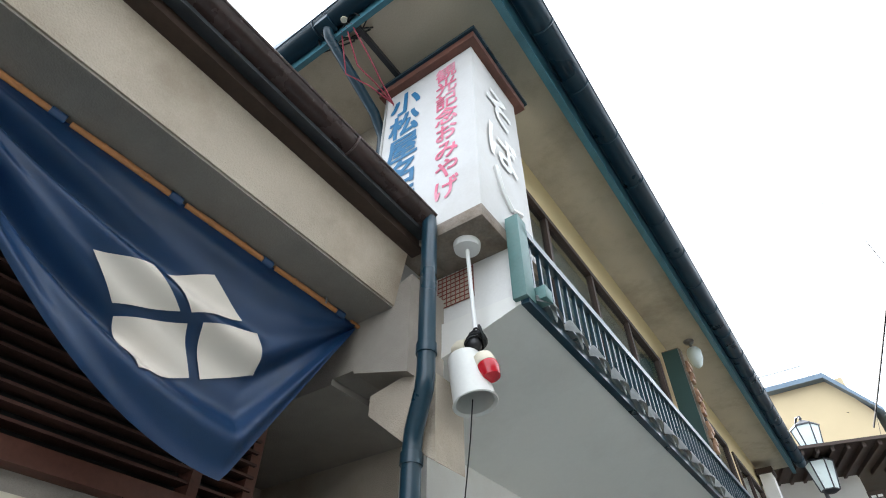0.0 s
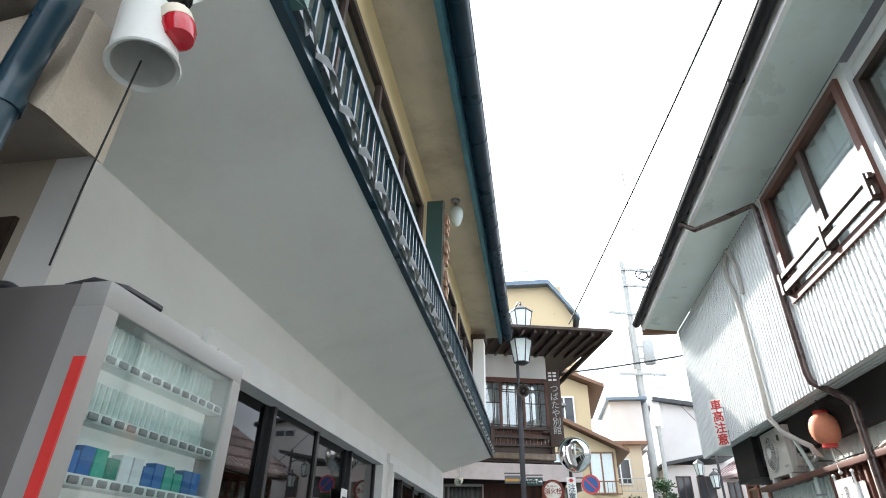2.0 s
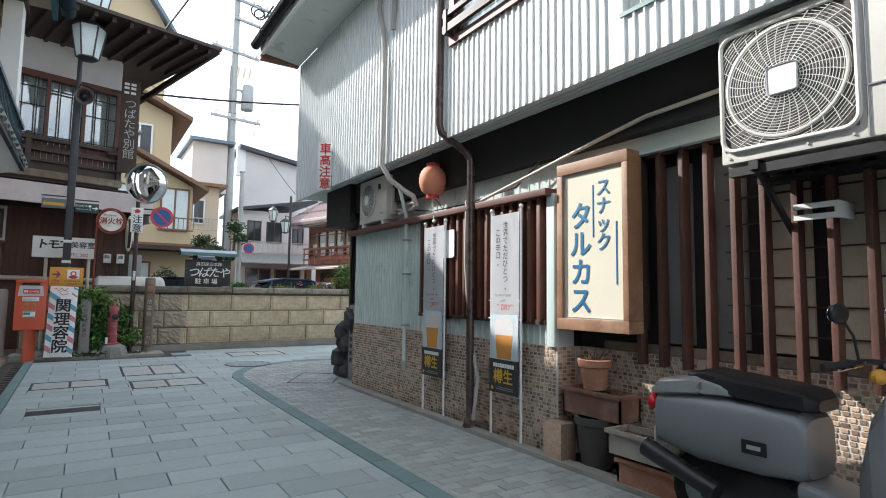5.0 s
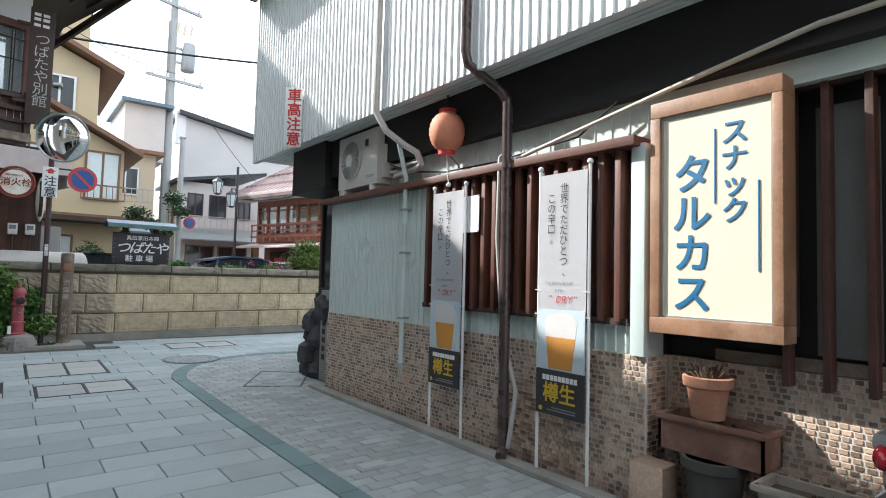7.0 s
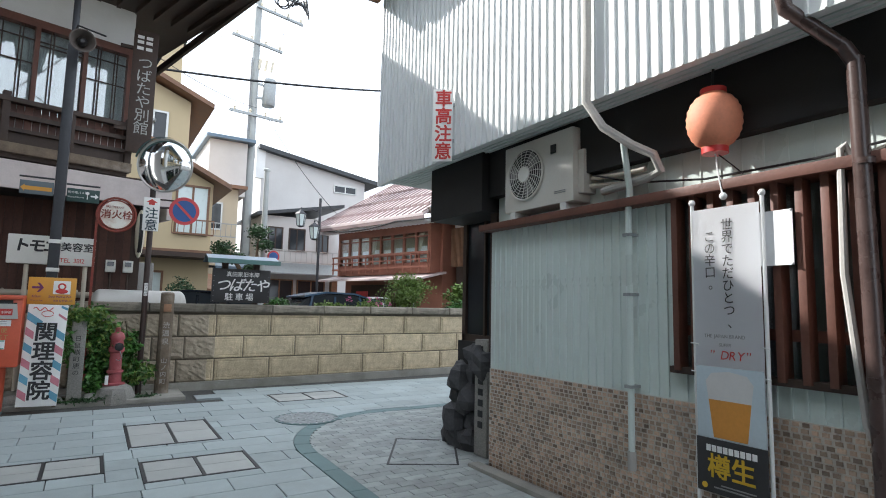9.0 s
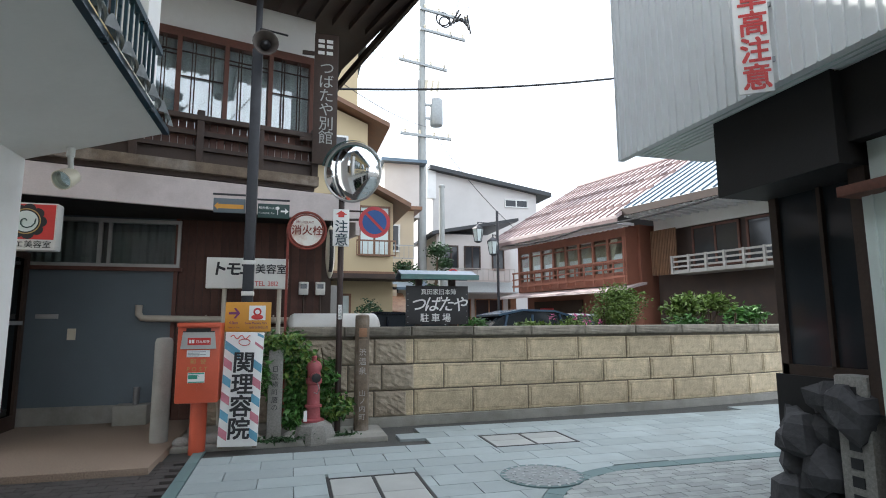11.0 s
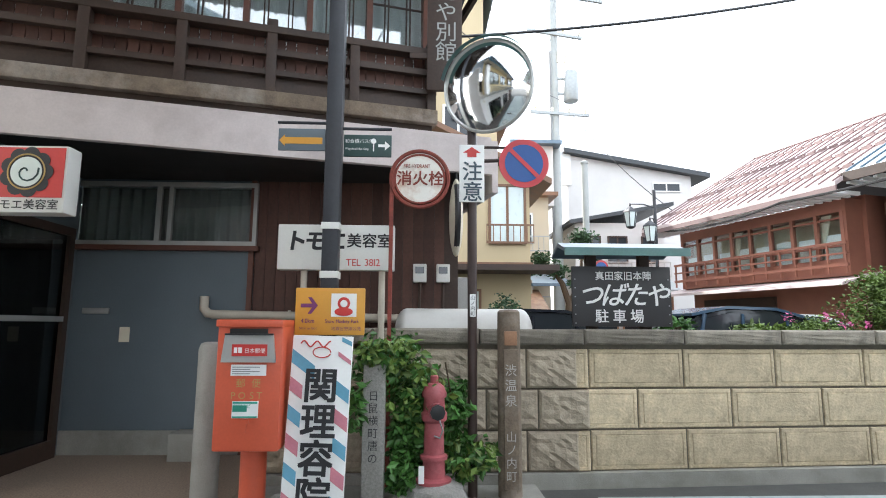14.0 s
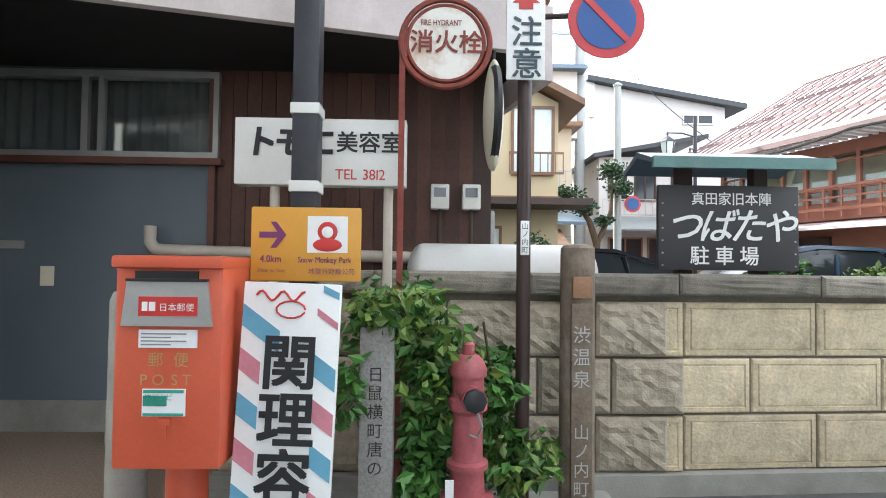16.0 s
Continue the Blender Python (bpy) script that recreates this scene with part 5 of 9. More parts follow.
for z, w, tx in ((2.9, (-0.76, -0.4), 0), (2.86, (-0.27, 0.1), 1)):
    part("sign_bar", B().cyl((w[0], 14.0, z + 0.02), (w[1], 14.0, z + 0.02), 0.012, seg=8), "pole_d", t)
    pl = part("direction_plate", B().box(w[0] + 0.01, 13.985, z - 0.2, w[1], 14.005, z - 0.03, 0.004), "sgreen" if tx else "blue_wall", t, "dark green bus stop plate" if tx else "dark plate with an orange arrow")
    if tx:
        words("和合橋バス停", "lettering", pl, "white_t", (w[0] + 0.02, 13.985, z - 0.095), EX, EZ, 0.036)
        words("Wagobashi Bus Stop", "small_lettering", pl, "white_t", (w[0] + 0.02, 13.985, z - 0.15), EX, EZ, 0.026, squeeze=0.8)
        part("arrow", B().box(0.0, 13.98, z - 0.125, 0.05, 13.985, z - 0.105).prism([(0.05, 13.98, z - 0.15), (0.09, 13.98, z - 0.115), (0.05, 13.98, z - 0.08)], (0, 0.004, 0)), "white_t", pl)
        part("pictogram", B().cyl((-0.035, 13.98, z - 0.08), (-0.035, 13.985, z - 0.08), 0.02, seg=16).box(-0.039, 13.98, z - 0.16, -0.031, 13.985, z - 0.08), "white_t", pl)
    else:
        part("arrow", B().box(w[0] + 0.05, 13.98, z - 0.15, w[1] - 0.02, 13.985, z - 0.1).prism([(w[0] + 0.06, 13.98, z - 0.17), (w[0] + 0.02, 13.98, z - 0.125), (w[0] + 0.06, 13.98, z - 0.08)], (0, 0.004, 0)), "orange", pl)
for z in (1.74, 2.1):
    part("band", B().box(-0.402, 13.952, z, -0.268, 14.088, z + 0.05, 0.004), "alu_w", t, "white steel clamp band")
mk = part("park_plate", B().box(-0.56, 13.93, 1.33, -0.065, 13.95, 1.665, 0.01), "orange", t, "amber wood-grained signpost plate")
part("arrow", B().box(-0.52, 13.926, 1.525, -0.43, 13.93, 1.552).prism([(-0.445, 13.926, 1.48), (-0.40, 13.926, 1.538), (-0.445, 13.926, 1.597), (-0.47, 13.926, 1.597), (-0.43, 13.926, 1.538), (-0.47, 13.926, 1.48)], (0, 0.004, 0)), "purple", mk)
words("4.0km", "lettering", mk, "purple", (-0.515, 13.93, 1.415), EX, EZ, 0.045, squeeze=0.85, bold=0.02)
words("50min on foot", "lettering", mk, "purple", (-0.525, 13.93, 1.37), EX, EZ, 0.026, squeeze=0.8)
words("Snow Monkey Park", "lettering", mk, "purple", (-0.345, 13.93, 1.415), EX, EZ, 0.037, squeeze=0.8, bold=0.02)
words("地獄谷野猿公苑", "lettering", mk, "purple", (-0.30, 13.93, 1.365), EX, EZ, 0.03)
pc = part("picture_field", B().box(-0.305, 13.927, 1.46, -0.125, 13.93, 1.625), "white_t", mk)
part("picture", B().ball((-0.215, 13.925, 1.555), 0.045, 12, 8, (1, 0.05, 1)).ball((-0.215, 13.925, 1.495), 0.06, 12, 8, (1.1, 0.05, 0.5)), "red", pc)
part("picture_face", B().ball((-0.215, 13.922, 1.553), 0.026, 12, 8, (1, 0.05, 1)), "white_t", pc)
part("grip", B().box(-0.40, 13.95, 1.4, -0.27, 13.97, 1.66), "galv", t)

# salon name board
t = thing("salon_signboard", (-0.38, 14.6, 1.86), "white salon signboard with black lettering on two posts", "signboard")
bd = part("board", B().box(-0.875, 14.59, 1.86, 0.105, 14.70, 2.245, 0.008), "alu_w", t)
words("トモエ", "lettering", bd, "black_t", (-0.83, 14.59, 2.03), EX, EZ, 0.19, bold=0.06, slant=0.12, pitch=0.86)
words("美容室", "lettering", bd, "black_t", (-0.30, 14.59, 2.06), EX, EZ, 0.128, bold=0.03)
words("TEL 3812", "phone_lettering", bd, "red", (-0.30, 14.59, 1.895), EX, EZ, 0.085, squeeze=0.95)
for x in (-0.66, 0.0):
    part("post", B().cyl((x, 14.66, 0.2), (x, 14.66, 1.86), 0.028), "pvc", t)

# letter box
t = thing("letter_box", (-0.76, 13.8, 0.09), "vermilion enamelled postal letter box on a round red post", "letter box")
b = B()
b.box(-0.985, 13.63, 0.60, -0.565, 14.02, 1.42, 0.018)
bx = part("body", b, "post_red", t)
part("hood", B().box(-0.99, 13.60, 1.385, -0.56, 14.03, 1.435, 0.014), "post_red", bx)
part("foot", B().cyl((-0.77, 13.83, 0.02), (-0.77, 13.83, 0.61), 0.085, seg=24), "post_red", t, "round vermilion pedestal")
part("slot_plate", B().prism([(-0.95, 13.628, 1.16), (-0.60, 13.628, 1.16), (-0.62, 13.628, 1.335), (-0.93, 13.628, 1.335)], (0, -0.018, 0)), "alu", bx, "grey sloping slot plate")
part("slot", B().box(-0.90, 13.612, 1.345, -0.66, 13.63, 1.375), "black", bx)
part("slot_flap", B().box(-0.93, 13.60, 1.333, -0.62, 13.625, 1.345), "black_p", bx)
lp = part("label_red", B().box(-0.88, 13.604, 1.20, -0.655, 13.609, 1.275), "red", bx)
words("日本郵便", "lettering", lp, "white_t", (-0.80, 13.604, 1.222), EX, EZ, 0.034)
part("mark", B().box(-0.865, 13.60, 1.22, -0.845, 13.604, 1.255).box(-0.838, 13.60, 1.22, -0.815, 13.604, 1.255), "white_t", lp)
part("notice", B().box(-0.885, 13.622, 1.075, -0.66, 13.629, 1.145), "paper", bx, "white printed notice")
b = B()
for k in range(4):
    b.box(-0.875, 13.619, 1.085 + 0.014 * k, -0.70 if k % 2 else -0.76, 13.622, 1.090 + 0.014 * k)
part("notice_lines", b, "grey_t", bx)
words("郵便", "lettering", bx, "gold_t", (-0.85, 13.629, 1.005), EX, EZ, 0.062, pitch=1.6)
words("POST", "lettering", bx, "gold_t", (-0.875, 13.629, 0.93), EX, EZ, 0.06, pitch=1.5)
lb = part("sticker", B().box(-0.865, 13.622, 0.81, -0.70, 13.629, 0.915), "paper", bx, "green and white sticker")
part("sticker_frame", B().box(-0.86, 13.619, 0.9, -0.705, 13.622, 0.912).box(-0.86, 13.619, 0.812, -0.705, 13.622, 0.822).box(-0.86, 13.619, 0.85, -0.77, 13.622, 0.89), "pack_g", lb)
words("信州ナビ", "lettering", lb, "pack_g", (-0.855, 13.618, 0.875), EX, EZ, 0.028)
part("keyhole", B().box(-0.80, 13.62, 0.775, -0.755, 13.629, 0.80).box(-0.785, 13.622, 0.72, -0.77, 13.629, 0.775), "post_red", bx)

# barber board
t = thing("barber_board", (-0.36, 13.66, 0.12), "white barber board with slanting blue and pink stripes", "signboard")
TB = pose(-0.355, 13.70, 0.13, -4, 1.5, 0)


def tb_box(b, x0, y0, z0, x1, y1, z1, bev=0.0):
    return b.box(x0, y0, z0, x1, y1, z1, bev, TB)


bd = part("board", tb_box(B(), -0.2, -0.03, 0, 0.2, 0.02, 1.2, 0.006), "white_p", t)
def stripe(name, xa, xb, z0, z1, rise, material):
    pts = [TB @ Vector(p) for p in ((xa, -0.031, z0), (xb, -0.031, z0 + rise), (xb, -0.031, z1 + rise), (xa, -0.031, z1))]
    part(name, B().prism(pts, TB.to_3x3() @ Vector((0, -0.002, 0))), material, bd)


for k in range(4):
    for z, mt in ((1.02 - 0.36 * k, "blue_l"), (0.84 - 0.36 * k, "pink_s")):
        if z > 0.1:
            stripe("stripe", -0.197, -0.04 if k == 0 and mt == "blue_l" else -0.112, z, z + 0.09, -0.11 if k == 0 and mt == "blue_l" else -0.06, mt)
        if z > 0.3:
            stripe("stripe", 0.108, 0.197, z - 0.2, z - 0.11, -0.062, mt)
stripe("stripe", 0.11, 0.197, 1.07, 1.1, -0.06, "pink_s")
stripe("stripe", 0.13, 0.197, 1.165, 1.195, -0.03, "blue_l")
b = B()
o = [TB @ Vector((-0.145 + 0.2 * k / 16, -0.034, 1.145 + 0.02 * math.sin(k * 0.9))) for k in range(17)]
b.tube(o, 0.005, 5)
o = [TB @ Vector((0.0 + 0.06 * math.cos(k * 0.5), -0.034, 1.09 + 0.035 * math.sin(k * 0.5))) for k in range(13)]
b.tube(o, 0.004, 5)
part("pointing_mark", b, "red", bd, "red line drawing")
o = TB @ Vector((-0.115, -0.035, 0.985))
words("関理容院", "lettering", bd, "black_t", o, TB.to_3x3() @ Vector((1, 0, 0)), TB.to_3x3() @ Vector((0, 0, 1)), 0.235, vertical=True, pitch=0.98, bold=0.045, squeeze=1.0)
o = TB @ Vector((-0.2, 0.02, 0.0))
part("rear_leg", tb_box(B(), -0.19, 0.02, -0.02, -0.15, 0.06, 1.0).box(0.15, 0.02, -0.02, 0.19, 0.06, 1.0, 0, TB), "wood_old", t)

# granite marker and hydrant
t = thing("granite_marker", (0.005, 14.1, 0.09), "grey granite marker post with carved writing among the leaves", "stone marker")
part("shaft", B().box(-0.075, 14.02, 0.05, 0.085, 14.16, 1.12, 0.012), "granite", t)
words("日鼠横町唐の", "lettering", t, "black_t", (-0.035, 14.02, 0.95), EX, EZ, 0.075, vertical=True, pitch=1.15)
t = thing("fire_hydrant", (0.44, 14.12, 0.09), "faded rose-red cast iron fire hydrant on a stone base", "fire hydrant")
part("stone_base", B().lathe((0.46, 14.12, 0.05), [(0.26, 0), (0.25, 0.1), (0.2, 0.2), (0.12, 0.24)], 9), "granite", t, "rough grey stone base")
part("barrel", B().lathe((0.44, 14.12, 0.28), [(0.13, 0), (0.13, 0.025), (0.085, 0.04), (0.08, 0.16), (0.1, 0.165), (0.1, 0.19), (0.075, 0.2), (0.072, 0.42), (0.095, 0.44), (0.095, 0.49), (0.08, 0.5), (0.075, 0.6)], 20), "hyd_red", t)
part("bonnet", B().lathe((0.44, 14.12, 0.88), [(0.09, 0), (0.092, 0.03), (0.07, 0.08), (0.045, 0.1), (0.03, 0.1), (0.03, 0.15), (0.02, 0.16)], 20), "hyd_red", t)
oo = part("outlet", B().cyl((0.44, 14.12, 0.79), (0.46, 13.99, 0.79), 0.055, 0.06, 18), "hyd_red", t)
part("outlet_cap", B().lathe((0.46, 13.99, 0.79), [(0.055, 0), (0.055, 0.03), (0.03, 0.04)], 8, (0.1, -1, 0)), "black_p", oo, "black outlet cap")
part("chain", B().tube([(0.47, 14.0, 0.75), (0.5, 14.02, 0.66), (0.48, 14.05, 0.6), (0.44, 14.03, 0.62)], 0.006, 6), "galv", t)
part("tag", B().box(0.33, 14.0, 0.3, 0.37, 14.01, 0.42, 0, pose(0, 0, 0, 0, 0, 0)), "paper", t)

# climbing plant
rng = random.Random(4)
t = thing("ivy_bush", (0.25, 14.4, 0.09), "green climbing shrub growing against the stone wall", "shrub")
b = B()
for cx, cy, cz, rx, ry, rz, n in ((0.1, 14.4, 1.2, 0.3, 0.2, 0.22, 240), (0.25, 14.42, 0.95, 0.3, 0.2, 0.3, 300), (0.5, 14.4, 0.62, 0.3, 0.22, 0.4, 360), (0.68, 14.3, 0.42, 0.3, 0.2, 0.22, 260), (0.02, 14.12, 1.12, 0.22, 0.14, 0.2, 200), (0.25, 14.2, 0.75, 0.18, 0.16, 0.5, 300), (0.62, 14.28, 0.8, 0.14, 0.1, 0.15, 70), (-0.12, 13.98, 0.85, 0.08, 0.08, 0.28, 50), (0.2, 14.15, 0.35, 0.16, 0.14, 0.25, 160), (-0.02, 14.35, 0.7, 0.16, 0.15, 0.4, 120), (0.25, 14.3, 0.5, 0.22, 0.15, 0.3, 200), (0.6, 14.5, 0.85, 0.2, 0.15, 0.2, 90)):
    leaves(b, (cx, cy, cz), (rx, ry, rz), n * 7 // 5, 0.078, rng, 0.35, 0.6)
part("leaves", b, "leaf", t, soft=False)
b = B()
for cx, cy, cz, rx, ry, rz, n in ((0.1, 14.1, 1.2, 0.3, 0.15, 0.15, 90), (0.3, 14.15, 0.9, 0.3, 0.15, 0.3, 70), (0.7, 14.2, 0.45, 0.28, 0.16, 0.15, 60)):
    leaves(b, (cx, cy, cz), (rx, ry, rz), n * 2, 0.07, rng, 0.8, 0.6)
part("young_leaves", b, "leaf_y", t, "yellow-green young leaves", soft=False)
b = B()
for k in range(9):
    x = -0.05 + 0.08 * k
    b.tube([(0.25 + 0.1 * math.sin(k), 14.5, 0.1), (x + 0.05, 14.46, 0.5), (x, 14.42, 0.8 + 0.05 * (k % 4)), (x - 0.06, 14.3, 1.0 + 0.06 * (k % 3))], 0.007, 5)
part("stem", b, "twig", t)
b = leaves(B(), (0.1, 13.92, 0.14), (0.55, 0.07, 0.05), 170, 0.05, rng, 0.1)
leaves(b, (0.75, 14.05, 0.13), (0.35, 0.1, 0.04), 90, 0.05, rng, 0.1)
tagged(part("weeds", b, "leaf_d", soft=False), "low green weeds along the kerb by the wall", "weeds", kind="stuff")
for k, (x, y, s) in enumerate(((-0.2, 14.05, 0.09), (0.17, 14.0, 0.07), (0.2, 14.1, 0.1), (-0.62, 14.1, 0.12), (-0.95, 14.05, 0.1))):
    t = thing("loose_stone", (x, y, 0.09), "rough grey stone lying at the foot of the wall", "stone", "loose stones")
    part("stone", B().ball((x, y, 0.09 + s * 0.4), s, 9, 6, (1.1, 0.8, 0.7), None), "granite", t)
t = thing("grey_bollard", (-1.25, 14.15, 0.09), "plain grey concrete post beside the salon entrance", "post")
part("shaft", B().lathe((-1.22, 14.2, 0.02), [(0.095, 0), (0.095, 1.2), (0.08, 1.24), (0.05, 1.25)], 20), "conc", t)

# propane tank, meters and pipe work on the salon
t = thing("white_tank", (0.72, 15.2, 1.1), "long white enamelled tank behind the stone wall", "tank")
b = B()
b.cyl((0.2, 15.2, 1.34), (1.28, 15.2, 1.34), 0.22, seg=24)
b.ball((0.2, 15.2, 1.34), 0.22, 24, 12, (0.5, 1, 1)).ball((1.28, 15.2, 1.34), 0.22, 24, 12, (0.5, 1, 1))
part("shell", b, "tank", t)
part("cradle", B().box(0.35, 15.05, 0.1, 0.45, 15.35, 1.16).box(1.05, 15.05, 0.1, 1.15, 15.35, 1.16), "conc", t)
for x in (0.32, 0.56):
    t = thing("power_meter", (x, 15.66, 1.85), "small white electricity meter box on the boarded wall", "meter", "meters")
    part("case", B().box(x - 0.07, 15.6, 1.84, x + 0.07, 15.72, 2.03, 0.012), "alu_w", t)
    part("window", B().box(x - 0.045, 15.594, 1.93, x + 0.045, 15.6, 2.0), "skyglass", t)
    part("conduit", B().cyl((x, 15.66, 1.2), (x, 15.66, 1.84), 0.015, seg=8), "wood_d", t)
t = thing("drain_pipe", (-1.84, 15.6, 1.5), "beige plastic drain pipe along the salon wall", "pipe")
part("pipe", B().tube([(-1.84, 15.6, 1.68), (-1.84, 15.6, 1.56), (-1.80, 15.6, 1.51), (-1.74, 15.6, 1.5), (0.5, 15.6, 1.46)], 0.045, 12), "pvc", t)
for x in (-1.0, -0.1):
    part("strap", B().cyl((x, 15.6, 1.49), (x + 0.02, 15.6, 1.49), 0.055, seg=12), "pvc", t)
t = thing("oval_sign", (0.62, 15.05, 2.6), "edge-on oval projecting sign under the salon eaves", "sign")
part("case", B().ball((0.66, 15.1, 2.42), 0.3, 24, 16, (0.22, 0.75, 1.25)), "white_old", t)
part("rim", ring(B(), (0.66, 15.1, 2.42), 0.3, 0.03, (1, 0, 0)), "black_p", t)
part("hanger", B().cyl((0.66, 15.1, 2.7), (0.66, 15.1, 2.93), 0.015, seg=8), "black_p", t)

# salon window, door and wall fittings
w = tagged(thing("window_1", (-2.34, 15.7, 2.22), "aluminium sliding window with drawn net curtains in the blue wall", "window"), kind="structure")
for nm, bb in (("frame", B().box(-3.3, 15.66, 2.82, -1.38, 15.76, 2.87).box(-3.3, 15.66, 2.2, -1.38, 15.76, 2.25).box(-3.3, 15.66, 2.25, -3.26, 15.76, 2.82).box(-1.42, 15.66, 2.25, -1.38, 15.76, 2.82)),
               ("sash", B().box(-2.42, 15.67, 2.25, -2.37, 15.71, 2.82).box(-2.30, 15.68, 2.25, -2.26, 15.73, 2.82)), ("sill", B().box(-3.34, 15.62, 2.15, -1.34, 15.7, 2.2))):
    part(nm, bb, "wood_r" if nm == "sill" else "alu", w)
for x0, x1 in ((-3.26, -2.42), (-2.26, -1.42)):
    part("pane", B().box(x0, 15.70, 2.25, x1, 15.706, 2.82), "glass", w)


def curtain(parent, p0, p1, z0, z1, material, folds=14, amp=0.02, name="curtain"):
    p0, p1 = Vector(p0), Vector(p1)
    d = (p1 - p0)
    nn = Vector((-d.y, d.x, 0)).normalized()
    b = B().grid(lambda u, v: p0 + d * u + nn * amp * math.sin(u * folds * 2 * math.pi + 0.6 * math.sin(9 * u)) + Vector((0, 0, z0 + (z1 - z0) * v)), folds * 8, 1)
    return part(name, b, material, parent)


curtain(w, (-3.25, 15.8, 0), (-1.42, 15.8, 0), 2.24, 2.84, "curtain_d", 16)
d = tagged(thing("door_1", (-3.2, 15.0, 0.1), "dark framed glass salon door with a pale curtain behind", "door"), kind="structure")
part("frame", B().box(-3.24, 14.45, 0.1, -3.16, 14.53, 2.35).box(-3.24, 15.52, 0.1, -3.16, 15.6, 2.35).box(-3.24, 14.53, 2.27, -3.16, 15.52, 2.35).box(-3.24, 14.53, 0.1, -3.16, 15.52, 0.3), "wood_d", d)
part("pane", B().box(-3.205, 14.53, 0.3, -3.195, 15.52, 2.27), "glass_d", d)
part("handle", B().tube([(-3.14, 14.6, 1.0), (-3.1, 14.6, 1.05), (-3.1, 14.6, 1.35), (-3.14, 14.6, 1.4)], 0.014, 8), "black_p", d)
part("push_bar", B().box(-3.17, 14.55, 1.42, -3.14, 15.5, 1.47), "alu", d)
curtain(d, (-3.32, 14.6, 0), (-3.32, 15.5, 0), 0.3, 2.25, "curtain", 6, 0.04)
t = thing("mail_slot", (-2.9, 15.69, 1.52), "brass mail slot in the blue wall", "mail slot")
part("plate", B().box(-3.08, 15.68, 1.50, -2.82, 15.705, 1.56, 0.004), "alu", t)
t = thing("wall_plate", (-2.66, 15.69, 1.3), "small yellowed plate on the blue wall", "wall plate")
part("plate", B().box(-2.70, 15.69, 1.22, -2.60, 15.705, 1.37, 0.004), "white_old", t)
t = thing("foot_block", (-1.8, 15.55, 0.1), "grey concrete block with a short pipe by the footing", "block")
part("block", B().box(-2.02, 15.4, 0.08, -1.62, 15.66, 0.38, 0.01), "conc", t)
part("pipe", B().cyl((-1.78, 15.52, 0.38), (-1.78, 15.52, 0.6), 0.04), "grey_s", t)

# rose sign of the salon
t = thing("rose_lightbox", (-2.63, 14.1, 2.22), "red square salon lightbox with a dark rosette", "sign")
cs = part("case", B().box(-2.925, 14.1, 2.22, -2.345, 14.27, 2.74, 0.02), "alu_w", t, "white light box case")
part("red_face", B().box(-2.905, 14.094, 2.335, -2.365, 14.1, 2.72), "red", cs, "red printed face")
b = disc(B(), (-2.635, 14.092, 2.53), 0.165, 0.003)
for k in range(9):
    a = 2 * math.pi * k / 9
    disc(b, (-2.635 + 0.135 * math.cos(a), 14.0925, 2.53 + 0.135 * math.sin(a)), 0.062, 0.003, seg=14)
part("rosette", b, "black_t", cs)
part("rosette_core", disc(B(), (-2.635, 14.088, 2.53), 0.115, 0.003), "panel_g", cs)
o = [Vector((-2.635 + 0.008 * k * math.cos(k * 0.55), 14.084, 2.53 + 0.008 * k * math.sin(k * 0.55))) for k in range(1, 13)]
part("spiral", B().tube(o, 0.007, 5), "sgreen", cs)
part("rosette_ring", ring(B(), (-2.635, 14.087, 2.53), 0.135, 0.006), "gold_t", cs)
words("トモエ美容室", "lettering", cs, "black_t", (-2.9, 14.1, 2.25), EX, EZ, 0.082, bold=0.02, squeeze=1.05)
part("bracket", B().box(-3.2, 14.16, 2.5, -2.92, 14.2, 2.54), "galv", t)

# upper storey of the inn: balcony, latticed windows and eaves
UPD = UP.to_3x3()
b = up_box(B(), -6, 0.75, 3.24, 0.05, 0.9, 4.0)
up_box(b, -6, 0.75, 5.45, 0.05, 0.9, 6.6)
struct("wall_inn", b, "plaster_w", "white plaster and boarded upper wall of the inn")
b = up_box(B(), -6, 0.9, 3.24, 0.05, 1.0, 6.6)
up_box(b, -0.05, 0.9, 3.24, 0.05, 4.0, 6.6)
struct("wall_inn_inner", b, "room", "inner wall of the inn's upper storey")
t = thing("inn_balcony", up_pt(-0.2, 0.3, 3.25), "dark weathered timber balcony of the inn", "balcony")
part("bottom_beam", up_box(B(), -6, 0.12, 3.36, -0.02, 0.28, 3.50, 0.01), "wood_old", t, "split weathered beam")
part("deck", up_box(B(), -6, 0.2, 3.3, -0.06, 0.8, 3.37), "wood_d", t)
part("rail_board", up_box(B(), -6, 0.2, 3.50, -0.05, 0.24, 3.66), "wood_d", t)
part("lower_rail", up_box(B(), -6, 0.14, 3.66, -0.03, 0.22, 3.71), "wood_d", t)
part("middle_rail", up_box(B(), -6, 0.15, 3.86, -0.03, 0.21, 3.92), "wood_d", t)
part("top_rail", up_box(B(), -6, 0.12, 4.06, 0.02, 0.24, 4.13, 0.008), "wood_d", t)
for k in range(8):
    u = -0.08 - 0.76 * k
    h = 4.13 if k % 2 else 4.2
    part("post", up_box(B(), u - 0.045, 0.13, 3.42, u + 0.045, 0.25, h, 0.006), "wood_d", t)
for k in range(60):
    u = -0.1 - 0.095 * k
    part("board", up_box(B(), u - 0.043, 0.25, 3.45, u + 0.043, 0.265, 4.08), "wood_b", t)
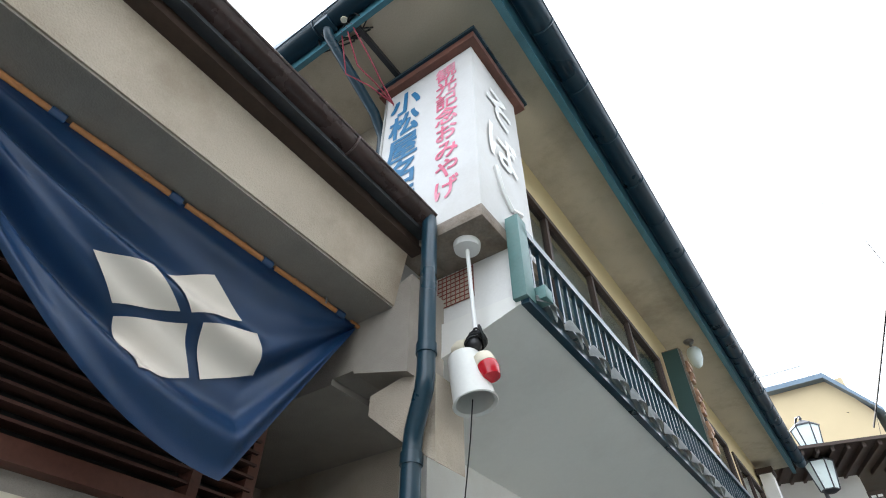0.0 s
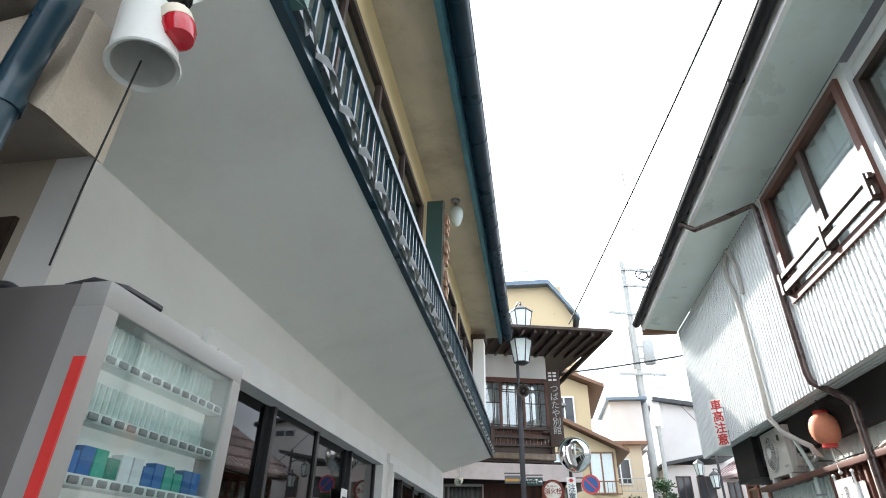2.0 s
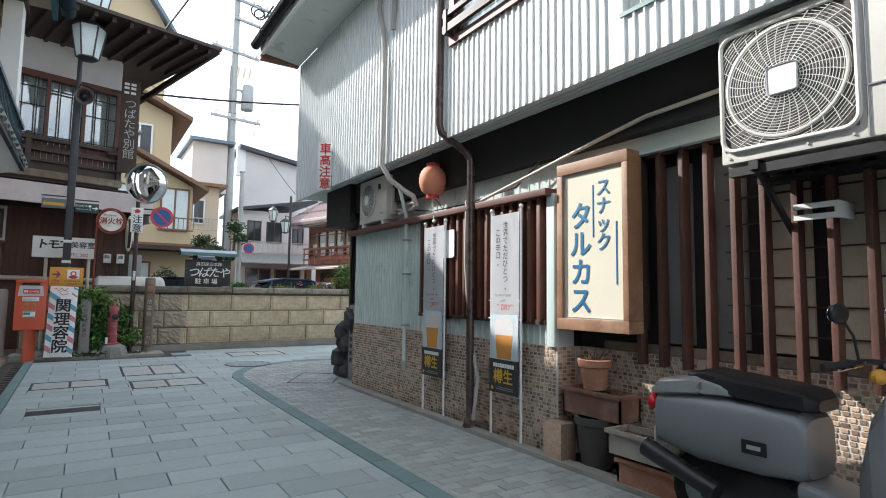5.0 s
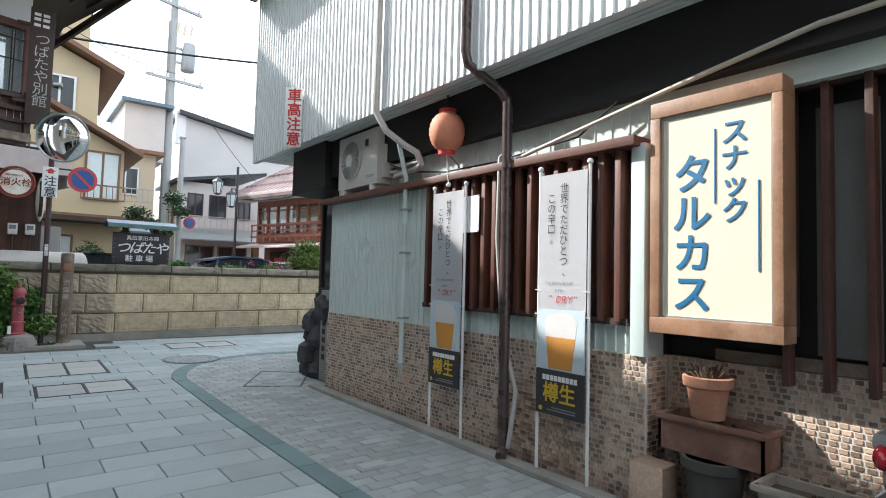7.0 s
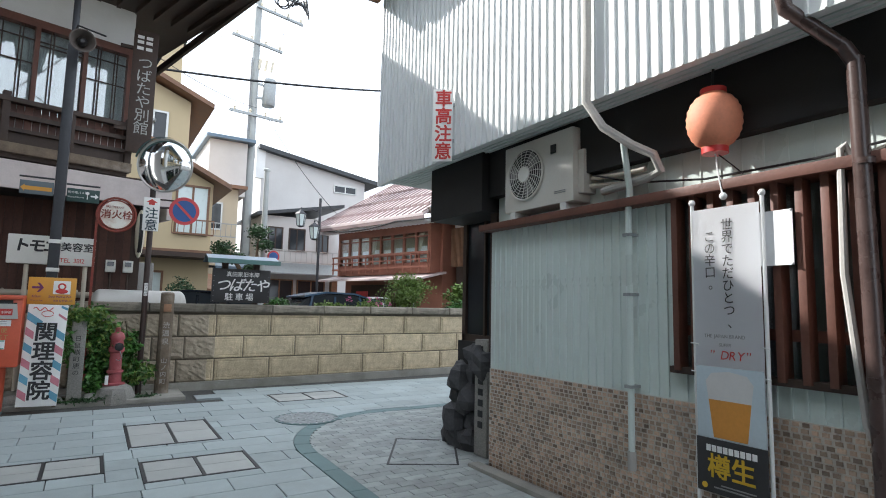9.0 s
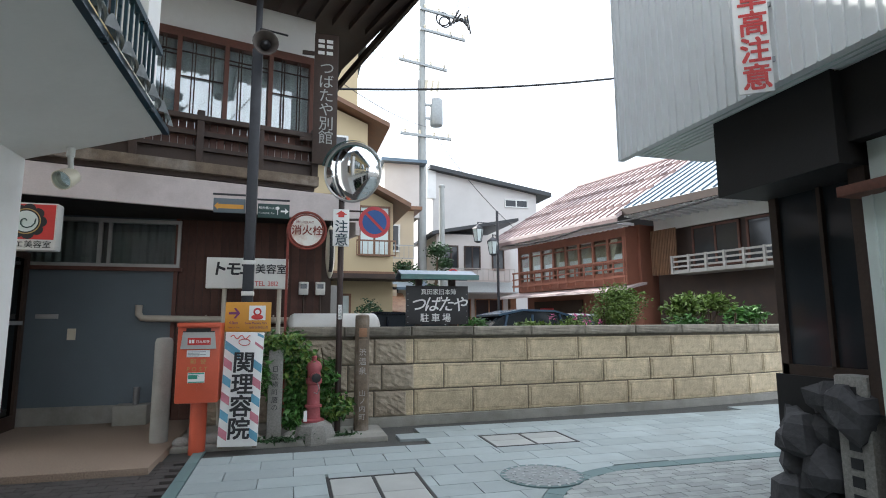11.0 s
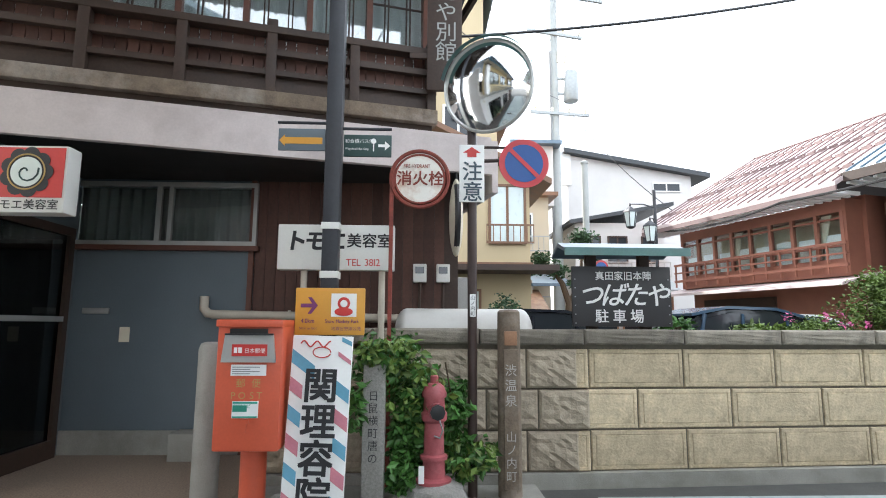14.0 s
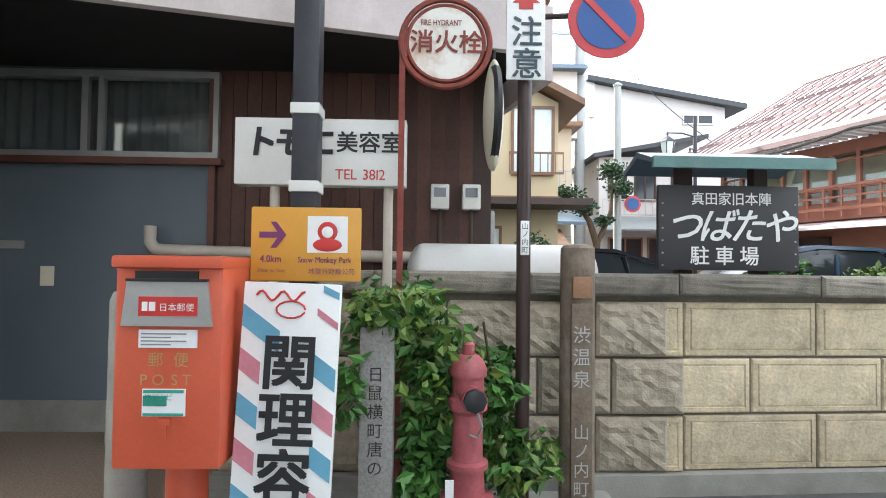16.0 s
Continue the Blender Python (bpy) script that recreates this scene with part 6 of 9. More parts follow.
w = tagged(thing("window_2", up_pt(-1.0, 0.72, 4.1), "timber window of the inn with thin dark lattice bars and white curtains", "window"), kind="structure")
part("head", up_box(B(), -6, 0.62, 5.4, 0.05, 0.76, 5.52), "wood_r", w)
part("sill", up_box(B(), -6, 0.62, 4.02, 0.05, 0.76, 4.1), "wood_r", w)
for k in range(9):
    u = -0.02 - 0.62 * k
    part("mullion", up_box(B(), u - 0.03, 0.62, 4.1, u + 0.03, 0.74, 5.4), "wood_r", w)
    if k < 8:
        part("pane", up_box(B(), u - 0.59, 0.70, 4.1, u - 0.03, 0.705, 5.4), "glass_r", w)
        b = B()
        for q2 in (-0.17, -0.21, -0.41, -0.45):
            up_box(b, u + q2 - 0.007, 0.665, 4.1, u + q2 + 0.007, 0.69, 5.4)
        for zz in (4.22, 4.28, 5.15, 5.21) if k % 2 else (4.22, 4.28, 4.85, 5.21):
            up_box(b, u - 0.59, 0.665, zz - 0.008, u - 0.03, 0.685, zz + 0.008)
        part("lattice", b, "wood_d", w, "thin dark lattice bars")
curtain(w, up_pt(-5.9, 0.8, 0), up_pt(0.0, 0.8, 0), 4.08, 5.42, "curtain", 40, 0.015)
t = thing("inn_nameboard", up_pt(0.05, 0.1, 3.65), "tall dark timber nameboard with pale brushed writing", "signboard")
kb = part("board", B().box(0.37, 15.02, 3.66, 0.71, 15.07, 5.62, 0.006), "wood_d", t)
for x in (0.42, 0.54):
    for z in (5.3, 5.4, 5.48):
        part("writing_bar", B().box(x, 15.014, z, x + 0.09, 15.02, z + 0.05), "plaster_w", kb)
words("つばたや別館", "lettering", kb, "cover", (0.44, 15.02, 5.2), EX, EZ, 0.22, vertical=True, pitch=0.95)
for z in (4.0, 5.3):
    part("hook", B().box(0.2, 15.05, z, 0.37, 15.09, z + 0.05), "wood_d", t)
# eaves of the inn
b = B()
for k in range(26):
    u = 0.85 - 0.28 * k
    b.box(u - 0.03, -1.3, 6.05, u + 0.03, 1.0, 6.14, 0, UP @ pose(0, 0, 0, 4, 0, 0))
struct("trim_rafters", b, "wood_d", "dark exposed rafters under the inn eaves")
b = B().box(-6, -1.4, 6.14, 1.05, 3.0, 6.2, 0, UP @ pose(0, 0, 0, 4, 0, 0))
struct("ceiling_inn_eaves", b, "wood_d", "dark boarding of the inn eaves")
b = B().prism([UP @ Vector(p) for p in ((-6, -1.5, 6.12), (1.12, -1.5, 6.12), (1.12, 1.0, 7.0), (-6, 1.0, 7.0))], UPD @ Vector((0, 0.02, 0.09)))
b.prism([UP @ Vector(p) for p in ((-6, 3.5, 6.12), (1.12, 3.5, 6.12), (1.12, 1.0, 7.0), (-6, 1.0, 7.0))], UPD @ Vector((0, -0.02, 0.09)))
struct("roof_inn", b, "roof_d", "dark metal roof of the inn")
b = B().box(-6, -1.52, 6.08, 1.14, -1.46, 6.2, 0, UP).box(1.06, -1.5, 6.06, 1.12, 3.4, 6.2, 0, UP)
struct("trim_inn_fascia", b, "wood_d", "dark fascia of the inn roof")

# parking sign behind the wall
t = thing("parking_board", (2.18, 15.0, 1.3), "dark grey parking signboard with white writing under metal roof", "signboard")
bd = part("board", B().box(1.72, 14.95, 1.40, 2.64, 14.99, 1.95, 0.005), "sign_blk", t)
words("真田家旧本陣", "lettering", bd, "white_t", (1.93, 14.95, 1.83), EX, EZ, 0.088, bold=0.015)
words("つばたや", "lettering", bd, "white_t", (1.76, 14.95, 1.60), EX, EZ, 0.235, bold=0.02, slant=0.3, pitch=0.88)
words("駐車場", "lettering", bd, "white_t", (1.92, 14.95, 1.445), EX, EZ, 0.13, bold=0.02, pitch=1.25)
for x in (1.92, 2.42):
    part("post", B().box(x - 0.045, 15.0, 0.1, x + 0.045, 15.08, 2.08), "wood_d", t)
part("roof", B().prism([(1.62, 14.78, 2.06), (1.62, 15.06, 2.14), (1.62, 15.3, 2.06), (1.62, 15.3, 2.09), (1.62, 15.06, 2.18), (1.62, 14.78, 2.09)], (1.12, 0, 0)), "roof_bl", t, "small blue metal roof")
part("roof_edge", B().box(1.61, 14.76, 2.03, 2.75, 14.79, 2.10), "green_m", t)
for k in range(12):
    part("bolt", B().cyl((1.745, 14.944, 1.43), (1.745, 14.95, 1.43), 0.006, seg=6) if k == 0 else B().cyl((1.745 + 0.87 * (k % 2), 14.944, 1.43 + 0.08 * (k // 2)), (1.745 + 0.87 * (k % 2), 14.95, 1.43 + 0.08 * (k // 2)), 0.006, seg=6), "galv", bd)

# floodlight at the end of the soffit
t = thing("floodlight", (-1.53, 12.0, 2.6), "white cylindrical floodlight hanging from the soffit end", "floodlight")
part("mount", B().cyl((-1.52, 11.98, 2.77), (-1.52, 11.98, 2.70), 0.03).cyl((-1.52, 11.98, 2.71), (-1.51, 11.98, 2.60), 0.02), "alu_w", t)
FL = Vector((-0.28, -0.8, -0.5)).normalized()
hd = part("head", B().lathe((-1.50, 12.03, 2.57), [(0.035, 0), (0.06, 0.015), (0.072, 0.08), (0.078, 0.135), (0.078, 0.15), (0.07, 0.15), (0.06, 0.11)], 22, FL), "white_old", t)
part("reflector", B().lathe(Vector((-1.50, 12.03, 2.57)) + FL * 0.112, [(0.062, 0), (0.06, 0.004), (0.03, 0.008), (0.012, 0.02)], 18, FL), "chrome", hd, "bright reflector")
part("lens", B().cyl(Vector((-1.50, 12.03, 2.57)) + FL * 0.143, Vector((-1.50, 12.03, 2.57)) + FL * 0.146, 0.07, seg=22), "glass", hd)

# ---- things on the snack bar ----
WEST, YM = (0, -1, 0), (0, -1, 0)


def face_x(b, x, y0, z0, y1, z1, th=0.004):
    return b.box(x - th, y0, z0, x, y1, z1)


# lattice window
w = tagged(thing("window_3", (3.2, 6.6, 1.05), "red-brown timber lattice over a dim window", "window"), kind="structure")
part("top_rail", B().box(3.10, 5.52, 2.10, 3.32, 9.6, 2.16, 0.006), "wood_r", w, "dark red cap rail")
part("bottom_rail", B().box(3.17, 5.6, 1.03, 3.24, 7.66, 1.07), "wood_d", w)
part("inner_rail", B().box(3.24, 5.6, 1.26, 3.26, 7.66, 1.32), "wood_r", w)
for k in range(17):
    y = 5.66 + 0.121 * k
    part("slat", B().box(3.15, y - 0.02, 1.05, 3.24, y + 0.02, 2.10, 0.003), "wood_r", w)
part("glass_pane", B().box(3.30, 5.6, 1.06, 3.306, 7.66, 2.12), "glass", w)
part("inner_curtain", B().box(3.33, 5.6, 1.06, 3.34, 7.66, 2.12), "curtain_d", w)
part("corner_post", B().box(3.17, 5.49, 0.86, 3.24, 5.58, 2.12, 0.004), "panel_g", w)


def banner(y0, y1, label):
    """A beer banner hung on two thin poles against the wall."""
    ym = (y0 + y1) / 2
    t = thing("beer_banner", (3.1, ym, 0.05), label, "banner", "beer banners")
    W = y1 - y0
    cl = part("cloth", B().grid(lambda u, v: Vector((3.10 + 0.0005 * math.sin(u * 6) * (1 - v) + 0.0003 * math.sin(v * 9), y0 + W * u, 0.70 + 1.30 * v)), 10, 16, thick=0.003), "banner", t)
    part("black_panel", B().box(3.088, y0, 0.415, 3.10, y1, 0.705), "sign_blk", t, "black printed foot panel")
    for y in (y0 - 0.01, y1 + 0.01):
        part("pole", B().cyl((3.115, y, 0.02), (3.115, y, 2.04), 0.011, seg=8), "white_p", t)
        part("knob", B().ball((3.115, y, 2.05), 0.02, 8, 6), "white_p", t)
    for z in (1.22, 1.06):
        part("tie", B().cyl((3.10, y0 - 0.03, z), (3.10, y0 + 0.02, z + 0.005), 0.004, seg=5).cyl((3.10, y1 - 0.02, z), (3.10, y1 + 0.03, z + 0.005), 0.004, seg=5), "white_p", t)
    X = 3.0956
    words("世界でただひとつ、", "lettering", cl, "black_t", (X, ym + 0.02, 1.93), YM, EZ, 0.072, vertical=True, pitch=0.95, lift=0.001)
    words("この辛口。", "lettering", cl, "black_t", (X, ym + 0.125, 1.87), YM, EZ, 0.072, vertical=True, pitch=0.95, lift=0.001)
    words("THE JAPAN BRAND", "small_lettering", cl, "grey_t", (X, y1 - 0.06, 1.262), YM, EZ, 0.028, squeeze=0.95, lift=0.001)
    words("SUPER", "small_lettering", cl, "grey_t", (X, ym + 0.05, 1.215), YM, EZ, 0.026, slant=0.2, lift=0.001)
    words("”DRY”", "red_lettering", cl, "red", (X, ym + 0.11, 1.145), YM, EZ, 0.068, slant=0.2, lift=0.001)
    part("print_ground", B().box(X - 0.0004, y0 + 0.004, 0.706, X + 0.001, y1 - 0.004, 1.10), "print_s", cl, "pale blue-grey printed ground")
    part("beer_print", B().prism([(X, ym + 0.095, 0.715), (X, ym - 0.095, 0.715), (X, ym - 0.12, 0.92), (X, ym + 0.12, 0.92)], (-0.0016, 0, 0)), "beer", cl, "printed amber glass of beer")
    part("foam_print", B().prism([(X, ym + 0.12, 0.92), (X, ym - 0.12, 0.92), (X, ym - 0.135, 1.02), (X, ym - 0.10, 1.065), (X, ym, 1.08), (X, ym + 0.10, 1.065), (X, ym + 0.135, 1.02)], (-0.0016, 0, 0)), "foam", cl, "printed pale foam")
    words("樽生", "yellow_lettering", t, "yel_t", (3.088, ym + 0.135, 0.51), YM, EZ, 0.135, bold=0.04)
    b = B()
    for k in range(9):
        b.box(3.083, y0 + 0.05 + 0.032 * k, 0.638, 3.087, y0 + 0.074 + 0.032 * k, 0.672)
    part("name_bars", b, "white_t", t, "white bars in place of a name")
    b = B().box(3.083, y0 + 0.06, 0.445, 3.087, y1 - 0.1, 0.452).box(3.083, y0 + 0.06, 0.462, 3.087, y1 - 0.14, 0.468)
    part("small_print", b, "grey_t", t)
    part("gold_mark", B().cyl((3.083, y1 - 0.045, 0.45), (3.087, y1 - 0.045, 0.45), 0.016, seg=12), "yel_t", t)


banner(5.845, 6.235, "white beer banner with black writing hung before the lattice")
banner(7.045, 7.435, "white beer banner with black writing beside the sheet wall")

# round paper lantern
t = thing("paper_lantern", (3.1, 7.28, 2.32), "round faded orange paper lantern hanging from the beam", "lantern")
prof = []
for k in range(25):
    a = -math.pi / 2 + math.pi * k / 24
    r = 0.148 * math.cos(a) ** 0.8 + (0.005 if k % 2 else 0)
    prof.append((max(r, 0.07), 0.165 * math.sin(a) + 0.165))
part("paper_body", B().lathe((3.1, 7.28, 2.345), prof, 26), "lantern", t)
part("bottom_ring", B().cyl((3.1, 7.28, 2.315), (3.1, 7.28, 2.35), 0.072, seg=20), "red", t)
part("top_ring", B().cyl((3.1, 7.28, 2.67), (3.1, 7.28, 2.70), 0.072, seg=20), "red", t)
part("hook", B().tube([(3.1, 7.28, 2.70), (3.11, 7.29, 2.76), (3.09, 7.27, 2.82)], 0.008, 6), "wire", t)
part("cord", B().tube([(3.1, 7.28, 2.32), (3.1, 7.26, 2.16), (3.1, 7.24, 2.05)], 0.005, 6), "white_p", t)
part("knot", B().ball((3.1, 7.24, 2.06), 0.022, 8, 6), "white_p", t)
part("tail", B().tube([(3.12, 7.3, 2.34), (3.16, 7.22, 2.25), (3.15, 7.15, 2.18)], 0.004, 5), "wire", t)

# down pipe and hoses
t = thing("down_pipe", (3.1, 6.55, 0.03), "dark brown down pipe with brackets on the snack bar", "pipe")
part("upper_run", B().tube([(2.15, 7.5, 5.36), (2.3, 7.4, 5.18), (2.6, 7.0, 5.12), (2.83, 6.77, 5.12), (2.85, 6.77, 5.05), (2.85, 6.77, 2.98), (2.87, 6.76, 2.88), (3.06, 6.6, 2.68), (3.1, 6.57, 2.6)], 0.036, 12), "brown_g", t)
part("lower_run", B().tube([(3.1, 6.57, 2.62), (3.1, 6.55, 0.16), (3.09, 6.54, 0.09), (3.03, 6.5, 0.05)], 0.038, 12), "brown_g", t)
for z in (2.1, 1.1, 0.4):
    part("bracket", B().cyl((3.1, 6.555, z), (3.1, 6.555, z + 0.03), 0.044, seg=14).cyl((3.1, 6.555, z + 0.015), (3.2, 6.555, z + 0.015), 0.008, seg=6), "brown_g", t)
t = thing("cable_hose", (2.85, 8.05, 2.7), "thick pale hose looping down from the eaves to the air conditioner", "hose")
part("hose", B().tube([(2.87, 7.85, 4.4), (2.85, 7.8, 4.75), (2.85, 7.88, 5.02), (2.85, 8.0, 5.14), (2.85, 8.14, 5.06), (2.85, 8.2, 4.8), (2.85, 8.08, 4.5), (2.85, 8.02, 4.0), (2.85, 8.02, 3.2), (2.85, 8.03, 2.8), (2.92, 7.95, 2.62), (3.02, 7.8, 2.48), (3.08, 7.68, 2.4), (3.12, 7.66, 2.3), (3.14, 7.78, 2.27), (3.2, 8.2, 2.26)], 0.03, 10), "conduit", t)
part("conduit", B().tube([(3.0, 7.85, 2.5), (3.12, 7.9, 2.2), (3.14, 7.93, 2.1), (3.14, 7.93, 0.45)], 0.022, 10), "panel_g", t, "pale grey conduit")
part("coupling", B().cyl((3.14, 7.93, 0.38), (3.14, 7.93, 0.5), 0.028, seg=10), "conduit", t)
for z in (1.9, 1.5, 0.9):
    part("clip", B().box(3.11, 7.9, z, 3.2, 7.96, z + 0.02), "galv", t)
t = thing("roof_pipe", (3.2, 6, 2.3), "beige insulated pipe running up under the beam", "pipe")
part("pipe", B().tube([(3.14, 6.55, 2.16), (3.14, 6.35, 2.2), (3.18, 5.9, 2.3), (3.2, 5.3, 2.42), (3.17, 4.6, 2.52), (3.17, 3.6, 2.56), (3.17, 2.5, 2.58)], 0.015, 10), "pvc", t)
part("drop", B().tube([(3.14, 6.62, 2.14), (3.13, 6.64, 2.22), (3.12, 6.66, 2.2), (3.12, 6.67, 1.6), (3.14, 6.62, 0.9), (3.12, 6.45, 0.5), (3.1, 6.5, 0.1)], 0.018, 8), "conduit", t)
t = thing("slack_cable", (3.2, 7.5, 2.3), "thin black cable slung along the wall", "cable")
part("strand", B().tube([(3.2, 8.3, 2.4), (3.18, 7.9, 2.27), (3.18, 7.4, 2.2), (3.2, 6.8, 2.2), (3.2, 6.0, 2.25), (3.2, 5.7, 2.42)], 0.007, 6), "wire", t)

# notice board paper
t = thing("white_notice", (3.12, 7.0, 1.65), "blank white notice sheet pinned to the lattice", "notice")
part("sheet", B().box(3.13, 6.895, 1.655, 3.136, 7.11, 1.945, 0.0), "paper", t)
for y, z in ((6.9, 1.94), (7.1, 1.94), (6.9, 1.66), (7.1, 1.66)):
    part("pin", B().ball((3.128, y, z), 0.007, 6, 4), "galv", t)


def condenser(name, x, y0, y1, z0, z1, depth, fan_y, fan_r, square, label):
    """An outdoor unit facing the lane, with its grille, rings, hub and side panel."""
    t = thing(name, (x, (y0 + y1) / 2, z0), label, "air conditioner")
    part("casing", B().box(x, y0, z0, x + depth, y1, z1, 0.015), "ac", t)
    fz = (z0 + z1) / 2 + 0.01
    # flat dark panel on the casing paints the shaded hollow behind the grille
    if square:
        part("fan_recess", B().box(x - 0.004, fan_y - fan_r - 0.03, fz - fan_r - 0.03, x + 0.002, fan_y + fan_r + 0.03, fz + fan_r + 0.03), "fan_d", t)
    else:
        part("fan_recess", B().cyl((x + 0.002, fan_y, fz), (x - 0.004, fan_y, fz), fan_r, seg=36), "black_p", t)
    gr = part("grille", ring(B(), (x - 0.012, fan_y, fz), fan_r, 0.01, (-1, 0, 0)), "ac", t)
    n = 20 if square else 9
    lim = fan_r + 0.03
    for k in range(3, n):
        part("ring", ring(B(), (x - 0.014 - 0.012 * math.cos(k / n * 1.5), fan_y, fz), fan_r * k / n, 0.0018 if square else 0.0022, (-1, 0, 0), 40), "alu_w", gr)
    if square:
        for k in range(6):
            r = fan_r * (1.05 + 0.055 * k)
            half = math.acos(min(1.0, lim / r)) if r > lim else 0.0
            for q in range(4):
                a0, a1 = q * math.pi / 2 + half, (q + 1) * math.pi / 2 - half
                if a1 - a0 > 0.06:
                    pts = [(x - 0.012, fan_y + r * math.cos(a0 + (a1 - a0) * j / 8), fz + r * math.sin(a0 + (a1 - a0) * j / 8)) for j in range(9)]
                    part("corner_wire", B().tube(pts, 0.0018, 5), "alu_w", gr)
    spokes = 32 if square else 18
    for k in range(spokes):
        a = 2 * math.pi * k / spokes
        pts = []
        for q in (0.2, 0.4, 0.6, 0.8, 1.0, 1.15, 1.3):
            py, pz = fan_r * q * math.cos(a + 0.35 * q), fan_r * q * math.sin(a + 0.35 * q)
            if q > 1.0 and (not square or max(abs(py), abs(pz)) > lim):
                break
            pts.append((x - 0.024 + 0.008 * min(q, 1.0), fan_y + py, fz + pz))
        part("spoke", B().tube(pts, 0.0024, 5), "alu_w", gr)
    if square:
        part("hub", B().box(x - 0.035, fan_y - 0.075, fz - 0.075, x - 0.02, fan_y + 0.075, fz + 0.075, 0.02), "white_p", gr)
        s = fan_r + 0.035
        fr = B()
        rr = 0.07
        pts = []
        for cx, cz, a0 in ((1, 1, 0), (-1, 1, 90), (-1, -1, 180), (1, -1, 270)):
            for q in range(5):
                a = radians(a0 + 22.5 * q)
                pts.append((x - 0.012, fan_y + cx * (s - rr) + rr * math.cos(a), fz + cz * (s - rr) + rr * math.sin(a)))
        pts.append(pts[0])
        part("guard_frame", fr.tube(pts, 0.013, 8), "ac", gr)
    else:
        part("hub", B().cyl((x - 0.03, fan_y, fz), (x - 0.02, fan_y, fz), fan_r * 0.3, seg=24), "alu_w", gr)
        for k in range(3):
            a = 2 * math.pi * k / 3
            part("blade", B().prism([(x - 0.005, fan_y + fan_r * q * math.cos(a + d), fz + fan_r * q * math.sin(a + d)) for q, d in ((0.2, 0), (0.9, -0.2), (0.95, 0.5), (0.25, 0.9))], (-0.004, 0, 0)), "grey_s", t)
    return t


t = condenser("air_conditioner", 3.12, 8.42, 9.24, 2.22, 2.80, 0.3, 8.96, 0.215, False, "ivory air conditioner outdoor unit standing on the wall cap")
part("badge", B().box(3.114, 8.60, 2.63, 3.12, 8.66, 2.70), "black_t", t)
part("vent_bars", B().box(3.115, 8.5, 2.3, 3.12, 8.62, 2.305).box(3.115, 8.5, 2.315, 3.12, 8.62, 2.32), "grey_t", t)
part("valve_cover", B().box(3.17, 8.36, 2.28, 3.36, 8.43, 2.62, 0.015), "ac", t)
for y in (8.5, 9.1):
    part("foot", B().box(3.12, y, 2.16, 3.42, y + 0.06, 2.22), "alu_w", t)
part("pipe", B().tube([(3.25, 8.4, 2.34), (3.24, 8.1, 2.3), (3.22, 7.8, 2.31)], 0.02, 8).tube([(3.25, 8.4, 2.4), (3.24, 8.1, 2.37), (3.22, 7.85, 2.36)], 0.018, 8), "pvc", t)
t = condenser("air_conditioner", 2.98, 2.72, 3.95, 2.02, 2.79, 0.36, 3.60, 0.295, True, "large ivory air conditioner unit hung on a wall bracket")
part("panel_line", B().box(2.972, 2.72, 2.265, 2.98, 3.24, 2.272).box(2.972, 3.235, 2.03, 2.98, 3.242, 2.79), "grey_t", t)
part("sticker", B().box(2.974, 3.0, 2.53, 2.98, 3.1, 2.63), "paper", t, "green and white rating sticker")
part("sticker_print", B().box(2.971, 3.01, 2.585, 2.974, 3.09, 2.62), "pack_g", t)
part("label", B().box(2.974, 3.0, 2.33, 2.98, 3.1, 2.43), "paper", t)
part("slot", B().box(2.97, 2.98, 2.455, 2.98, 3.08, 2.49), "grey_t", t)
part("service_panel", B().box(2.97, 2.74, 2.08, 2.98, 2.9, 2.2, 0.008), "ac", t)
for y in (2.8, 3.0, 3.3, 3.5, 3.9):
    part("screw", B().cyl((2.972, y, 2.05), (2.98, y, 2.05), 0.008, seg=6), "galv", t)
for y in (2.95, 3.75):
    part("bracket", B().box(2.98, y, 1.97, 3.47, y + 0.05, 2.02).tube([(3.02, y + 0.02, 1.97), (3.44, y + 0.02, 1.6)], 0.02, 6), "black_p", t, "black angle bracket")
part("shelf_frame", B().box(3.0, 2.75, 1.95, 3.06, 3.92, 2.0).box(3.3, 2.75, 1.95, 3.46, 3.92, 1.98), "black_p", t)
t = thing("white_bracket", (3.4, 3.3, 1.75), "white slotted steel wall bracket", "bracket")
part("angle", B().box(3.24, 3.5, 1.76, 3.26, 3.7, 1.79).box(3.24, 3.5, 1.70, 3.26, 3.7, 1.73).box(3.24, 3.48, 1.70, 3.47, 3.5, 1.79), "alu_w", t)

# lit sign of the snack bar
t = thing("snack_sign", (3.2, 5.13, 1.02), "cream lightbox sign in a worn orange timber frame with blue lettering", "sign")
part("case", B().box(3.12, 4.80, 1.04, 3.32, 5.46, 2.31), "wood_d", t)
for nm, bb in (("frame_top", (3.06, 4.78, 2.24, 3.22, 5.48, 2.33)), ("frame_bottom", (3.06, 4.78, 1.01, 3.22, 5.48, 1.10)), ("frame_side", (3.06, 4.78, 1.10, 3.22, 4.83, 2.24)), ("frame_side", (3.06, 5.42, 1.10, 3.22, 5.48, 2.24))):
    part(nm, B().box(*bb, 0.006), "wood_sign", t)
pn = part("panel", B().box(3.085, 4.83, 1.10, 3.11, 5.42, 2.24), "cream", t)
part("inner_edge", B().box(3.078, 4.83, 2.225, 3.085, 5.42, 2.24).box(3.078, 4.83, 1.1, 3.085, 5.42, 1.11).box(3.078, 4.83, 1.11, 3.085, 4.84, 2.225).box(3.078, 5.41, 1.11, 3.085, 5.42, 2.225), "alu", pn)
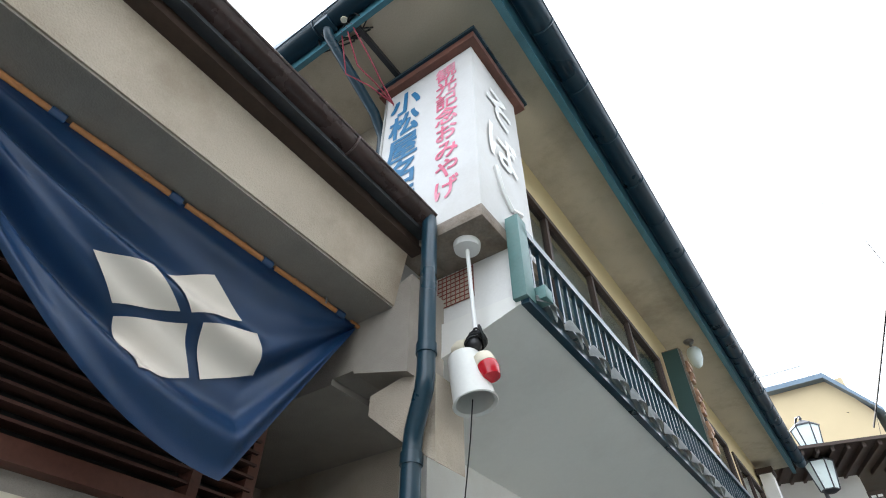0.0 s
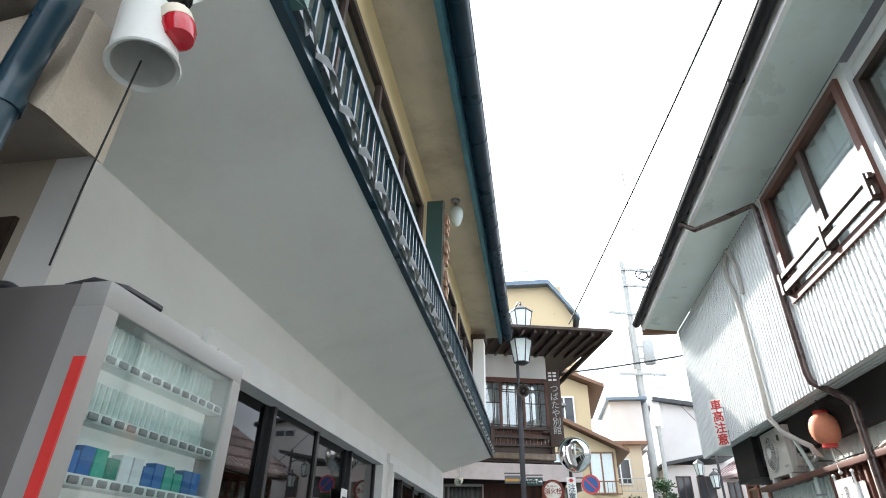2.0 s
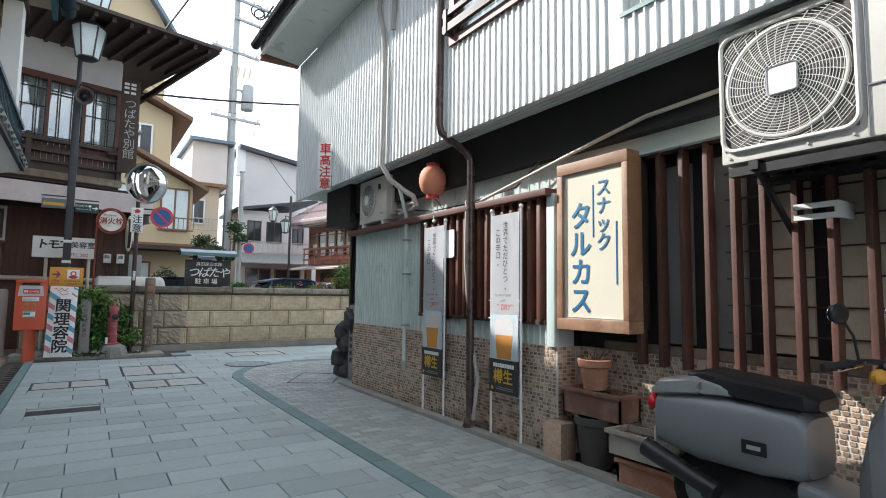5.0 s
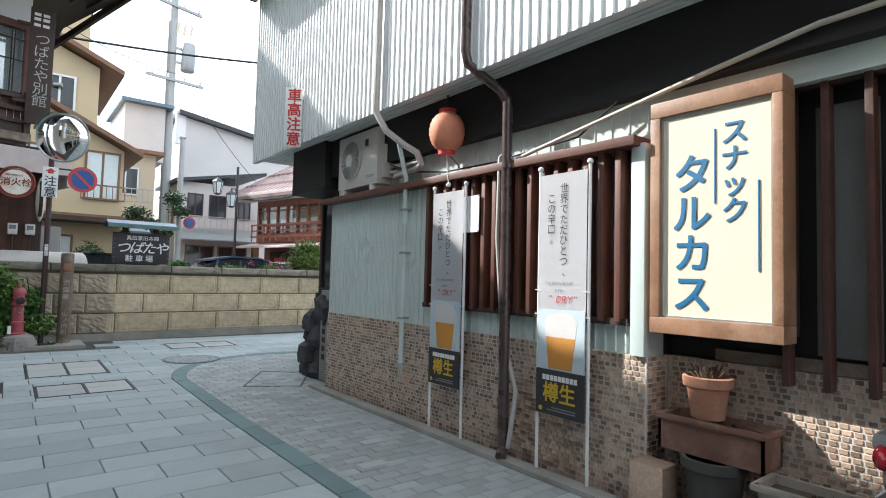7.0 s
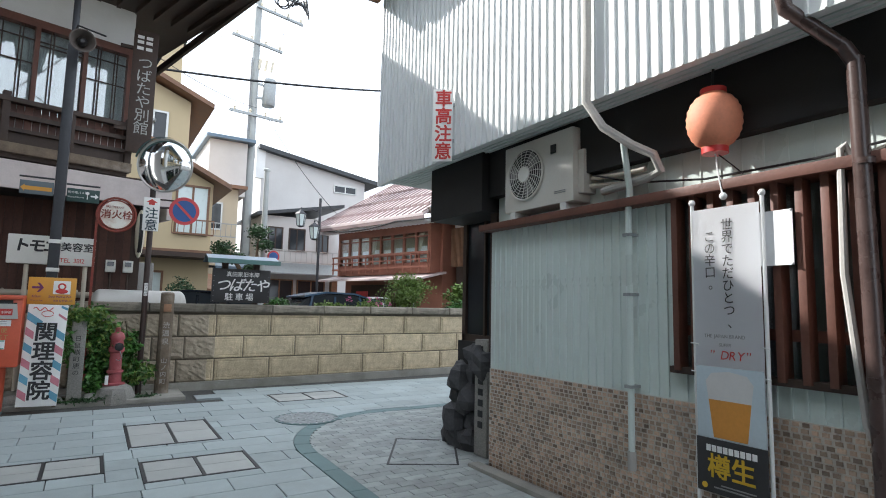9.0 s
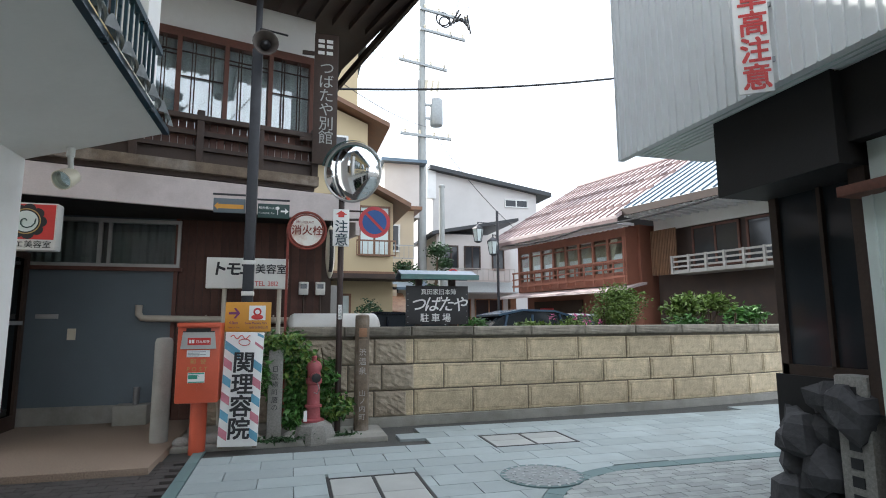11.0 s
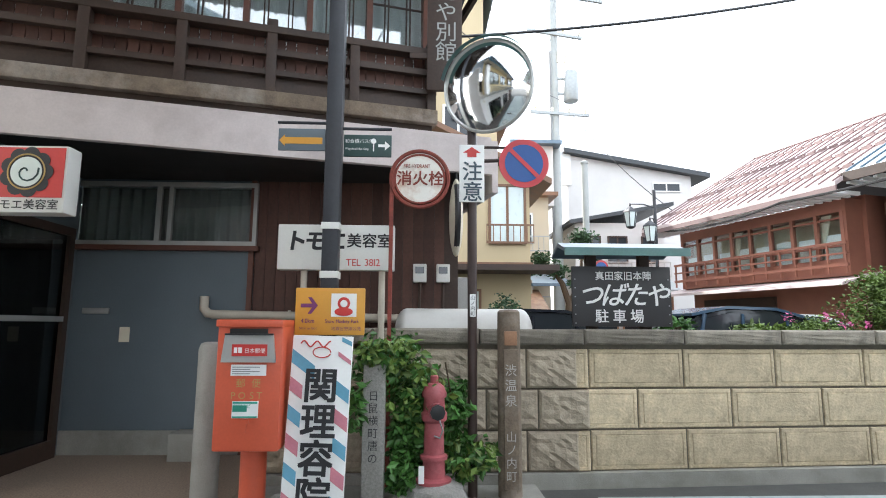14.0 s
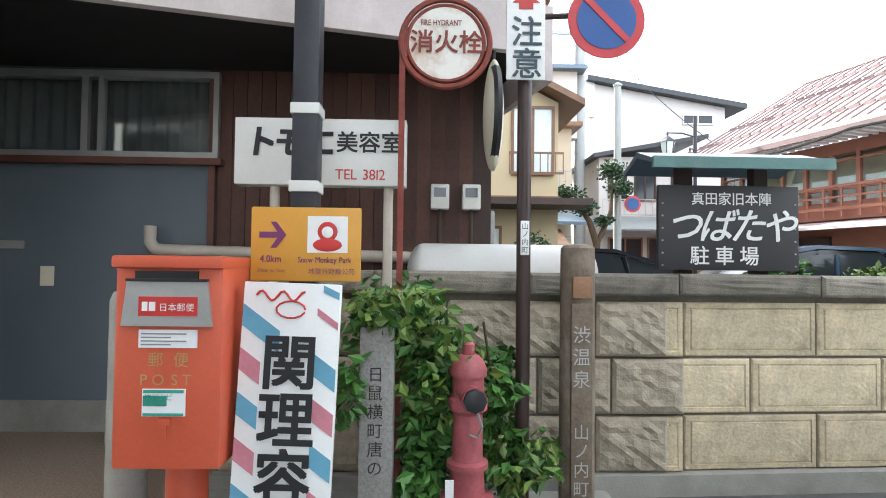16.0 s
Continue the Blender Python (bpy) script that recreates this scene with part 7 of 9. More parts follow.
words("タルカス", "lettering", pn, "blue_t", (3.085, 5.36, 2.0), YM, EZ, 0.225, vertical=True, pitch=0.97, bold=0.03)
words("スナック", "small_lettering", pn, "blue_t", (3.085, 5.09, 2.155), YM, EZ, 0.145, vertical=True, pitch=0.95, bold=0.025)
part("rule", B().box(3.08, 5.113, 1.72, 3.084, 5.12, 2.12), "blue_t", pn)
part("rule", B().box(3.08, 4.895, 1.36, 3.084, 4.902, 1.82), "blue_t", pn)
part("hanger", B().box(3.32, 4.9, 1.2, 3.37, 4.95, 1.25).box(3.32, 5.3, 2.1, 3.37, 5.35, 2.15), "black_p", t)
t.location += Vector((0.1, -0.03, 0.0))

# slatted screen of the recess
t = tagged(thing("window_4", (3.4, 3.2, 0.87), "dark recess window behind tall red-brown slats", "window"), kind="structure")
for k in range(19):
    y = 4.812 - 0.178 * k
    part("slat", B().box(3.345, y - 0.017, 0.79, 3.426, y + 0.017, 2.5, 0.003), "wood_b", t)
part("sill", B().box(3.428, 1.2, 0.866, 3.468, 5.2, 0.93), "wood_old", t)
part("head", B().box(3.36, 1.2, 2.28, 3.40, 4.78, 2.36), "wood_d", t)
for k in range(9):
    y = 4.6 - 0.37 * k
    part("shutter", B().box(3.44, y - 0.16, 0.95, 3.465, y + 0.10, 2.2), "soffit_b" if k > 1 else "curtain_d", t, "pale inner panel")
for k in range(7):
    part("cross_bar", B().box(3.43, 1.2, 1.05 + 0.17 * k, 3.44, 4.2, 1.06 + 0.17 * k), "wood_d", t)

# low tiled plinth with the planters
t = thing("flower_pot", (3.3, 5.17, 0.6), "terracotta flower pot with dry stalks on the trough", "flower pot")
part("pot", B().lathe((3.28, 5.17, 0.57), [(0.085, 0), (0.105, 0.16), (0.125, 0.17), (0.13, 0.22), (0.11, 0.225), (0.1, 0.19)], 24), "terra", t)
part("soil", B().cyl((3.28, 5.17, 0.74), (3.28, 5.17, 0.765), 0.105, seg=20), "soil", t)
rgt = random.Random(21)
b = B()
for k in range(26):
    a, r = rgt.uniform(0, 6.28), rgt.uniform(0.02, 0.1)
    b.tube([(3.28 + r * 0.5 * math.cos(a), 5.17 + r * 0.5 * math.sin(a), 0.76), (3.28 + 1.3 * r * math.cos(a), 5.17 + 1.3 * r * math.sin(a), 0.76 + rgt.uniform(0.03, 0.09))], 0.004, 4)
part("dry_stalks", b, "twig", t)


def trough(at, L, D, H, material, label, yaw=0.0, under=None):
    m = pose(*at, 0, 0, yaw)
    t = thing("planter_trough", at, label, "planter", "planters")
    b = B()
    for x0, y0, x1, y1 in ((-D / 2, -L / 2, -D / 2 + 0.015, L / 2), (D / 2 - 0.015, -L / 2, D / 2, L / 2), (-D / 2, -L / 2, D / 2, -L / 2 + 0.015), (-D / 2, L / 2 - 0.015, D / 2, L / 2)):
        b.box(x0, y0, 0, x1, y1, H, 0, m)
    b.box(-D / 2 - 0.015, -L / 2 - 0.015, H - 0.03, -D / 2 + 0.01, L / 2 + 0.015, H, 0.004, m).box(D / 2 - 0.01, -L / 2 - 0.015, H - 0.03, D / 2 + 0.015, L / 2 + 0.015, H, 0.004, m).box(-D / 2, -L / 2 - 0.015, H - 0.03, D / 2, -L / 2 + 0.01, H, 0.004, m).box(-D / 2, L / 2 - 0.01, H - 0.03, D / 2, L / 2 + 0.015, H, 0.004, m)
    part("box", b, material, t)
    part("soil", B().box(-D / 2 + 0.015, -L / 2 + 0.015, 0.01, D / 2 - 0.015, L / 2 - 0.015, H - 0.04, 0, m), "soil", t)
    b = leaves(B(), m @ Vector((0, 0, H - 0.03)), (D * 0.4, L * 0.42, 0.01), 60, 0.035, random.Random(int(at[1] * 100)), 0.1)
    part("litter", b, "twig", t, soft=False)
    return t


trough((3.28, 5.12, 0.38), 0.55, 0.22, 0.19, "pot_br", "worn brown wooden trough across an upturned pot")
t = thing("round_planter", (3.33, 5.12, 0.02), "dark round planter under the wooden trough", "planter")
part("pot", B().lathe((3.24, 5.12, 0.02), [(0.11, 0), (0.15, 0.3), (0.165, 0.31), (0.165, 0.36), (0.14, 0.36), (0.135, 0.3)], 20), "pot_d", t)
part("soil", B().cyl((3.24, 5.12, 0.3), (3.24, 5.12, 0.33), 0.14, seg=18), "soil", t)
trough((3.12, 4.55, 0.22), 0.55, 0.22, 0.16, "pot_g", "grey-beige plastic planter with dry soil")
trough((3.16, 4.52, 0.02), 0.5, 0.24, 0.18, "terra", "reddish planter trough on the ground")
trough((3.3, 3.6, 0.02), 0.5, 0.22, 0.18, "pot_g", "grey planter trough behind the scooter")
b = B().box(3.05, 5.3, 0.0, 3.21, 5.5, 0.30, 0.006)
struct("trim_tiled_plinth", b, "tile", "low tiled plinth at the wall corner")

# scooter
t = thing("motor_scooter", (2.95, 3.4, 0.0), "grey motor scooter with a black seat and silver rear lid", "scooter")


def loft(b, secs):
    """Rings of (y, x half width, z low, z high, x centre) joined into a rounded hull."""
    rings = []
    for y, hw, z0, z1, xc in secs:
        zc, hz = (z0 + z1) / 2, (z1 - z0) / 2
        ringv = []
        for k in range(16):
            a = 2 * math.pi * k / 16
            ca, sa = math.cos(a), math.sin(a)
            ringv.append(b.bm.verts.new((xc + hw * math.copysign(abs(ca) ** 0.55, ca), y, zc + hz * math.copysign(abs(sa) ** 0.55, sa))))
        rings.append(ringv)
    for r0, r1 in zip(rings, rings[1:]):
        for k in range(16):
            b.bm.faces.new((r0[k], r0[(k + 1) % 16], r1[(k + 1) % 16], r1[k]))
    b.bm.faces.new(rings[0][::-1])
    b.bm.faces.new(rings[-1])
    return b


SC = 2.95
part("rear_body", loft(B(), [(4.22, 0.10, 0.58, 0.76, SC), (4.18, 0.17, 0.46, 0.79, SC), (3.9, 0.2, 0.42, 0.82, SC), (3.5, 0.2, 0.42, 0.82, SC), (3.28, 0.18, 0.44, 0.8, SC), (3.24, 0.15, 0.46, 0.76, SC)]), "sco", t, "grey side panels")
part("rear_lid", loft(B(), [(4.25, 0.12, 0.74, 0.80, SC), (4.15, 0.18, 0.76, 0.87, SC), (3.9, 0.19, 0.79, 0.91, SC), (3.66, 0.17, 0.81, 0.89, SC), (3.6, 0.13, 0.82, 0.86, SC)]), "sco_l", t, "silver rear lid")
part("seat", loft(B(), [(3.98, 0.1, 0.86, 0.92, SC), (3.85, 0.15, 0.84, 0.95, SC), (3.6, 0.18, 0.8, 0.93, SC), (3.4, 0.18, 0.79, 0.92, SC), (3.24, 0.16, 0.79, 0.9, SC), (3.19, 0.1, 0.8, 0.86, SC)]), "seat", t, "black vinyl seat")
part("tail_lamp", B().ball((SC - 0.13, 4.21, 0.72), 0.05, 12, 8, (1.2, 0.7, 1.0)), "redlens", t)
part("tail_lamp", B().ball((SC + 0.13, 4.21, 0.72), 0.05, 12, 8, (1.2, 0.7, 1.0)), "redlens", t)
part("badge", B().box(SC - 0.207, 3.42, 0.55, SC - 0.2, 3.56, 0.62), "black_t", t, "dark plain badge")
part("badge_mark", B().box(SC - 0.209, 3.45, 0.575, SC - 0.206, 3.53, 0.597), "sco_l", t)
part("floor_board", loft(B(), [(3.28, 0.17, 0.36, 0.46, SC), (3.05, 0.16, 0.34, 0.42, SC), (2.9, 0.15, 0.34, 0.44, SC)]), "sco", t)
part("apron", loft(B(), [(3.0, 0.14, 0.36, 0.6, SC), (2.93, 0.19, 0.4, 0.85, SC), (2.86, 0.19, 0.5, 0.98, SC), (2.8, 0.15, 0.6, 0.95, SC), (2.76, 0.09, 0.65, 0.85, SC)]), "sco", t, "grey leg shield")
part("headlamp", B().ball((SC, 2.76, 0.82), 0.09, 14, 10, (1.1, 0.6, 0.9)), "glass_d", t)
part("steering_column", B().tube([(SC, 2.84, 0.94), (SC, 2.93, 1.06)], 0.035, 10), "black_p", t)
part("handlebar", B().tube([(SC - 0.33, 3.03, 1.06), (SC - 0.15, 2.95, 1.08), (SC, 2.92, 1.07), (SC + 0.15, 2.95, 1.08), (SC + 0.33, 3.03, 1.06)], 0.014, 8), "black_p", t)
for s in (-1, 1):
    part("grip", B().cyl((SC + s * 0.22, 2.98, 1.07), (SC + s * 0.35, 3.04, 1.055), 0.02, seg=10), "rubber", t)
    part("brake_lever", B().tube([(SC + s * 0.18, 2.93, 1.08), (SC + s * 0.25, 2.92, 1.07), (SC + s * 0.35, 2.97, 1.05)], 0.007, 6), "chrome", t)
    mi = part("rear_mirror", B().ball((SC + s * 0.3, 2.98, 1.30), 0.062, 14, 10, (1.25, 0.4, 0.8)), "black_p", t)
    part("mirror_glass", B().ball((SC + s * 0.3, 3.003, 1.30), 0.055, 14, 10, (1.2, 0.12, 0.75)), "mirror", mi)
    part("mirror_stem", B().tube([(SC + s * 0.2, 2.95, 1.09), (SC + s * 0.24, 2.95, 1.2), (SC + s * 0.3, 2.97, 1.28)], 0.007, 6), "black_p", mi)
part("front_indicator", B().ball((SC - 0.17, 2.88, 1.02), 0.045, 10, 8, (1.3, 0.8, 0.8)), "orange", t)
for y, r in ((2.72, 0.225), (3.95, 0.225)):
    wh = part("wheel", ring(B(), (SC, y, r), r - 0.055, 0.055, (1, 0, 0), 30), "rubber", t)
    part("rim", B().cyl((SC - 0.03, y, r), (SC + 0.03, y, r), r - 0.1, seg=20), "galv", wh)
part("front_mudguard", B().grid(lambda u, v: Vector((SC - 0.07 + 0.14 * v, 2.72 + 0.26 * math.cos(radians(10 + 160 * u)), 0.225 + 0.26 * math.sin(radians(10 + 160 * u)))), 14, 2, thick=0.006), "sco_l", t)
part("fork", B().tube([(SC - 0.08, 2.72, 0.225), (SC - 0.06, 2.82, 0.62)], 0.02, 8).tube([(SC + 0.08, 2.72, 0.225), (SC + 0.06, 2.82, 0.62)], 0.02, 8), "black_p", t)
part("engine", loft(B(), [(4.1, 0.06, 0.2, 0.34, SC + 0.1), (3.95, 0.1, 0.16, 0.42, SC + 0.05), (3.5, 0.1, 0.2, 0.44, SC), (3.35, 0.06, 0.25, 0.4, SC)]), "black_p", t)
part("exhaust", B().cyl((SC - 0.14, 4.28, 0.42), (SC - 0.16, 3.75, 0.28), 0.06, 0.05, 16), "black_p", t)
part("exhaust_tip", B().cyl((SC - 0.14, 4.3, 0.425), (SC - 0.14, 4.27, 0.417), 0.03, seg=12), "chrome", t)
part("number_plate", B().box(SC - 0.1, 4.24, 0.42, SC + 0.1, 4.25, 0.55), "white_p", t)
part("stand", B().tube([(SC + 0.08, 3.6, 0.25), (SC + 0.15, 3.65, 0.0)], 0.012, 6).tube([(SC - 0.08, 3.6, 0.25), (SC - 0.15, 3.65, 0.0)], 0.012, 6), "black_p", t)

t.location += Vector((0.0, 0.22, 0.0))
t.scale = (1.0, 0.84, 0.93)

# warning sign of the overhang
t = thing("height_warning", (2.88, 9.77, 2.8), "white vertical height warning plate with red lettering", "sign")
HW = Matrix.Translation((2.79, 9.775, 0)) @ Matrix.Rotation(math.atan2(-0.55, 0.83), 4, "Z")
pl = part("plate", B().box(-0.095, 0.0, 2.76, 0.095, 0.016, 3.46, 0.003, HW), "white_p", t)
words("車高注意", "lettering", pl, "red", HW @ Vector((-0.08, 0.0, 3.45)), (0.83, -0.55, 0), EZ, 0.17, vertical=True, pitch=1.0, bold=0.04, squeeze=0.98)
part("bracket", B().box(0.06, 0.016, 2.95, 0.2, 0.03, 2.98, 0, HW).box(0.06, 0.016, 3.3, 0.2, 0.03, 3.33, 0, HW), "galv", t)

# rocks and marker stone at the corner
rgr = random.Random(8)
for k in range(22):
    lvl = k // 5
    x, y, z = 3.42 + rgr.uniform(-0.12, 0.2), 9.98 + 0.12 * (k % 5) + rgr.uniform(-0.05, 0.05) - 0.04 * lvl, 0.1 + 0.2 * lvl
    t = thing("rock", (x, y, 0), "dark volcanic rock in the piled corner", "rock", "piled rocks")
    b = B().ball((0, 0, 0), 0.155, 8, 6, (rgr.uniform(0.85, 1.15), rgr.uniform(0.85, 1.15), rgr.uniform(0.8, 1.15)))
    for v in b.bm.verts:
        v.co *= 1 + 0.55 * noise.noise(v.co * 9 + Vector((k, 0, 0)))
        v.co += Vector((x, y, z))
    part("stone", b, "rock", t, soft=False)
t = thing("marker_stone", (3.36, 9.77, 0.02), "grey carved marker stone against the corner", "stone marker")
part("shaft", B().box(3.28, 9.68, 0.02, 3.42, 9.88, 1.10, 0.012), "granite", t)
for k in range(8):
    part("writing_bar", B().box(3.274, 9.745, 0.98 - 0.1 * k, 3.28, 9.815, 1.04 - 0.1 * k), "black_t", t)
t = tagged(thing("door_2", (3.5, 10.2, 1.05), "dark timber entrance at the corner of the snack bar", "door"), kind="structure")
part("post", B().box(3.3, 9.58, 0.9, 3.42, 9.68, 2.3), "wood_d", t)
part("pane", B().box(3.55, 9.7, 1.1, 3.56, 10.4, 2.3), "skyglass", t)
part("frame", B().box(3.52, 9.7, 1.05, 3.58, 10.45, 1.12).box(3.52, 10.4, 1.05, 3.58, 10.46, 2.3).box(3.52, 10.05, 1.1, 3.57, 10.08, 2.3), "wood_d", t)
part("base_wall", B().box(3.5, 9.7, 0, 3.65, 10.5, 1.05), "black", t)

# windows of the upper storey
w = tagged(thing("window_5", (2.9, 5.65, 3.75), "red-brown framed sliding window with curtain and a dark guard rail", "window"), kind="structure")
part("frame", B().box(2.86, 4.66, 3.72, 2.97, 6.63, 3.80).box(2.86, 4.66, 5.03, 2.97, 6.63, 5.11).box(2.86, 4.66, 3.8, 2.97, 4.74, 5.03).box(2.86, 6.55, 3.8, 2.97, 6.63, 5.03), "wood_r", w)
part("sash", B().box(2.89, 5.58, 3.8, 2.94, 5.68, 5.03).box(2.9, 6.50, 3.8, 2.93, 6.55, 5.03).box(2.9, 4.74, 3.8, 2.93, 4.79, 5.03), "wood_d", w)
part("pane", B().box(2.915, 4.74, 3.8, 2.92, 5.6, 5.03), "glass_r", w)
part("pane", B().box(2.925, 5.6, 3.8, 2.93, 6.55, 5.03), "glass_r", w)
curtain(w, (3.0, 4.7, 0), (3.0, 6.6, 0), 3.8, 5.03, "curtain", 9, 0.03)
part("guard_rail", B().box(2.80, 4.66, 4.0, 2.84, 6.66, 4.05), "wood_d", w)
part("guard_rail", B().box(2.80, 4.66, 3.84, 2.84, 6.66, 3.92), "wood_d", w)
for y in (4.7, 5.55, 6.58):
    part("guard_bracket", B().box(2.79, y, 3.82, 2.9, y + 0.05, 4.07), "wood_d", w)
w = tagged(thing("window_6", (3.3, 3.4, 3.5), "recessed red-brown framed window with frosted panes", "window"), kind="structure")
part("frame", B().box(2.93, 2.18, 3.48, 3.04, 4.54, 3.54).box(2.93, 2.18, 4.90, 3.04, 4.54, 4.96).box(2.93, 4.48, 3.54, 3.04, 4.54, 4.90).box(2.93, 2.18, 3.54, 3.04, 2.24, 4.90), "wood_d", w)
for y in (3.86, 3.28, 2.72):
    part("stile", B().box(2.945, y, 3.54, 3.0, y + 0.05, 4.90), "wood_r", w)
part("pane", B().box(2.975, 3.91, 3.54, 2.98, 4.48, 4.90), "glass_r", w)
curtain(w, (3.1, 4.2, 0), (3.1, 4.48, 0), 3.54, 4.9, "curtain", 3, 0.02)
part("dark_room", B().box(3.3, 3.9, 3.5, 3.32, 4.5, 4.95), "room", w)
for y0, y1 in ((3.33, 3.86), (2.77, 3.28), (2.24, 2.72)):
    part("pane", B().box(2.975, y0, 3.54, 2.98, y1, 4.90), "frost", w, "frosted pane")
b = B().box(6.0, 2.2, 3.1, 6.05, 6.7, 5.2)
struct("wall_upper_room", b, "curtain", "pale wall of the upper room")

# ---- beyond the wall ----
def house_windows(t, pts, m, mat_frame="alu", pane="skyglass"):
    """Windows (x0, z0, x1, z1) on a front at local y = 0."""
    for x0, z0, x1, z1 in pts:
        f = part("window", B().box(x0 - 0.06, -0.06, z0 - 0.06, x1 + 0.06, 0.02, z0, 0, m).box(x0 - 0.06, -0.06, z1, x1 + 0.06, 0.02, z1 + 0.06, 0, m).box(x0 - 0.06, -0.06, z0, x0, 0.02, z1, 0, m).box(x1, -0.06, z0, x1 + 0.06, 0.02, z1, 0, m).box((x0 + x1) / 2 - 0.03, -0.05, z0, (x0 + x1) / 2 + 0.03, 0.0, z1, 0, m), mat_frame, t)
        part("pane", B().box(x0, -0.03, z0, x1, -0.01, z1, 0, m), pane, f)


def rail(t, x0, x1, z0, z1, m, step=0.14, material="galv", y=-0.45):
    b = B().box(x0, y - 0.02, z1 - 0.04, x1, y + 0.02, z1, 0, m).box(x0, y - 0.02, z0, x1, y + 0.02, z0 + 0.04, 0, m)
    n = max(2, int((x1 - x0) / step))
    for k in range(n + 1):
        x = x0 + (x1 - x0) * k / n
        b.box(x - 0.01, y - 0.01, z0, x + 0.01, y + 0.01, z1, 0, m)
    part("railing", b, material, t)


def gable(b, x0, x1, y0, y1, z, zr, over=0.45, th=0.14, m=None):
    """A roof whose ridge runs along y."""
    xm = (x0 + x1) / 2
    k = (zr - z) / (xm - x0)
    a = [(x0 - over, z - over * k), (xm, zr), (x1 + over, z - over * k)]
    pts = [(a[0][0], y0, a[0][1]), (a[1][0], y0, a[1][1]), (a[2][0], y0, a[2][1]), (a[2][0], y0, a[2][1] + th), (a[1][0], y0, a[1][1] + th), (a[0][0], y0, a[0][1] + th)]
    if m:
        pts = [m @ Vector(p) for p in pts]
    return b.prism(pts, (m.to_3x3() if m else Matrix.Identity(3)) @ Vector((0, y1 - y0, 0)))


# stepped yellow house
t = thing("yellow_house", (0, 24, 0.1), "tall stepped pale yellow house with brown eaves and balconies", "house")
part("wall", B().box(-5, 23.0, 0, 2.95, 29, 4.9), "yel_h", t)
part("wall", B().box(-5, 23.6, 4.9, 2.25, 29, 7.5), "yel_h", t)
part("wall", B().box(-5, 24.4, 7.5, 1.6, 29, 12.4), "yel_h", t)
part("gable_wall", B().prism([(-5, 23.0, 4.9), (2.95, 23.0, 4.9), (-1.0, 23.0, 6.9)], (0, 0.6, 0)), "yel_h", t)
part("gable_wall", B().prism([(-5, 23.6, 7.5), (2.25, 23.6, 7.5), (-1.4, 23.6, 9.0)], (0, 0.8, 0)), "yel_h", t)
part("roof", gable(B(), -5, 2.95, 22.55, 29, 4.95, 6.95), "wood_m", t, "brown edged roof")
part("roof", gable(B(), -5, 2.25, 23.1, 29, 7.55, 9.15, 0.6), "wood_m", t, "brown edged roof")
part("roof", B().prism([(-5.4, 24.0, 12.4), (1.0, 24.0, 12.4), (2.3, 24.0, 10.6), (2.3, 24.0, 10.75), (1.05, 24.0, 12.6), (-5.4, 24.0, 12.6)], (0, 5.4, 0)), "roof_bl", t, "blue-green roof edge")
part("wall", B().prism([(1.6, 24.4, 7.5), (2.0, 24.4, 7.5), (2.0, 24.4, 10.9), (1.6, 24.4, 11.6)], (0, 4.6, 0)), "yel_h", t)
m0 = pose(0, 23.0, 0)
house_windows(t, ((2.0, 3.4, 2.8, 4.75), (0.2, 3.4, 1.0, 4.75), (0.9, 1.2, 1.7, 2.2)), m0, "wood_m", "frost")
rail(t, 1.85, 2.95, 3.3, 3.75, m0, 0.14, "wood_m")
house_windows(t, ((0.9, 5.9, 1.6, 7.0),), pose(0, 23.6, 0))
part("belt", B().box(-5, 22.95, 2.65, 3.0, 23.02, 2.9), "wood_m", t)
part("lower_eave", B().box(-5, 22.0, 2.62, 3.4, 23.0, 2.75), "wood_d", t)
rail(t, -4.5, 0.6, 12.6, 13.4, pose(0, 24.6, 0), 0.35, y=0.0)
part("wall_lamp", B().cyl((1.1, 23.5, 6.7), (1.3, 23.4, 6.7), 0.06), "galv", t)

# beige house with balconies behind the pole
t = thing("beige_house", (5, 30, 0.1), "beige three-storey house with small balconies", "house")
part("wall", B().box(3.3, 31.0, 0, 5.3, 37, 6.4), "beige_h", t)
part("wall", B().box(4.2, 32.5, 6.4, 5.9, 37, 9.0), "white_h", t)
part("roof", B().box(3.0, 30.6, 6.4, 5.6, 32.6, 6.55), "wood_m", t)
part("roof", B().box(4.0, 32.1, 9.0, 6.2, 37.2, 9.15), "roof_bl", t)
house_windows(t, ((3.7, 4.6, 4.6, 5.7), (3.7, 2.2, 4.6, 3.4)), pose(0, 31.0, 0))
rail(t, 3.5, 5.2, 4.2, 4.8, pose(0, 31.0, 0), 0.2)
rail(t, 3.5, 5.2, 1.9, 2.5, pose(0, 31.0, 0), 0.2)
part("lean_to", B().prism([(3.2, 28, 2.7), (5.4, 28, 2.7), (5.4, 31, 3.4), (3.2, 31, 3.4)], (0, 0, 0.1)), "roof_bl", t)
t = thing("lower_house", (3.6, 27, 0.1), "ochre low house with an orange metal awning", "house")
part("wall", B().box(2.2, 28, 0, 4.0, 31, 2.9), "beige_h", t)
part("awning", B().prism([(2.0, 26.6, 2.0), (4.3, 26.6, 1.7), (4.3, 28.4, 2.5), (2.0, 28.4, 2.8)], (0, 0, 0.08)), "wood_sign", t, "orange metal awning")

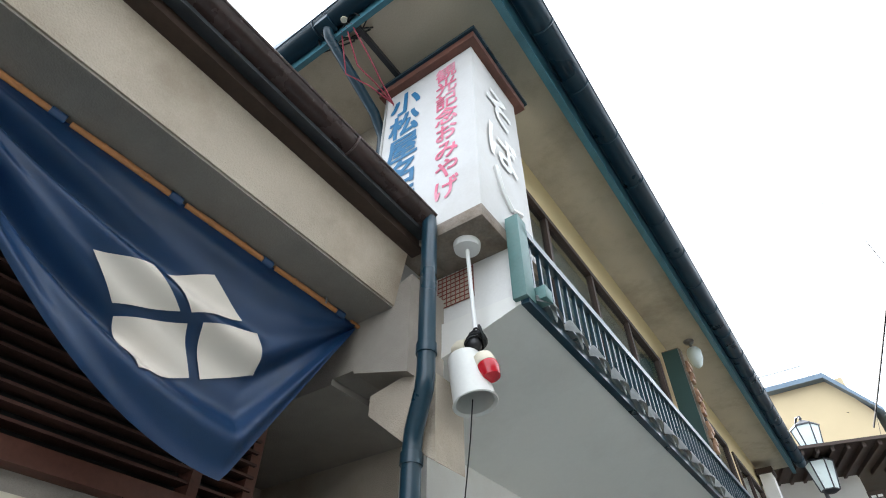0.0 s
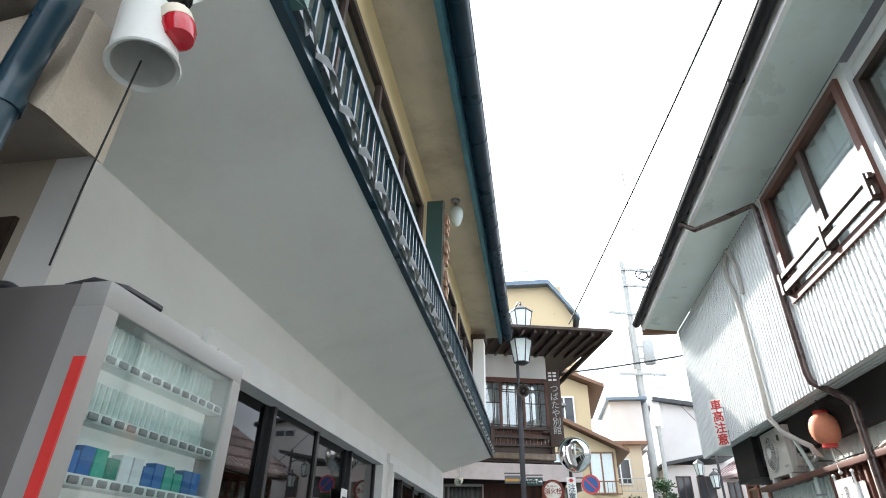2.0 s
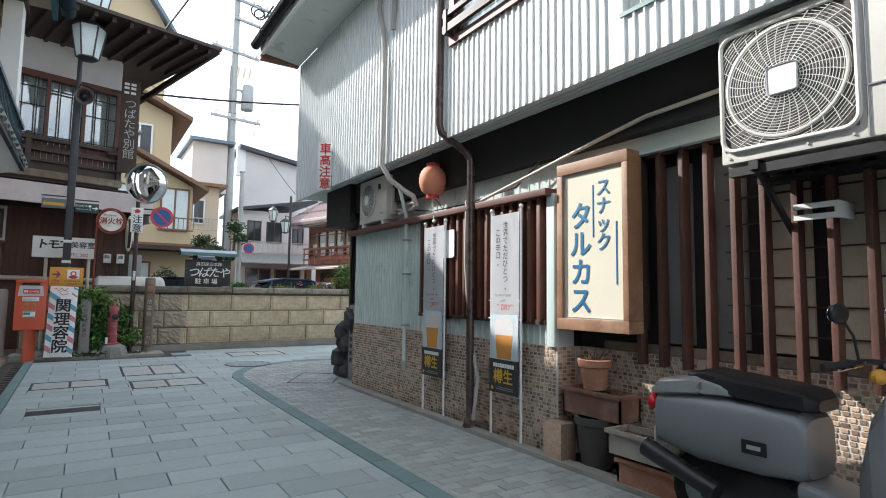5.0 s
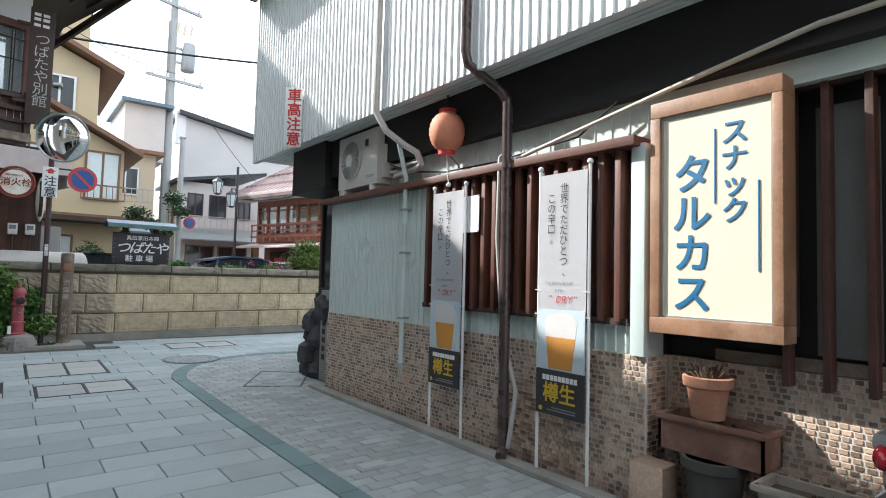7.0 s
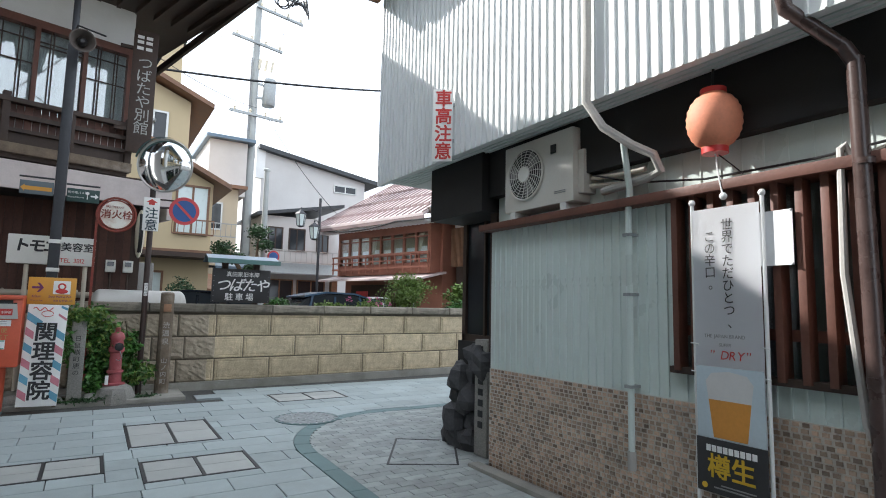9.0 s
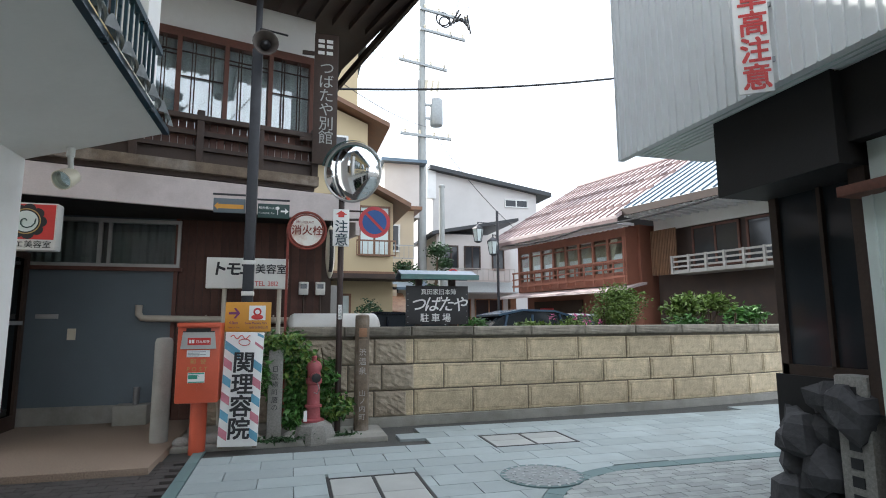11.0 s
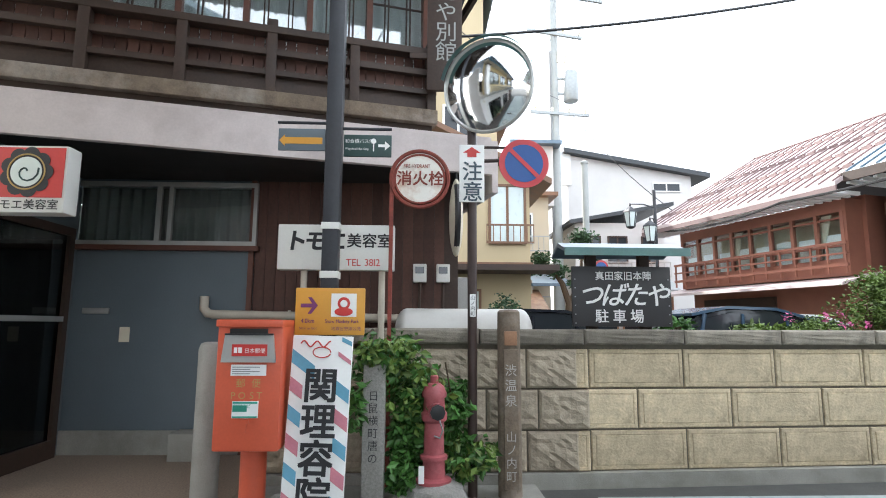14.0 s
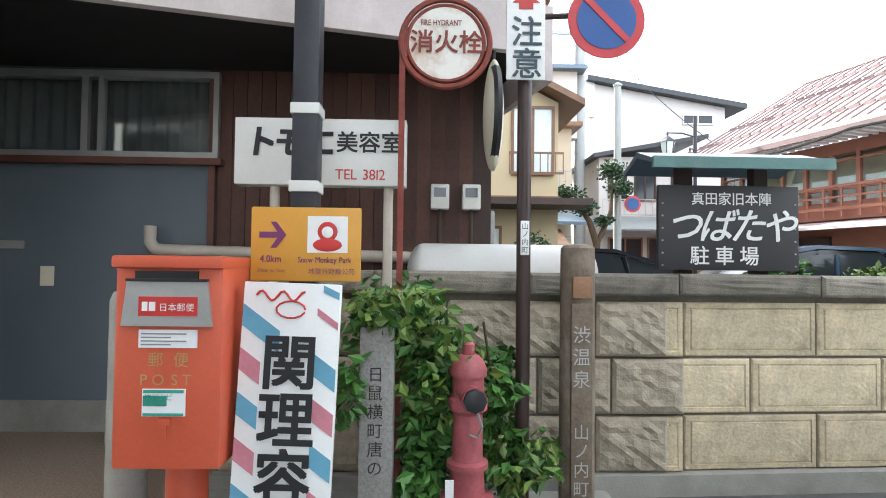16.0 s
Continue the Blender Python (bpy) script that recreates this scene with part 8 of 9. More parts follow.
# white rendered block
t = thing("white_building", (10, 36, 0.1), "white rendered building with a sloping dark roof edge", "building")
part("wall", B().prism([(7.45, 36, 0), (13.6, 36, 0), (13.6, 36, 8.75), (7.45, 36, 9.75)], (0, 9, 0)), "white_h", t)
part("roof", B().prism([(7.2, 35.6, 9.8), (14.4, 35.6, 8.62), (14.4, 35.6, 8.85), (7.2, 35.6, 10.02)], (0, 10, 0)), "roof_d", t, "dark sloping roof edge")
part("roof_corner", B().box(7.1, 35.9, 8.2, 7.6, 36.2, 9.9), "white_p", t)
house_windows(t, ((11.7, 8.0, 13.0, 8.35),), pose(0, 36, 0))
house_windows(t, ((8.2, 4.4, 9.0, 5.6), (9.6, 4.4, 10.4, 5.6)), pose(0, 36, 0))
t = thing("grey_shop", (8.6, 32, 0.1), "low grey-white two-storey shop with a railed balcony and awning", "shop")
part("wall", B().box(6.6, 32, 0, 10.3, 36, 5.6), "white_h", t)
part("roof", B().prism([(6.3, 31.6, 5.5), (10.6, 31.6, 6.3), (10.6, 31.6, 6.45), (6.3, 31.6, 5.65)], (0, 4.6, 0)), "roof_d", t)
house_windows(t, ((7.0, 4.0, 7.6, 5.0), (8.0, 4.0, 8.7, 5.0), (9.4, 4.0, 9.9, 5.0)), pose(0, 32, 0), "wood_d")
rail(t, 6.6, 10.3, 3.35, 3.95, pose(0, 32, 0), 0.25, "alu", -0.5)
part("awning", B().prism([(6.5, 30.9, 2.75), (10.4, 30.9, 2.75), (10.4, 32, 3.3), (6.5, 32, 3.3)], (0, 0, 0.06)), "galv", t, "grey corrugated awning")
house_windows(t, ((7.0, 1.2, 8.2, 2.5), (8.5, 1.2, 9.8, 2.5)), pose(0, 32, 0), "wood_sign")
part("brick_pier", B().box(10.0, 31.4, 0, 10.3, 31.7, 2.7), "wood_sign", t)

# red timber inn across the car park
FAC = Matrix.Translation((8.5, 27.0, 0)) @ Matrix.Rotation(math.atan2(-5.3, 1.4), 4, "Z")
t = thing("red_inn", (9.2, 24.5, 0.1), "red-stained timber inn with a long glazed bay and metal roof", "inn")
part("wall", B().box(0, 0.5, 0, 5.5, 5, 4.4, 0, FAC), "red_h", t)
part("bay", B().box(0.1, 0.0, 2.55, 5.4, 0.6, 2.95, 0, FAC).box(0.1, 0.0, 4.02, 5.4, 0.6, 4.3, 0, FAC).box(0.1, 0, 2.95, 0.2, 0.6, 4.02, 0, FAC).box(5.3, 0, 2.95, 5.4, 0.6, 4.02, 0, FAC), "red_h", t)
for k in range(9):
    u = 0.2 + 5.1 * k / 8
    part("mullion", B().box(u - 0.04, -0.02, 2.95, u + 0.04, 0.08, 4.02, 0, FAC), "red_h", t)
    if k < 8:
        part("pane", B().box(u + 0.04, 0.03, 2.95, u + 0.6, 0.05, 4.02, 0, FAC), "glass", t)
        part("half_curtain", B().box(u + 0.05, 0.14, 2.97, u + 0.59, 0.15, 3.50 + 0.03 * (k % 2), 0, FAC), "curtain", t, "white half-height curtain")
        if k in (3, 7):
            part("curtain", B().prism([FAC @ Vector(p) for p in ((u + 0.05, 0.12, 4.0), (u + 0.3, 0.12, 4.0), (u + 0.12, 0.12, 3.4), (u + 0.05, 0.12, 3.3))], FAC.to_3x3() @ Vector((0, 0.03, 0))), "cream", t)
part("transom", B().box(0.2, -0.01, 3.22, 5.3, 0.06, 3.27, 0, FAC), "red_h", t)
part("transom", B().box(0.2, -0.01, 3.85, 5.3, 0.06, 3.89, 0, FAC), "red_h", t)
part("interior", B().box(0.2, 0.42, 2.95, 5.3, 0.48, 4.02, 0, FAC), "soffit_b", t)
part("balcony_rail", B().box(0.0, -0.22, 3.25, 5.5, -0.16, 3.31, 0, FAC).box(0.0, -0.22, 3.02, 5.5, -0.16, 3.06, 0, FAC).box(0.0, -0.22, 2.75, 5.5, -0.16, 2.82, 0, FAC), "red_h", t)
for k in range(14):
    u = 0.05 + 5.4 * k / 13
    part("baluster", B().box(u - 0.02, -0.21, 2.6, u + 0.02, -0.17, 3.3, 0, FAC), "red_h", t)
part("lower_eave", B().prism([FAC @ Vector(p) for p in ((-0.3, -0.7, 2.3), (5.7, -0.7, 2.3), (5.7, 0.5, 2.55), (-0.3, 0.5, 2.55))], (0, 0, 0.07)), "roof_br", t)
part("lower_lattice", B().box(0.5, 0.42, 0.6, 3.0, 0.5, 2.2, 0, FAC), "wood_d", t)
part("door_curtain", B().box(0.9, 0.35, 1.0, 1.6, 0.4, 1.95, 0, FAC), "red_s", t)
part("roof", B().prism([FAC @ Vector(p) for p in ((-0.6, -0.9, 4.4), (5.9, -0.9, 4.4), (5.9, 4.0, 7.25), (-0.6, 4.0, 7.25))], (0, 0, 0.1)), "roof_br", t, "faded pinkish standing seam metal roof")
part("rear_roof", B().prism([FAC @ Vector(p) for p in ((-0.6, 8.5, 4.8), (13.2, 8.5, 4.8), (13.2, 4.0, 7.25), (-0.6, 4.0, 7.25))], (0, 0, 0.1)), "roof_d", t)
part("ridge_cap", B().cyl(FAC @ Vector((-0.65, 4.0, 7.36)), FAC @ Vector((13.2, 4.0, 7.36)), 0.07, seg=8), "seam_r", t)
for k in range(21):
    u = -0.56 + 6.4 * k / 20
    part("roof_seam", B().prism([FAC @ Vector(p) for p in ((u - 0.02, -0.9, 4.5), (u + 0.02, -0.9, 4.5), (u + 0.02, 4.0, 7.35), (u - 0.02, 4.0, 7.35))], (0, 0, 0.04)), "seam_r", t)
for row in range(4):
    v = -0.2 + 1.1 * row
    for k in range(20):
        u = -0.40 + 6.4 * k / 20
        part("snow_guard", B().box(u - 0.11, v, 4.50 + (v + 0.9) * 0.5816, u + 0.11, v + 0.06, 4.59 + (v + 0.9) * 0.5816, 0, FAC), "seam_r", t)
part("eave_board", B().box(-0.6, -0.9, 4.28, 5.9, -0.86, 4.41, 0, FAC), "seam_r", t)
for k in range(30):
    u = -0.5 + 6.3 * k / 29
    part("rafter_end", B().box(u - 0.035, -0.84, 4.26, u + 0.035, -0.1, 4.34, 0, FAC), "curtain", t)
FA2 = FAC @ Matrix.Translation((5.8, 0.3, 0))
t = thing("lattice_inn", FA2.translation, "dark timber inn with lattice screens, white plaster and a railed veranda", "inn")
part("wall", B().box(0, 0.6, 0, 7, 5, 4.7, 0, FA2), "wood_d", t)
part("plaster_band", B().box(0, 0.5, 4.15, 7, 0.62, 4.72, 0, FA2), "plaster_w", t)
part("lower_screen", B().box(0.2, 0.5, 0.8, 7, 0.58, 2.3, 0, FA2), "wood_d", t)
for k in range(16):
    part("screen_slat", B().box(0.1 + 0.055 * k, 0.2, 2.78, 0.13 + 0.055 * k, 0.25, 4.12, 0, FA2), "wood_m", t)
house_windows(t, ((1.3, 3.0, 2.6, 4.05), (2.9, 3.0, 4.2, 4.05), (4.5, 3.0, 5.8, 4.05)), FA2 @ pose(0, 0.6, 0), "wood_r", "skyglass")
part("veranda", B().box(1.0, -0.1, 2.75, 7, 0.6, 2.85, 0, FA2), "conduit", t)
for z in (2.92, 3.06, 3.2):
    part("veranda_rail", B().box(1.0, -0.1, z, 7, -0.05, z + 0.05, 0, FA2), "conduit", t)
for k in range(12):
    part("veranda_post", B().box(1.0 + 0.52 * k, -0.12, 2.75, 1.06 + 0.52 * k, -0.04, 3.26, 0, FA2), "conduit", t)
part("roof", B().prism([FA2 @ Vector(p) for p in ((0.1, -0.9, 4.62), (7.4, -0.9, 4.62), (7.4, 3.7, 7.24), (0.1, 3.7, 7.24))], (0, 0, 0.1)), "roof_pb", t, "pale blue standing seam metal roof")
for k in range(24):
    u = 0.14 + 7.2 * k / 23
    part("roof_seam", B().prism([FA2 @ Vector(p) for p in ((u - 0.02, -0.9, 4.72), (u + 0.02, -0.9, 4.72), (u + 0.02, 3.7, 7.34), (u - 0.02, 3.7, 7.34))], (0, 0, 0.04)), "seam_b", t)
part("fascia", B().box(0.0, -0.96, 4.5, 7.4, -0.9, 4.7, 0, FA2), "wood_d", t)
for k in range(26):
    part("rafter_end", B().box(0.1 + 0.28 * k, -0.88, 4.46, 0.17 + 0.28 * k, 0.5, 4.55, 0, FA2), "curtain", t)

# poles and wires
t = thing("utility_pole", (6.15, 33, 0.1), "tall concrete utility pole with crossarms and a transformer", "utility pole")
part("shaft", B().cyl((6.15, 33, 0), (6.15, 33, 17.9), 0.24, 0.15, 18), "polec", t)
for z, x0, x1, sk in ((17.3, 6.0, 8.6, -1.1), (16.2, 6.0, 8.4, -1.1), (14.3, 4.9, 7.4, -0.4), (10.6, 5.0, 7.6, 0.0)):
    part("crossarm", B().box(x0, 32.75, z - 0.06, x1, 32.87, z + 0.06, 0, Matrix.Translation((6.15, 33, z)) @ Matrix.Rotation(radians(8 if sk else 3), 4, "Y") @ Matrix.Translation((-6.15, -33, -z))), "galv", t)
    for k in range(4):
        x = x0 + 0.25 + (x1 - x0 - 0.4) * k / 3
        part("insulator", B().lathe((x, 32.8, z - (x - 6.15) * (0.14 if sk else 0.05) + 0.05), [(0.05, 0), (0.07, 0.06), (0.04, 0.1), (0.07, 0.15), (0.03, 0.22)], 8), "white_old", t)
part("transformer", B().lathe((6.85, 32.9, 11.2), [(0.3, 0), (0.33, 0.05), (0.33, 1.3), (0.3, 1.36), (0.12, 1.42)], 18), "galv", t)
for z in (11.5, 12.2):
    part("transformer_arm", B().box(6.1, 32.85, z, 6.7, 32.95, z + 0.1), "galv", t)
for k in range(3):
    part("fuse", B().cyl((6.3 + 0.3 * k, 32.9, 13.0), (6.35 + 0.3 * k, 32.8, 13.5), 0.07, seg=8), "white_old", t)
part("riser", B().cyl((5.93, 32.85, 3), (5.93, 32.85, 13.5), 0.04, seg=8), "grey_s", t)
part("coil", ring(ring(B(), (7.2, 32.8, 16.9), 0.35, 0.04), (7.3, 32.8, 16.75), 0.28, 0.04), "wire", t)
b = B()
for k in range(7):
    b.tube([(7.6 + 0.15 * k, 32.8, 16.6 + 0.12 * k), (8.0 + 0.1 * k, 32.6, 17.4 - 0.2 * k)], 0.05, 6)
part("stay_rods", b, "wire", t)
t = thing("slim_pole", (5.25, 26, 0.1), "slim grey steel pole behind the car park", "pole")
part("shaft", B().cyl((5.25, 26, 0), (5.25, 26, 6.3), 0.11, 0.09), "polec", t)
part("cap", B().lathe((5.25, 26, 6.28), [(0.12, 0), (0.12, 0.05), (0.04, 0.1)], 12), "polec", t)
part("road_disc", disc(B(), (5.6, 25.85, 3.1), 0.22, 0.02), "red_s", t)
part("road_disc_field", disc(B(), (5.6, 25.82, 3.1), 0.16, 0.01), "blue_d", t)
t = thing("street_lamp", (7.35, 26, 0.1), "dark street lamp with two lanterns on one side", "street lamp")
part("pole", B().cyl((7.35, 26, 0), (7.35, 26, 5.5), 0.05), "pole_d", t)
lantern(t, (6.6, 26, 4.85), 0.2, 0.5)
lantern(t, (7.02, 25.6, 4.35), 0.2, 0.5)
part("lamp_arm", B().tube([(7.35, 26, 4.95), (7.0, 26, 5.05), (6.6, 26, 5.05), (6.6, 26, 4.85)], 0.02), "pole_d", t)
part("lamp_arm", B().tube([(7.35, 26, 4.45), (7.2, 25.8, 4.58), (7.02, 25.6, 4.55), (7.02, 25.6, 4.35)], 0.02), "pole_d", t)


def cable(p0, p1, sag, r=0.012, label="thin black overhead cable between poles", n=20):
    p0, p1 = Vector(p0), Vector(p1)
    t = thing("overhead_cable", p0, label, "cable", "overhead cables")
    part("strand", B().tube([p0.lerp(p1, k / n) - Vector((0, 0, sag * 4 * (k / n) * (1 - k / n))) for k in range(n + 1)], r, 5), "wire", t)


cable((1.2, 16.4, 7.4), (3.3, 0.5, 7.6), 0.1, 0.022, "twisted black service cable over the lane")
cable((1.1, 16.4, 6.6), (1.49, 6.5, 7.7), 0.1, 0.004, "thin overhead wire over the lane")
cable((0.8, 20, 6.95), (12.5, 20, 9.1), 0.3, 0.03, "thick black cable across the car park")
cable((0.8, 20.3, 7.5), (7.0, 32.8, 11.0), 0.3, 0.012)
cable((6.9, 32.8, 10.5), (9.0, 27.5, 4.9), 0.3, 0.014)
cable((7.2, 32.8, 14.1), (2.5, 12.0, 9.6), 0.5, 0.01)
cable((8.0, 32.8, 16.8), (6.0, 5.0, 13.0), 0.6, 0.008)
cable((7.6, 32.8, 16.0), (5.4, 5.0, 12.5), 0.6, 0.008)
cable((6.0, 32.8, 14.0), (1.2, 24.3, 11.0), 0.3, 0.01)
cable((7.6, 27.2, 4.42), (8.75, 22.3, 4.3), 0.2, 0.03, "sagging bundle of black cables under the inn eaves")
cable((8.75, 22.3, 4.3), (10.2, 17.0, 4.5), 0.12, 0.03, "bundle of black cables at the inn corner")

# cars in the car park


def car(at, length, material, label):
    """A car along x: body, glass house, wheels and lamps."""
    x, y, z = at
    t = thing("parked_car", at, label, "car", "parked cars")
    L = length
    prof = [(-0.5, 0.25), (-0.49, 0.62), (-0.40, 0.78), (0.38, 0.84), (0.48, 0.72), (0.5, 0.3)]
    b = B().prism([(x + L * u, y - 0.82, z + h) for u, h in prof], (0, 1.64, 0))
    bmesh.ops.bevel(b.bm, geom=list(b.bm.edges), offset=0.06, segments=2, affect="EDGES")
    part("body", b, material, t)
    up = [(-0.27, 0.78), (-0.12, 1.32), (0.0, 1.42), (0.18, 1.4), (0.36, 1.2), (0.44, 0.84)]
    b = B().prism([(x + L * u, y - 0.72, z + h) for u, h in up], (0, 1.44, 0))
    bmesh.ops.bevel(b.bm, geom=list(b.bm.edges), offset=0.05, segments=2, affect="EDGES")
    part("glass_house", b, "skyglass", t)
    b = B().prism([(x + L * u, y - 0.7, z + h) for u, h in ((-0.13, 1.33), (0.0, 1.43), (0.18, 1.41), (0.34, 1.24), (0.34, 1.28), (0.18, 1.45), (0.0, 1.47), (-0.13, 1.37))], (0, 1.4, 0))
    part("roof", b, material, t)
    for u in (-0.12, 0.05, 0.24, 0.40):
        part("pillar", B().tube([(x + L * u, y - 0.74, z + 0.8), (x + L * (u * 0.8 + 0.01), y - 0.71, z + (1.36 if u < 0.35 else 1.15))], 0.03, 6), material, t)
    for u in (-0.31, 0.31):
        for sy in (-0.8, 0.8):
            w = part("wheel", B().cyl((x + L * u, y + sy - 0.1, z + 0.31), (x + L * u, y + sy + 0.1, z + 0.31), 0.31, seg=22), "rubber", t)
            part("rim", B().cyl((x + L * u, y + sy - 0.11, z + 0.31), (x + L * u, y + sy + 0.11, z + 0.31), 0.2, seg=16), "alu", w)
    part("wing_mirror", B().ball((x - L * 0.14, y - 0.9, z + 0.9), 0.1, 10, 6, (0.8, 1, 0.7)), material, t)
    part("head_lamp", B().ball((x - L * 0.47, y - 0.6, z + 0.66), 0.13, 10, 6, (0.6, 1, 0.5)), "alu", t)


car((1.75, 18.6, 0.18), 3.9, "car_k", "black hatchback parked behind the stone wall")
car((4.6, 18.2, 0.22), 3.9, "car_b", "blue-grey car parked behind the stone wall")
car((7.0, 20.6, 0.18), 3.8, "car_w", "white car parked farther back")


def shrub(name, c, r, n, size, material, label, seed, stems=5):
    rg = random.Random(seed)
    t = thing(name, (c[0], c[1], 0.1), label, "shrub")
    b = B()
    for k in range(6):
        o = Vector((rg.uniform(-0.5, 0.5) * r[0], rg.uniform(-0.4, 0.4) * r[1], rg.uniform(-0.4, 0.4) * r[2]))
        leaves(b, Vector(c) + o, Vector(r) * rg.uniform(0.45, 0.75), n // 6, size, rg, 0.25, 0.0)
    part("leaves", b, material, t, soft=False)
    b = B()
    for k in range(stems):
        x = rg.uniform(-0.5, 0.5) * r[0]
        b.tube([(c[0] + x * 0.3, c[1], 0.05), (c[0] + x * 0.7, c[1], c[2] * 0.6), (c[0] + x, c[1] + rg.uniform(-0.2, 0.2), c[2])], 0.02, 5)
    part("stems", b, "twig", t)
    return t


shrub("azalea", (6.2, 16.6, 1.68), (1.15, 0.55, 0.62), 5200, 0.055, "leaf_y", "rounded green azalea behind the wall", 11)
shrub("azalea", (5.2, 16.6, 1.38), (0.6, 0.4, 0.2), 1500, 0.05, "leaf_y", "low azalea with pink flowers", 12)
shrub("azalea", (4.1, 15.9, 1.36), (0.5, 0.3, 0.16), 500, 0.07, "leaf_y", "low azalea behind the wall", 13)
shrub("azalea", (3.0, 15.6, 1.4), (0.3, 0.25, 0.18), 400, 0.07, "leaf", "small green shrub beside the parking sign", 14)
shrub("garden_plant", (8.2, 16.9, 1.7), (0.9, 0.4, 0.5), 1500, 0.11, "leaf_y", "tall yellow-green broad-leaved plants", 15)
shrub("garden_plant", (9.6, 17.2, 1.6), (0.9, 0.4, 0.4), 500, 0.13, "leaf", "tall green garden plants", 16)
shrub("bush", (1.95, 20.5, 1.65), (0.5, 0.5, 0.55), 900, 0.07, "leaf_d", "dense dark green round bush", 17)
shrub("azalea", (7.4, 16.2, 1.38), (0.6, 0.3, 0.18), 500, 0.08, "leaf", "low green shrub behind the wall", 18)
rg = random.Random(9)
b = B()
for k in range(14):
    leaves(b, (rg.uniform(4.6, 5.7), 16.3, rg.uniform(1.42, 1.62)), (0.03, 0.03, 0.03), 5, 0.05, rg, 0.2)
tagged(part("azalea_flowers", b, "flower", soft=False), "pink azalea flowers over the wall", "flowers", kind="stuff")
t = thing("pine_tree", (4.5, 25.5, 0.1), "small clipped pine with two uneven crowns", "tree")
part("trunk", B().tube([(4.5, 25.5, 0), (4.4, 25.5, 1.2), (4.55, 25.5, 2.0), (4.35, 25.5, 2.6), (4.0, 25.5, 3.1)], [0.14, 0.12, 0.1, 0.08, 0.03], 8).tube([(4.5, 25.5, 1.9), (4.9, 25.5, 2.8), (4.95, 25.5, 3.8)], [0.08, 0.06, 0.02], 8), "twig", t)
b = B()
for cx, cz, rx, rz, n in ((3.75, 3.25, 0.6, 0.35, 500), (4.2, 2.95, 0.55, 0.3, 450), (4.95, 3.9, 0.55, 0.38, 500), (5.2, 3.45, 0.45, 0.3, 400), (4.7, 2.6, 0.3, 0.2, 200), (3.5, 2.95, 0.35, 0.2, 200)):
    leaves(b, (cx, 25.5, cz), (rx, 0.5, rz), n, 0.11, rg, 0.2, -0.2)
part("crown", b, "leaf_d", t, soft=False)
t = thing("stone_lantern_wall", (2.2, 21.5, 0.1), "low grey block wall at the back of the car park", "wall")
part("blocks", B().box(0.9, 22.2, 0, 4.2, 22.4, 1.55), "conc", t)
part("coping", B().box(0.9, 22.15, 1.55, 4.2, 22.45, 1.62), "conc", t)
t = thing("stone_marker", (0.95, 19.9, 0.1), "rough blue-grey standing stone", "stone")
part("slab", B().box(0.85, 20.3, 0.1, 1.3, 20.5, 2.3, 0.03), "granite", t)

# ---- masonry and paving, piece by piece ----
def piece_mesh(name, b, material):
    bmesh.ops.recalc_face_normals(b.bm, faces=b.bm.faces)
    me = bpy.data.meshes.new(name)
    b.bm.to_mesh(me)
    b.bm.free()
    me.materials.append(M[material])
    return me


def piece(name, me, parent, m):
    ob = new(name, me)
    ob.parent = parent
    ob.matrix_basis = m
    return ob


def block_mesh(name, L, D, H, bev, material, rough=0.0, seed=0, n=1):
    """A block L x D x H, front at y = 0, with worn edges."""
    b = B().box(-L / 2, 0, 0, L / 2, D, H)
    fr = [e for e in b.bm.edges if all(v.co.y < 1e-4 for v in e.verts)]
    bmesh.ops.bevel(b.bm, geom=fr, offset=bev, segments=1, affect="EDGES")
    if rough:
        rgn = random.Random(seed)
        f = [f for f in b.bm.faces if f.normal.y < -0.9]
        bmesh.ops.subdivide_edges(b.bm, edges=list({e for q in f for e in q.edges}), cuts=n, use_grid_fill=True)
        for v in b.bm.verts:
            if v.co.y < 0.02 and abs(v.co.x) < L / 2 - 0.02 and 0.02 < v.co.z < H - 0.02:
                v.co.y -= rgn.random() * rough
    return piece_mesh(name, b, material)


b = B()
xs = [-1.0 + 0.5 * k for k in range(34)]
for a, c in zip(xs, xs[1:]):
    b.prism([(a, wall_y(a) + 0.02, 0), (c, wall_y(c) + 0.02, 0), (c, wall_y(c) + 0.3, 0), (a, wall_y(a) + 0.3, 0)], (0, 0, 1.26))
stone_wall = struct("wall_stone", b, "joint", "buff stone block wall with lichened coping round the car park")
b = B()
for a, c in zip(xs, xs[1:]):
    b.prism([(a, wall_y(a) - 0.06, 0), (c, wall_y(c) - 0.06, 0), (c, wall_y(c) + 0.2, 0), (a, wall_y(a) + 0.2, 0)], (0, 0, 0.19))
struct("baseboard_wall_footing", b, "conc", "stained concrete footing of the stone wall")
L = 0.86


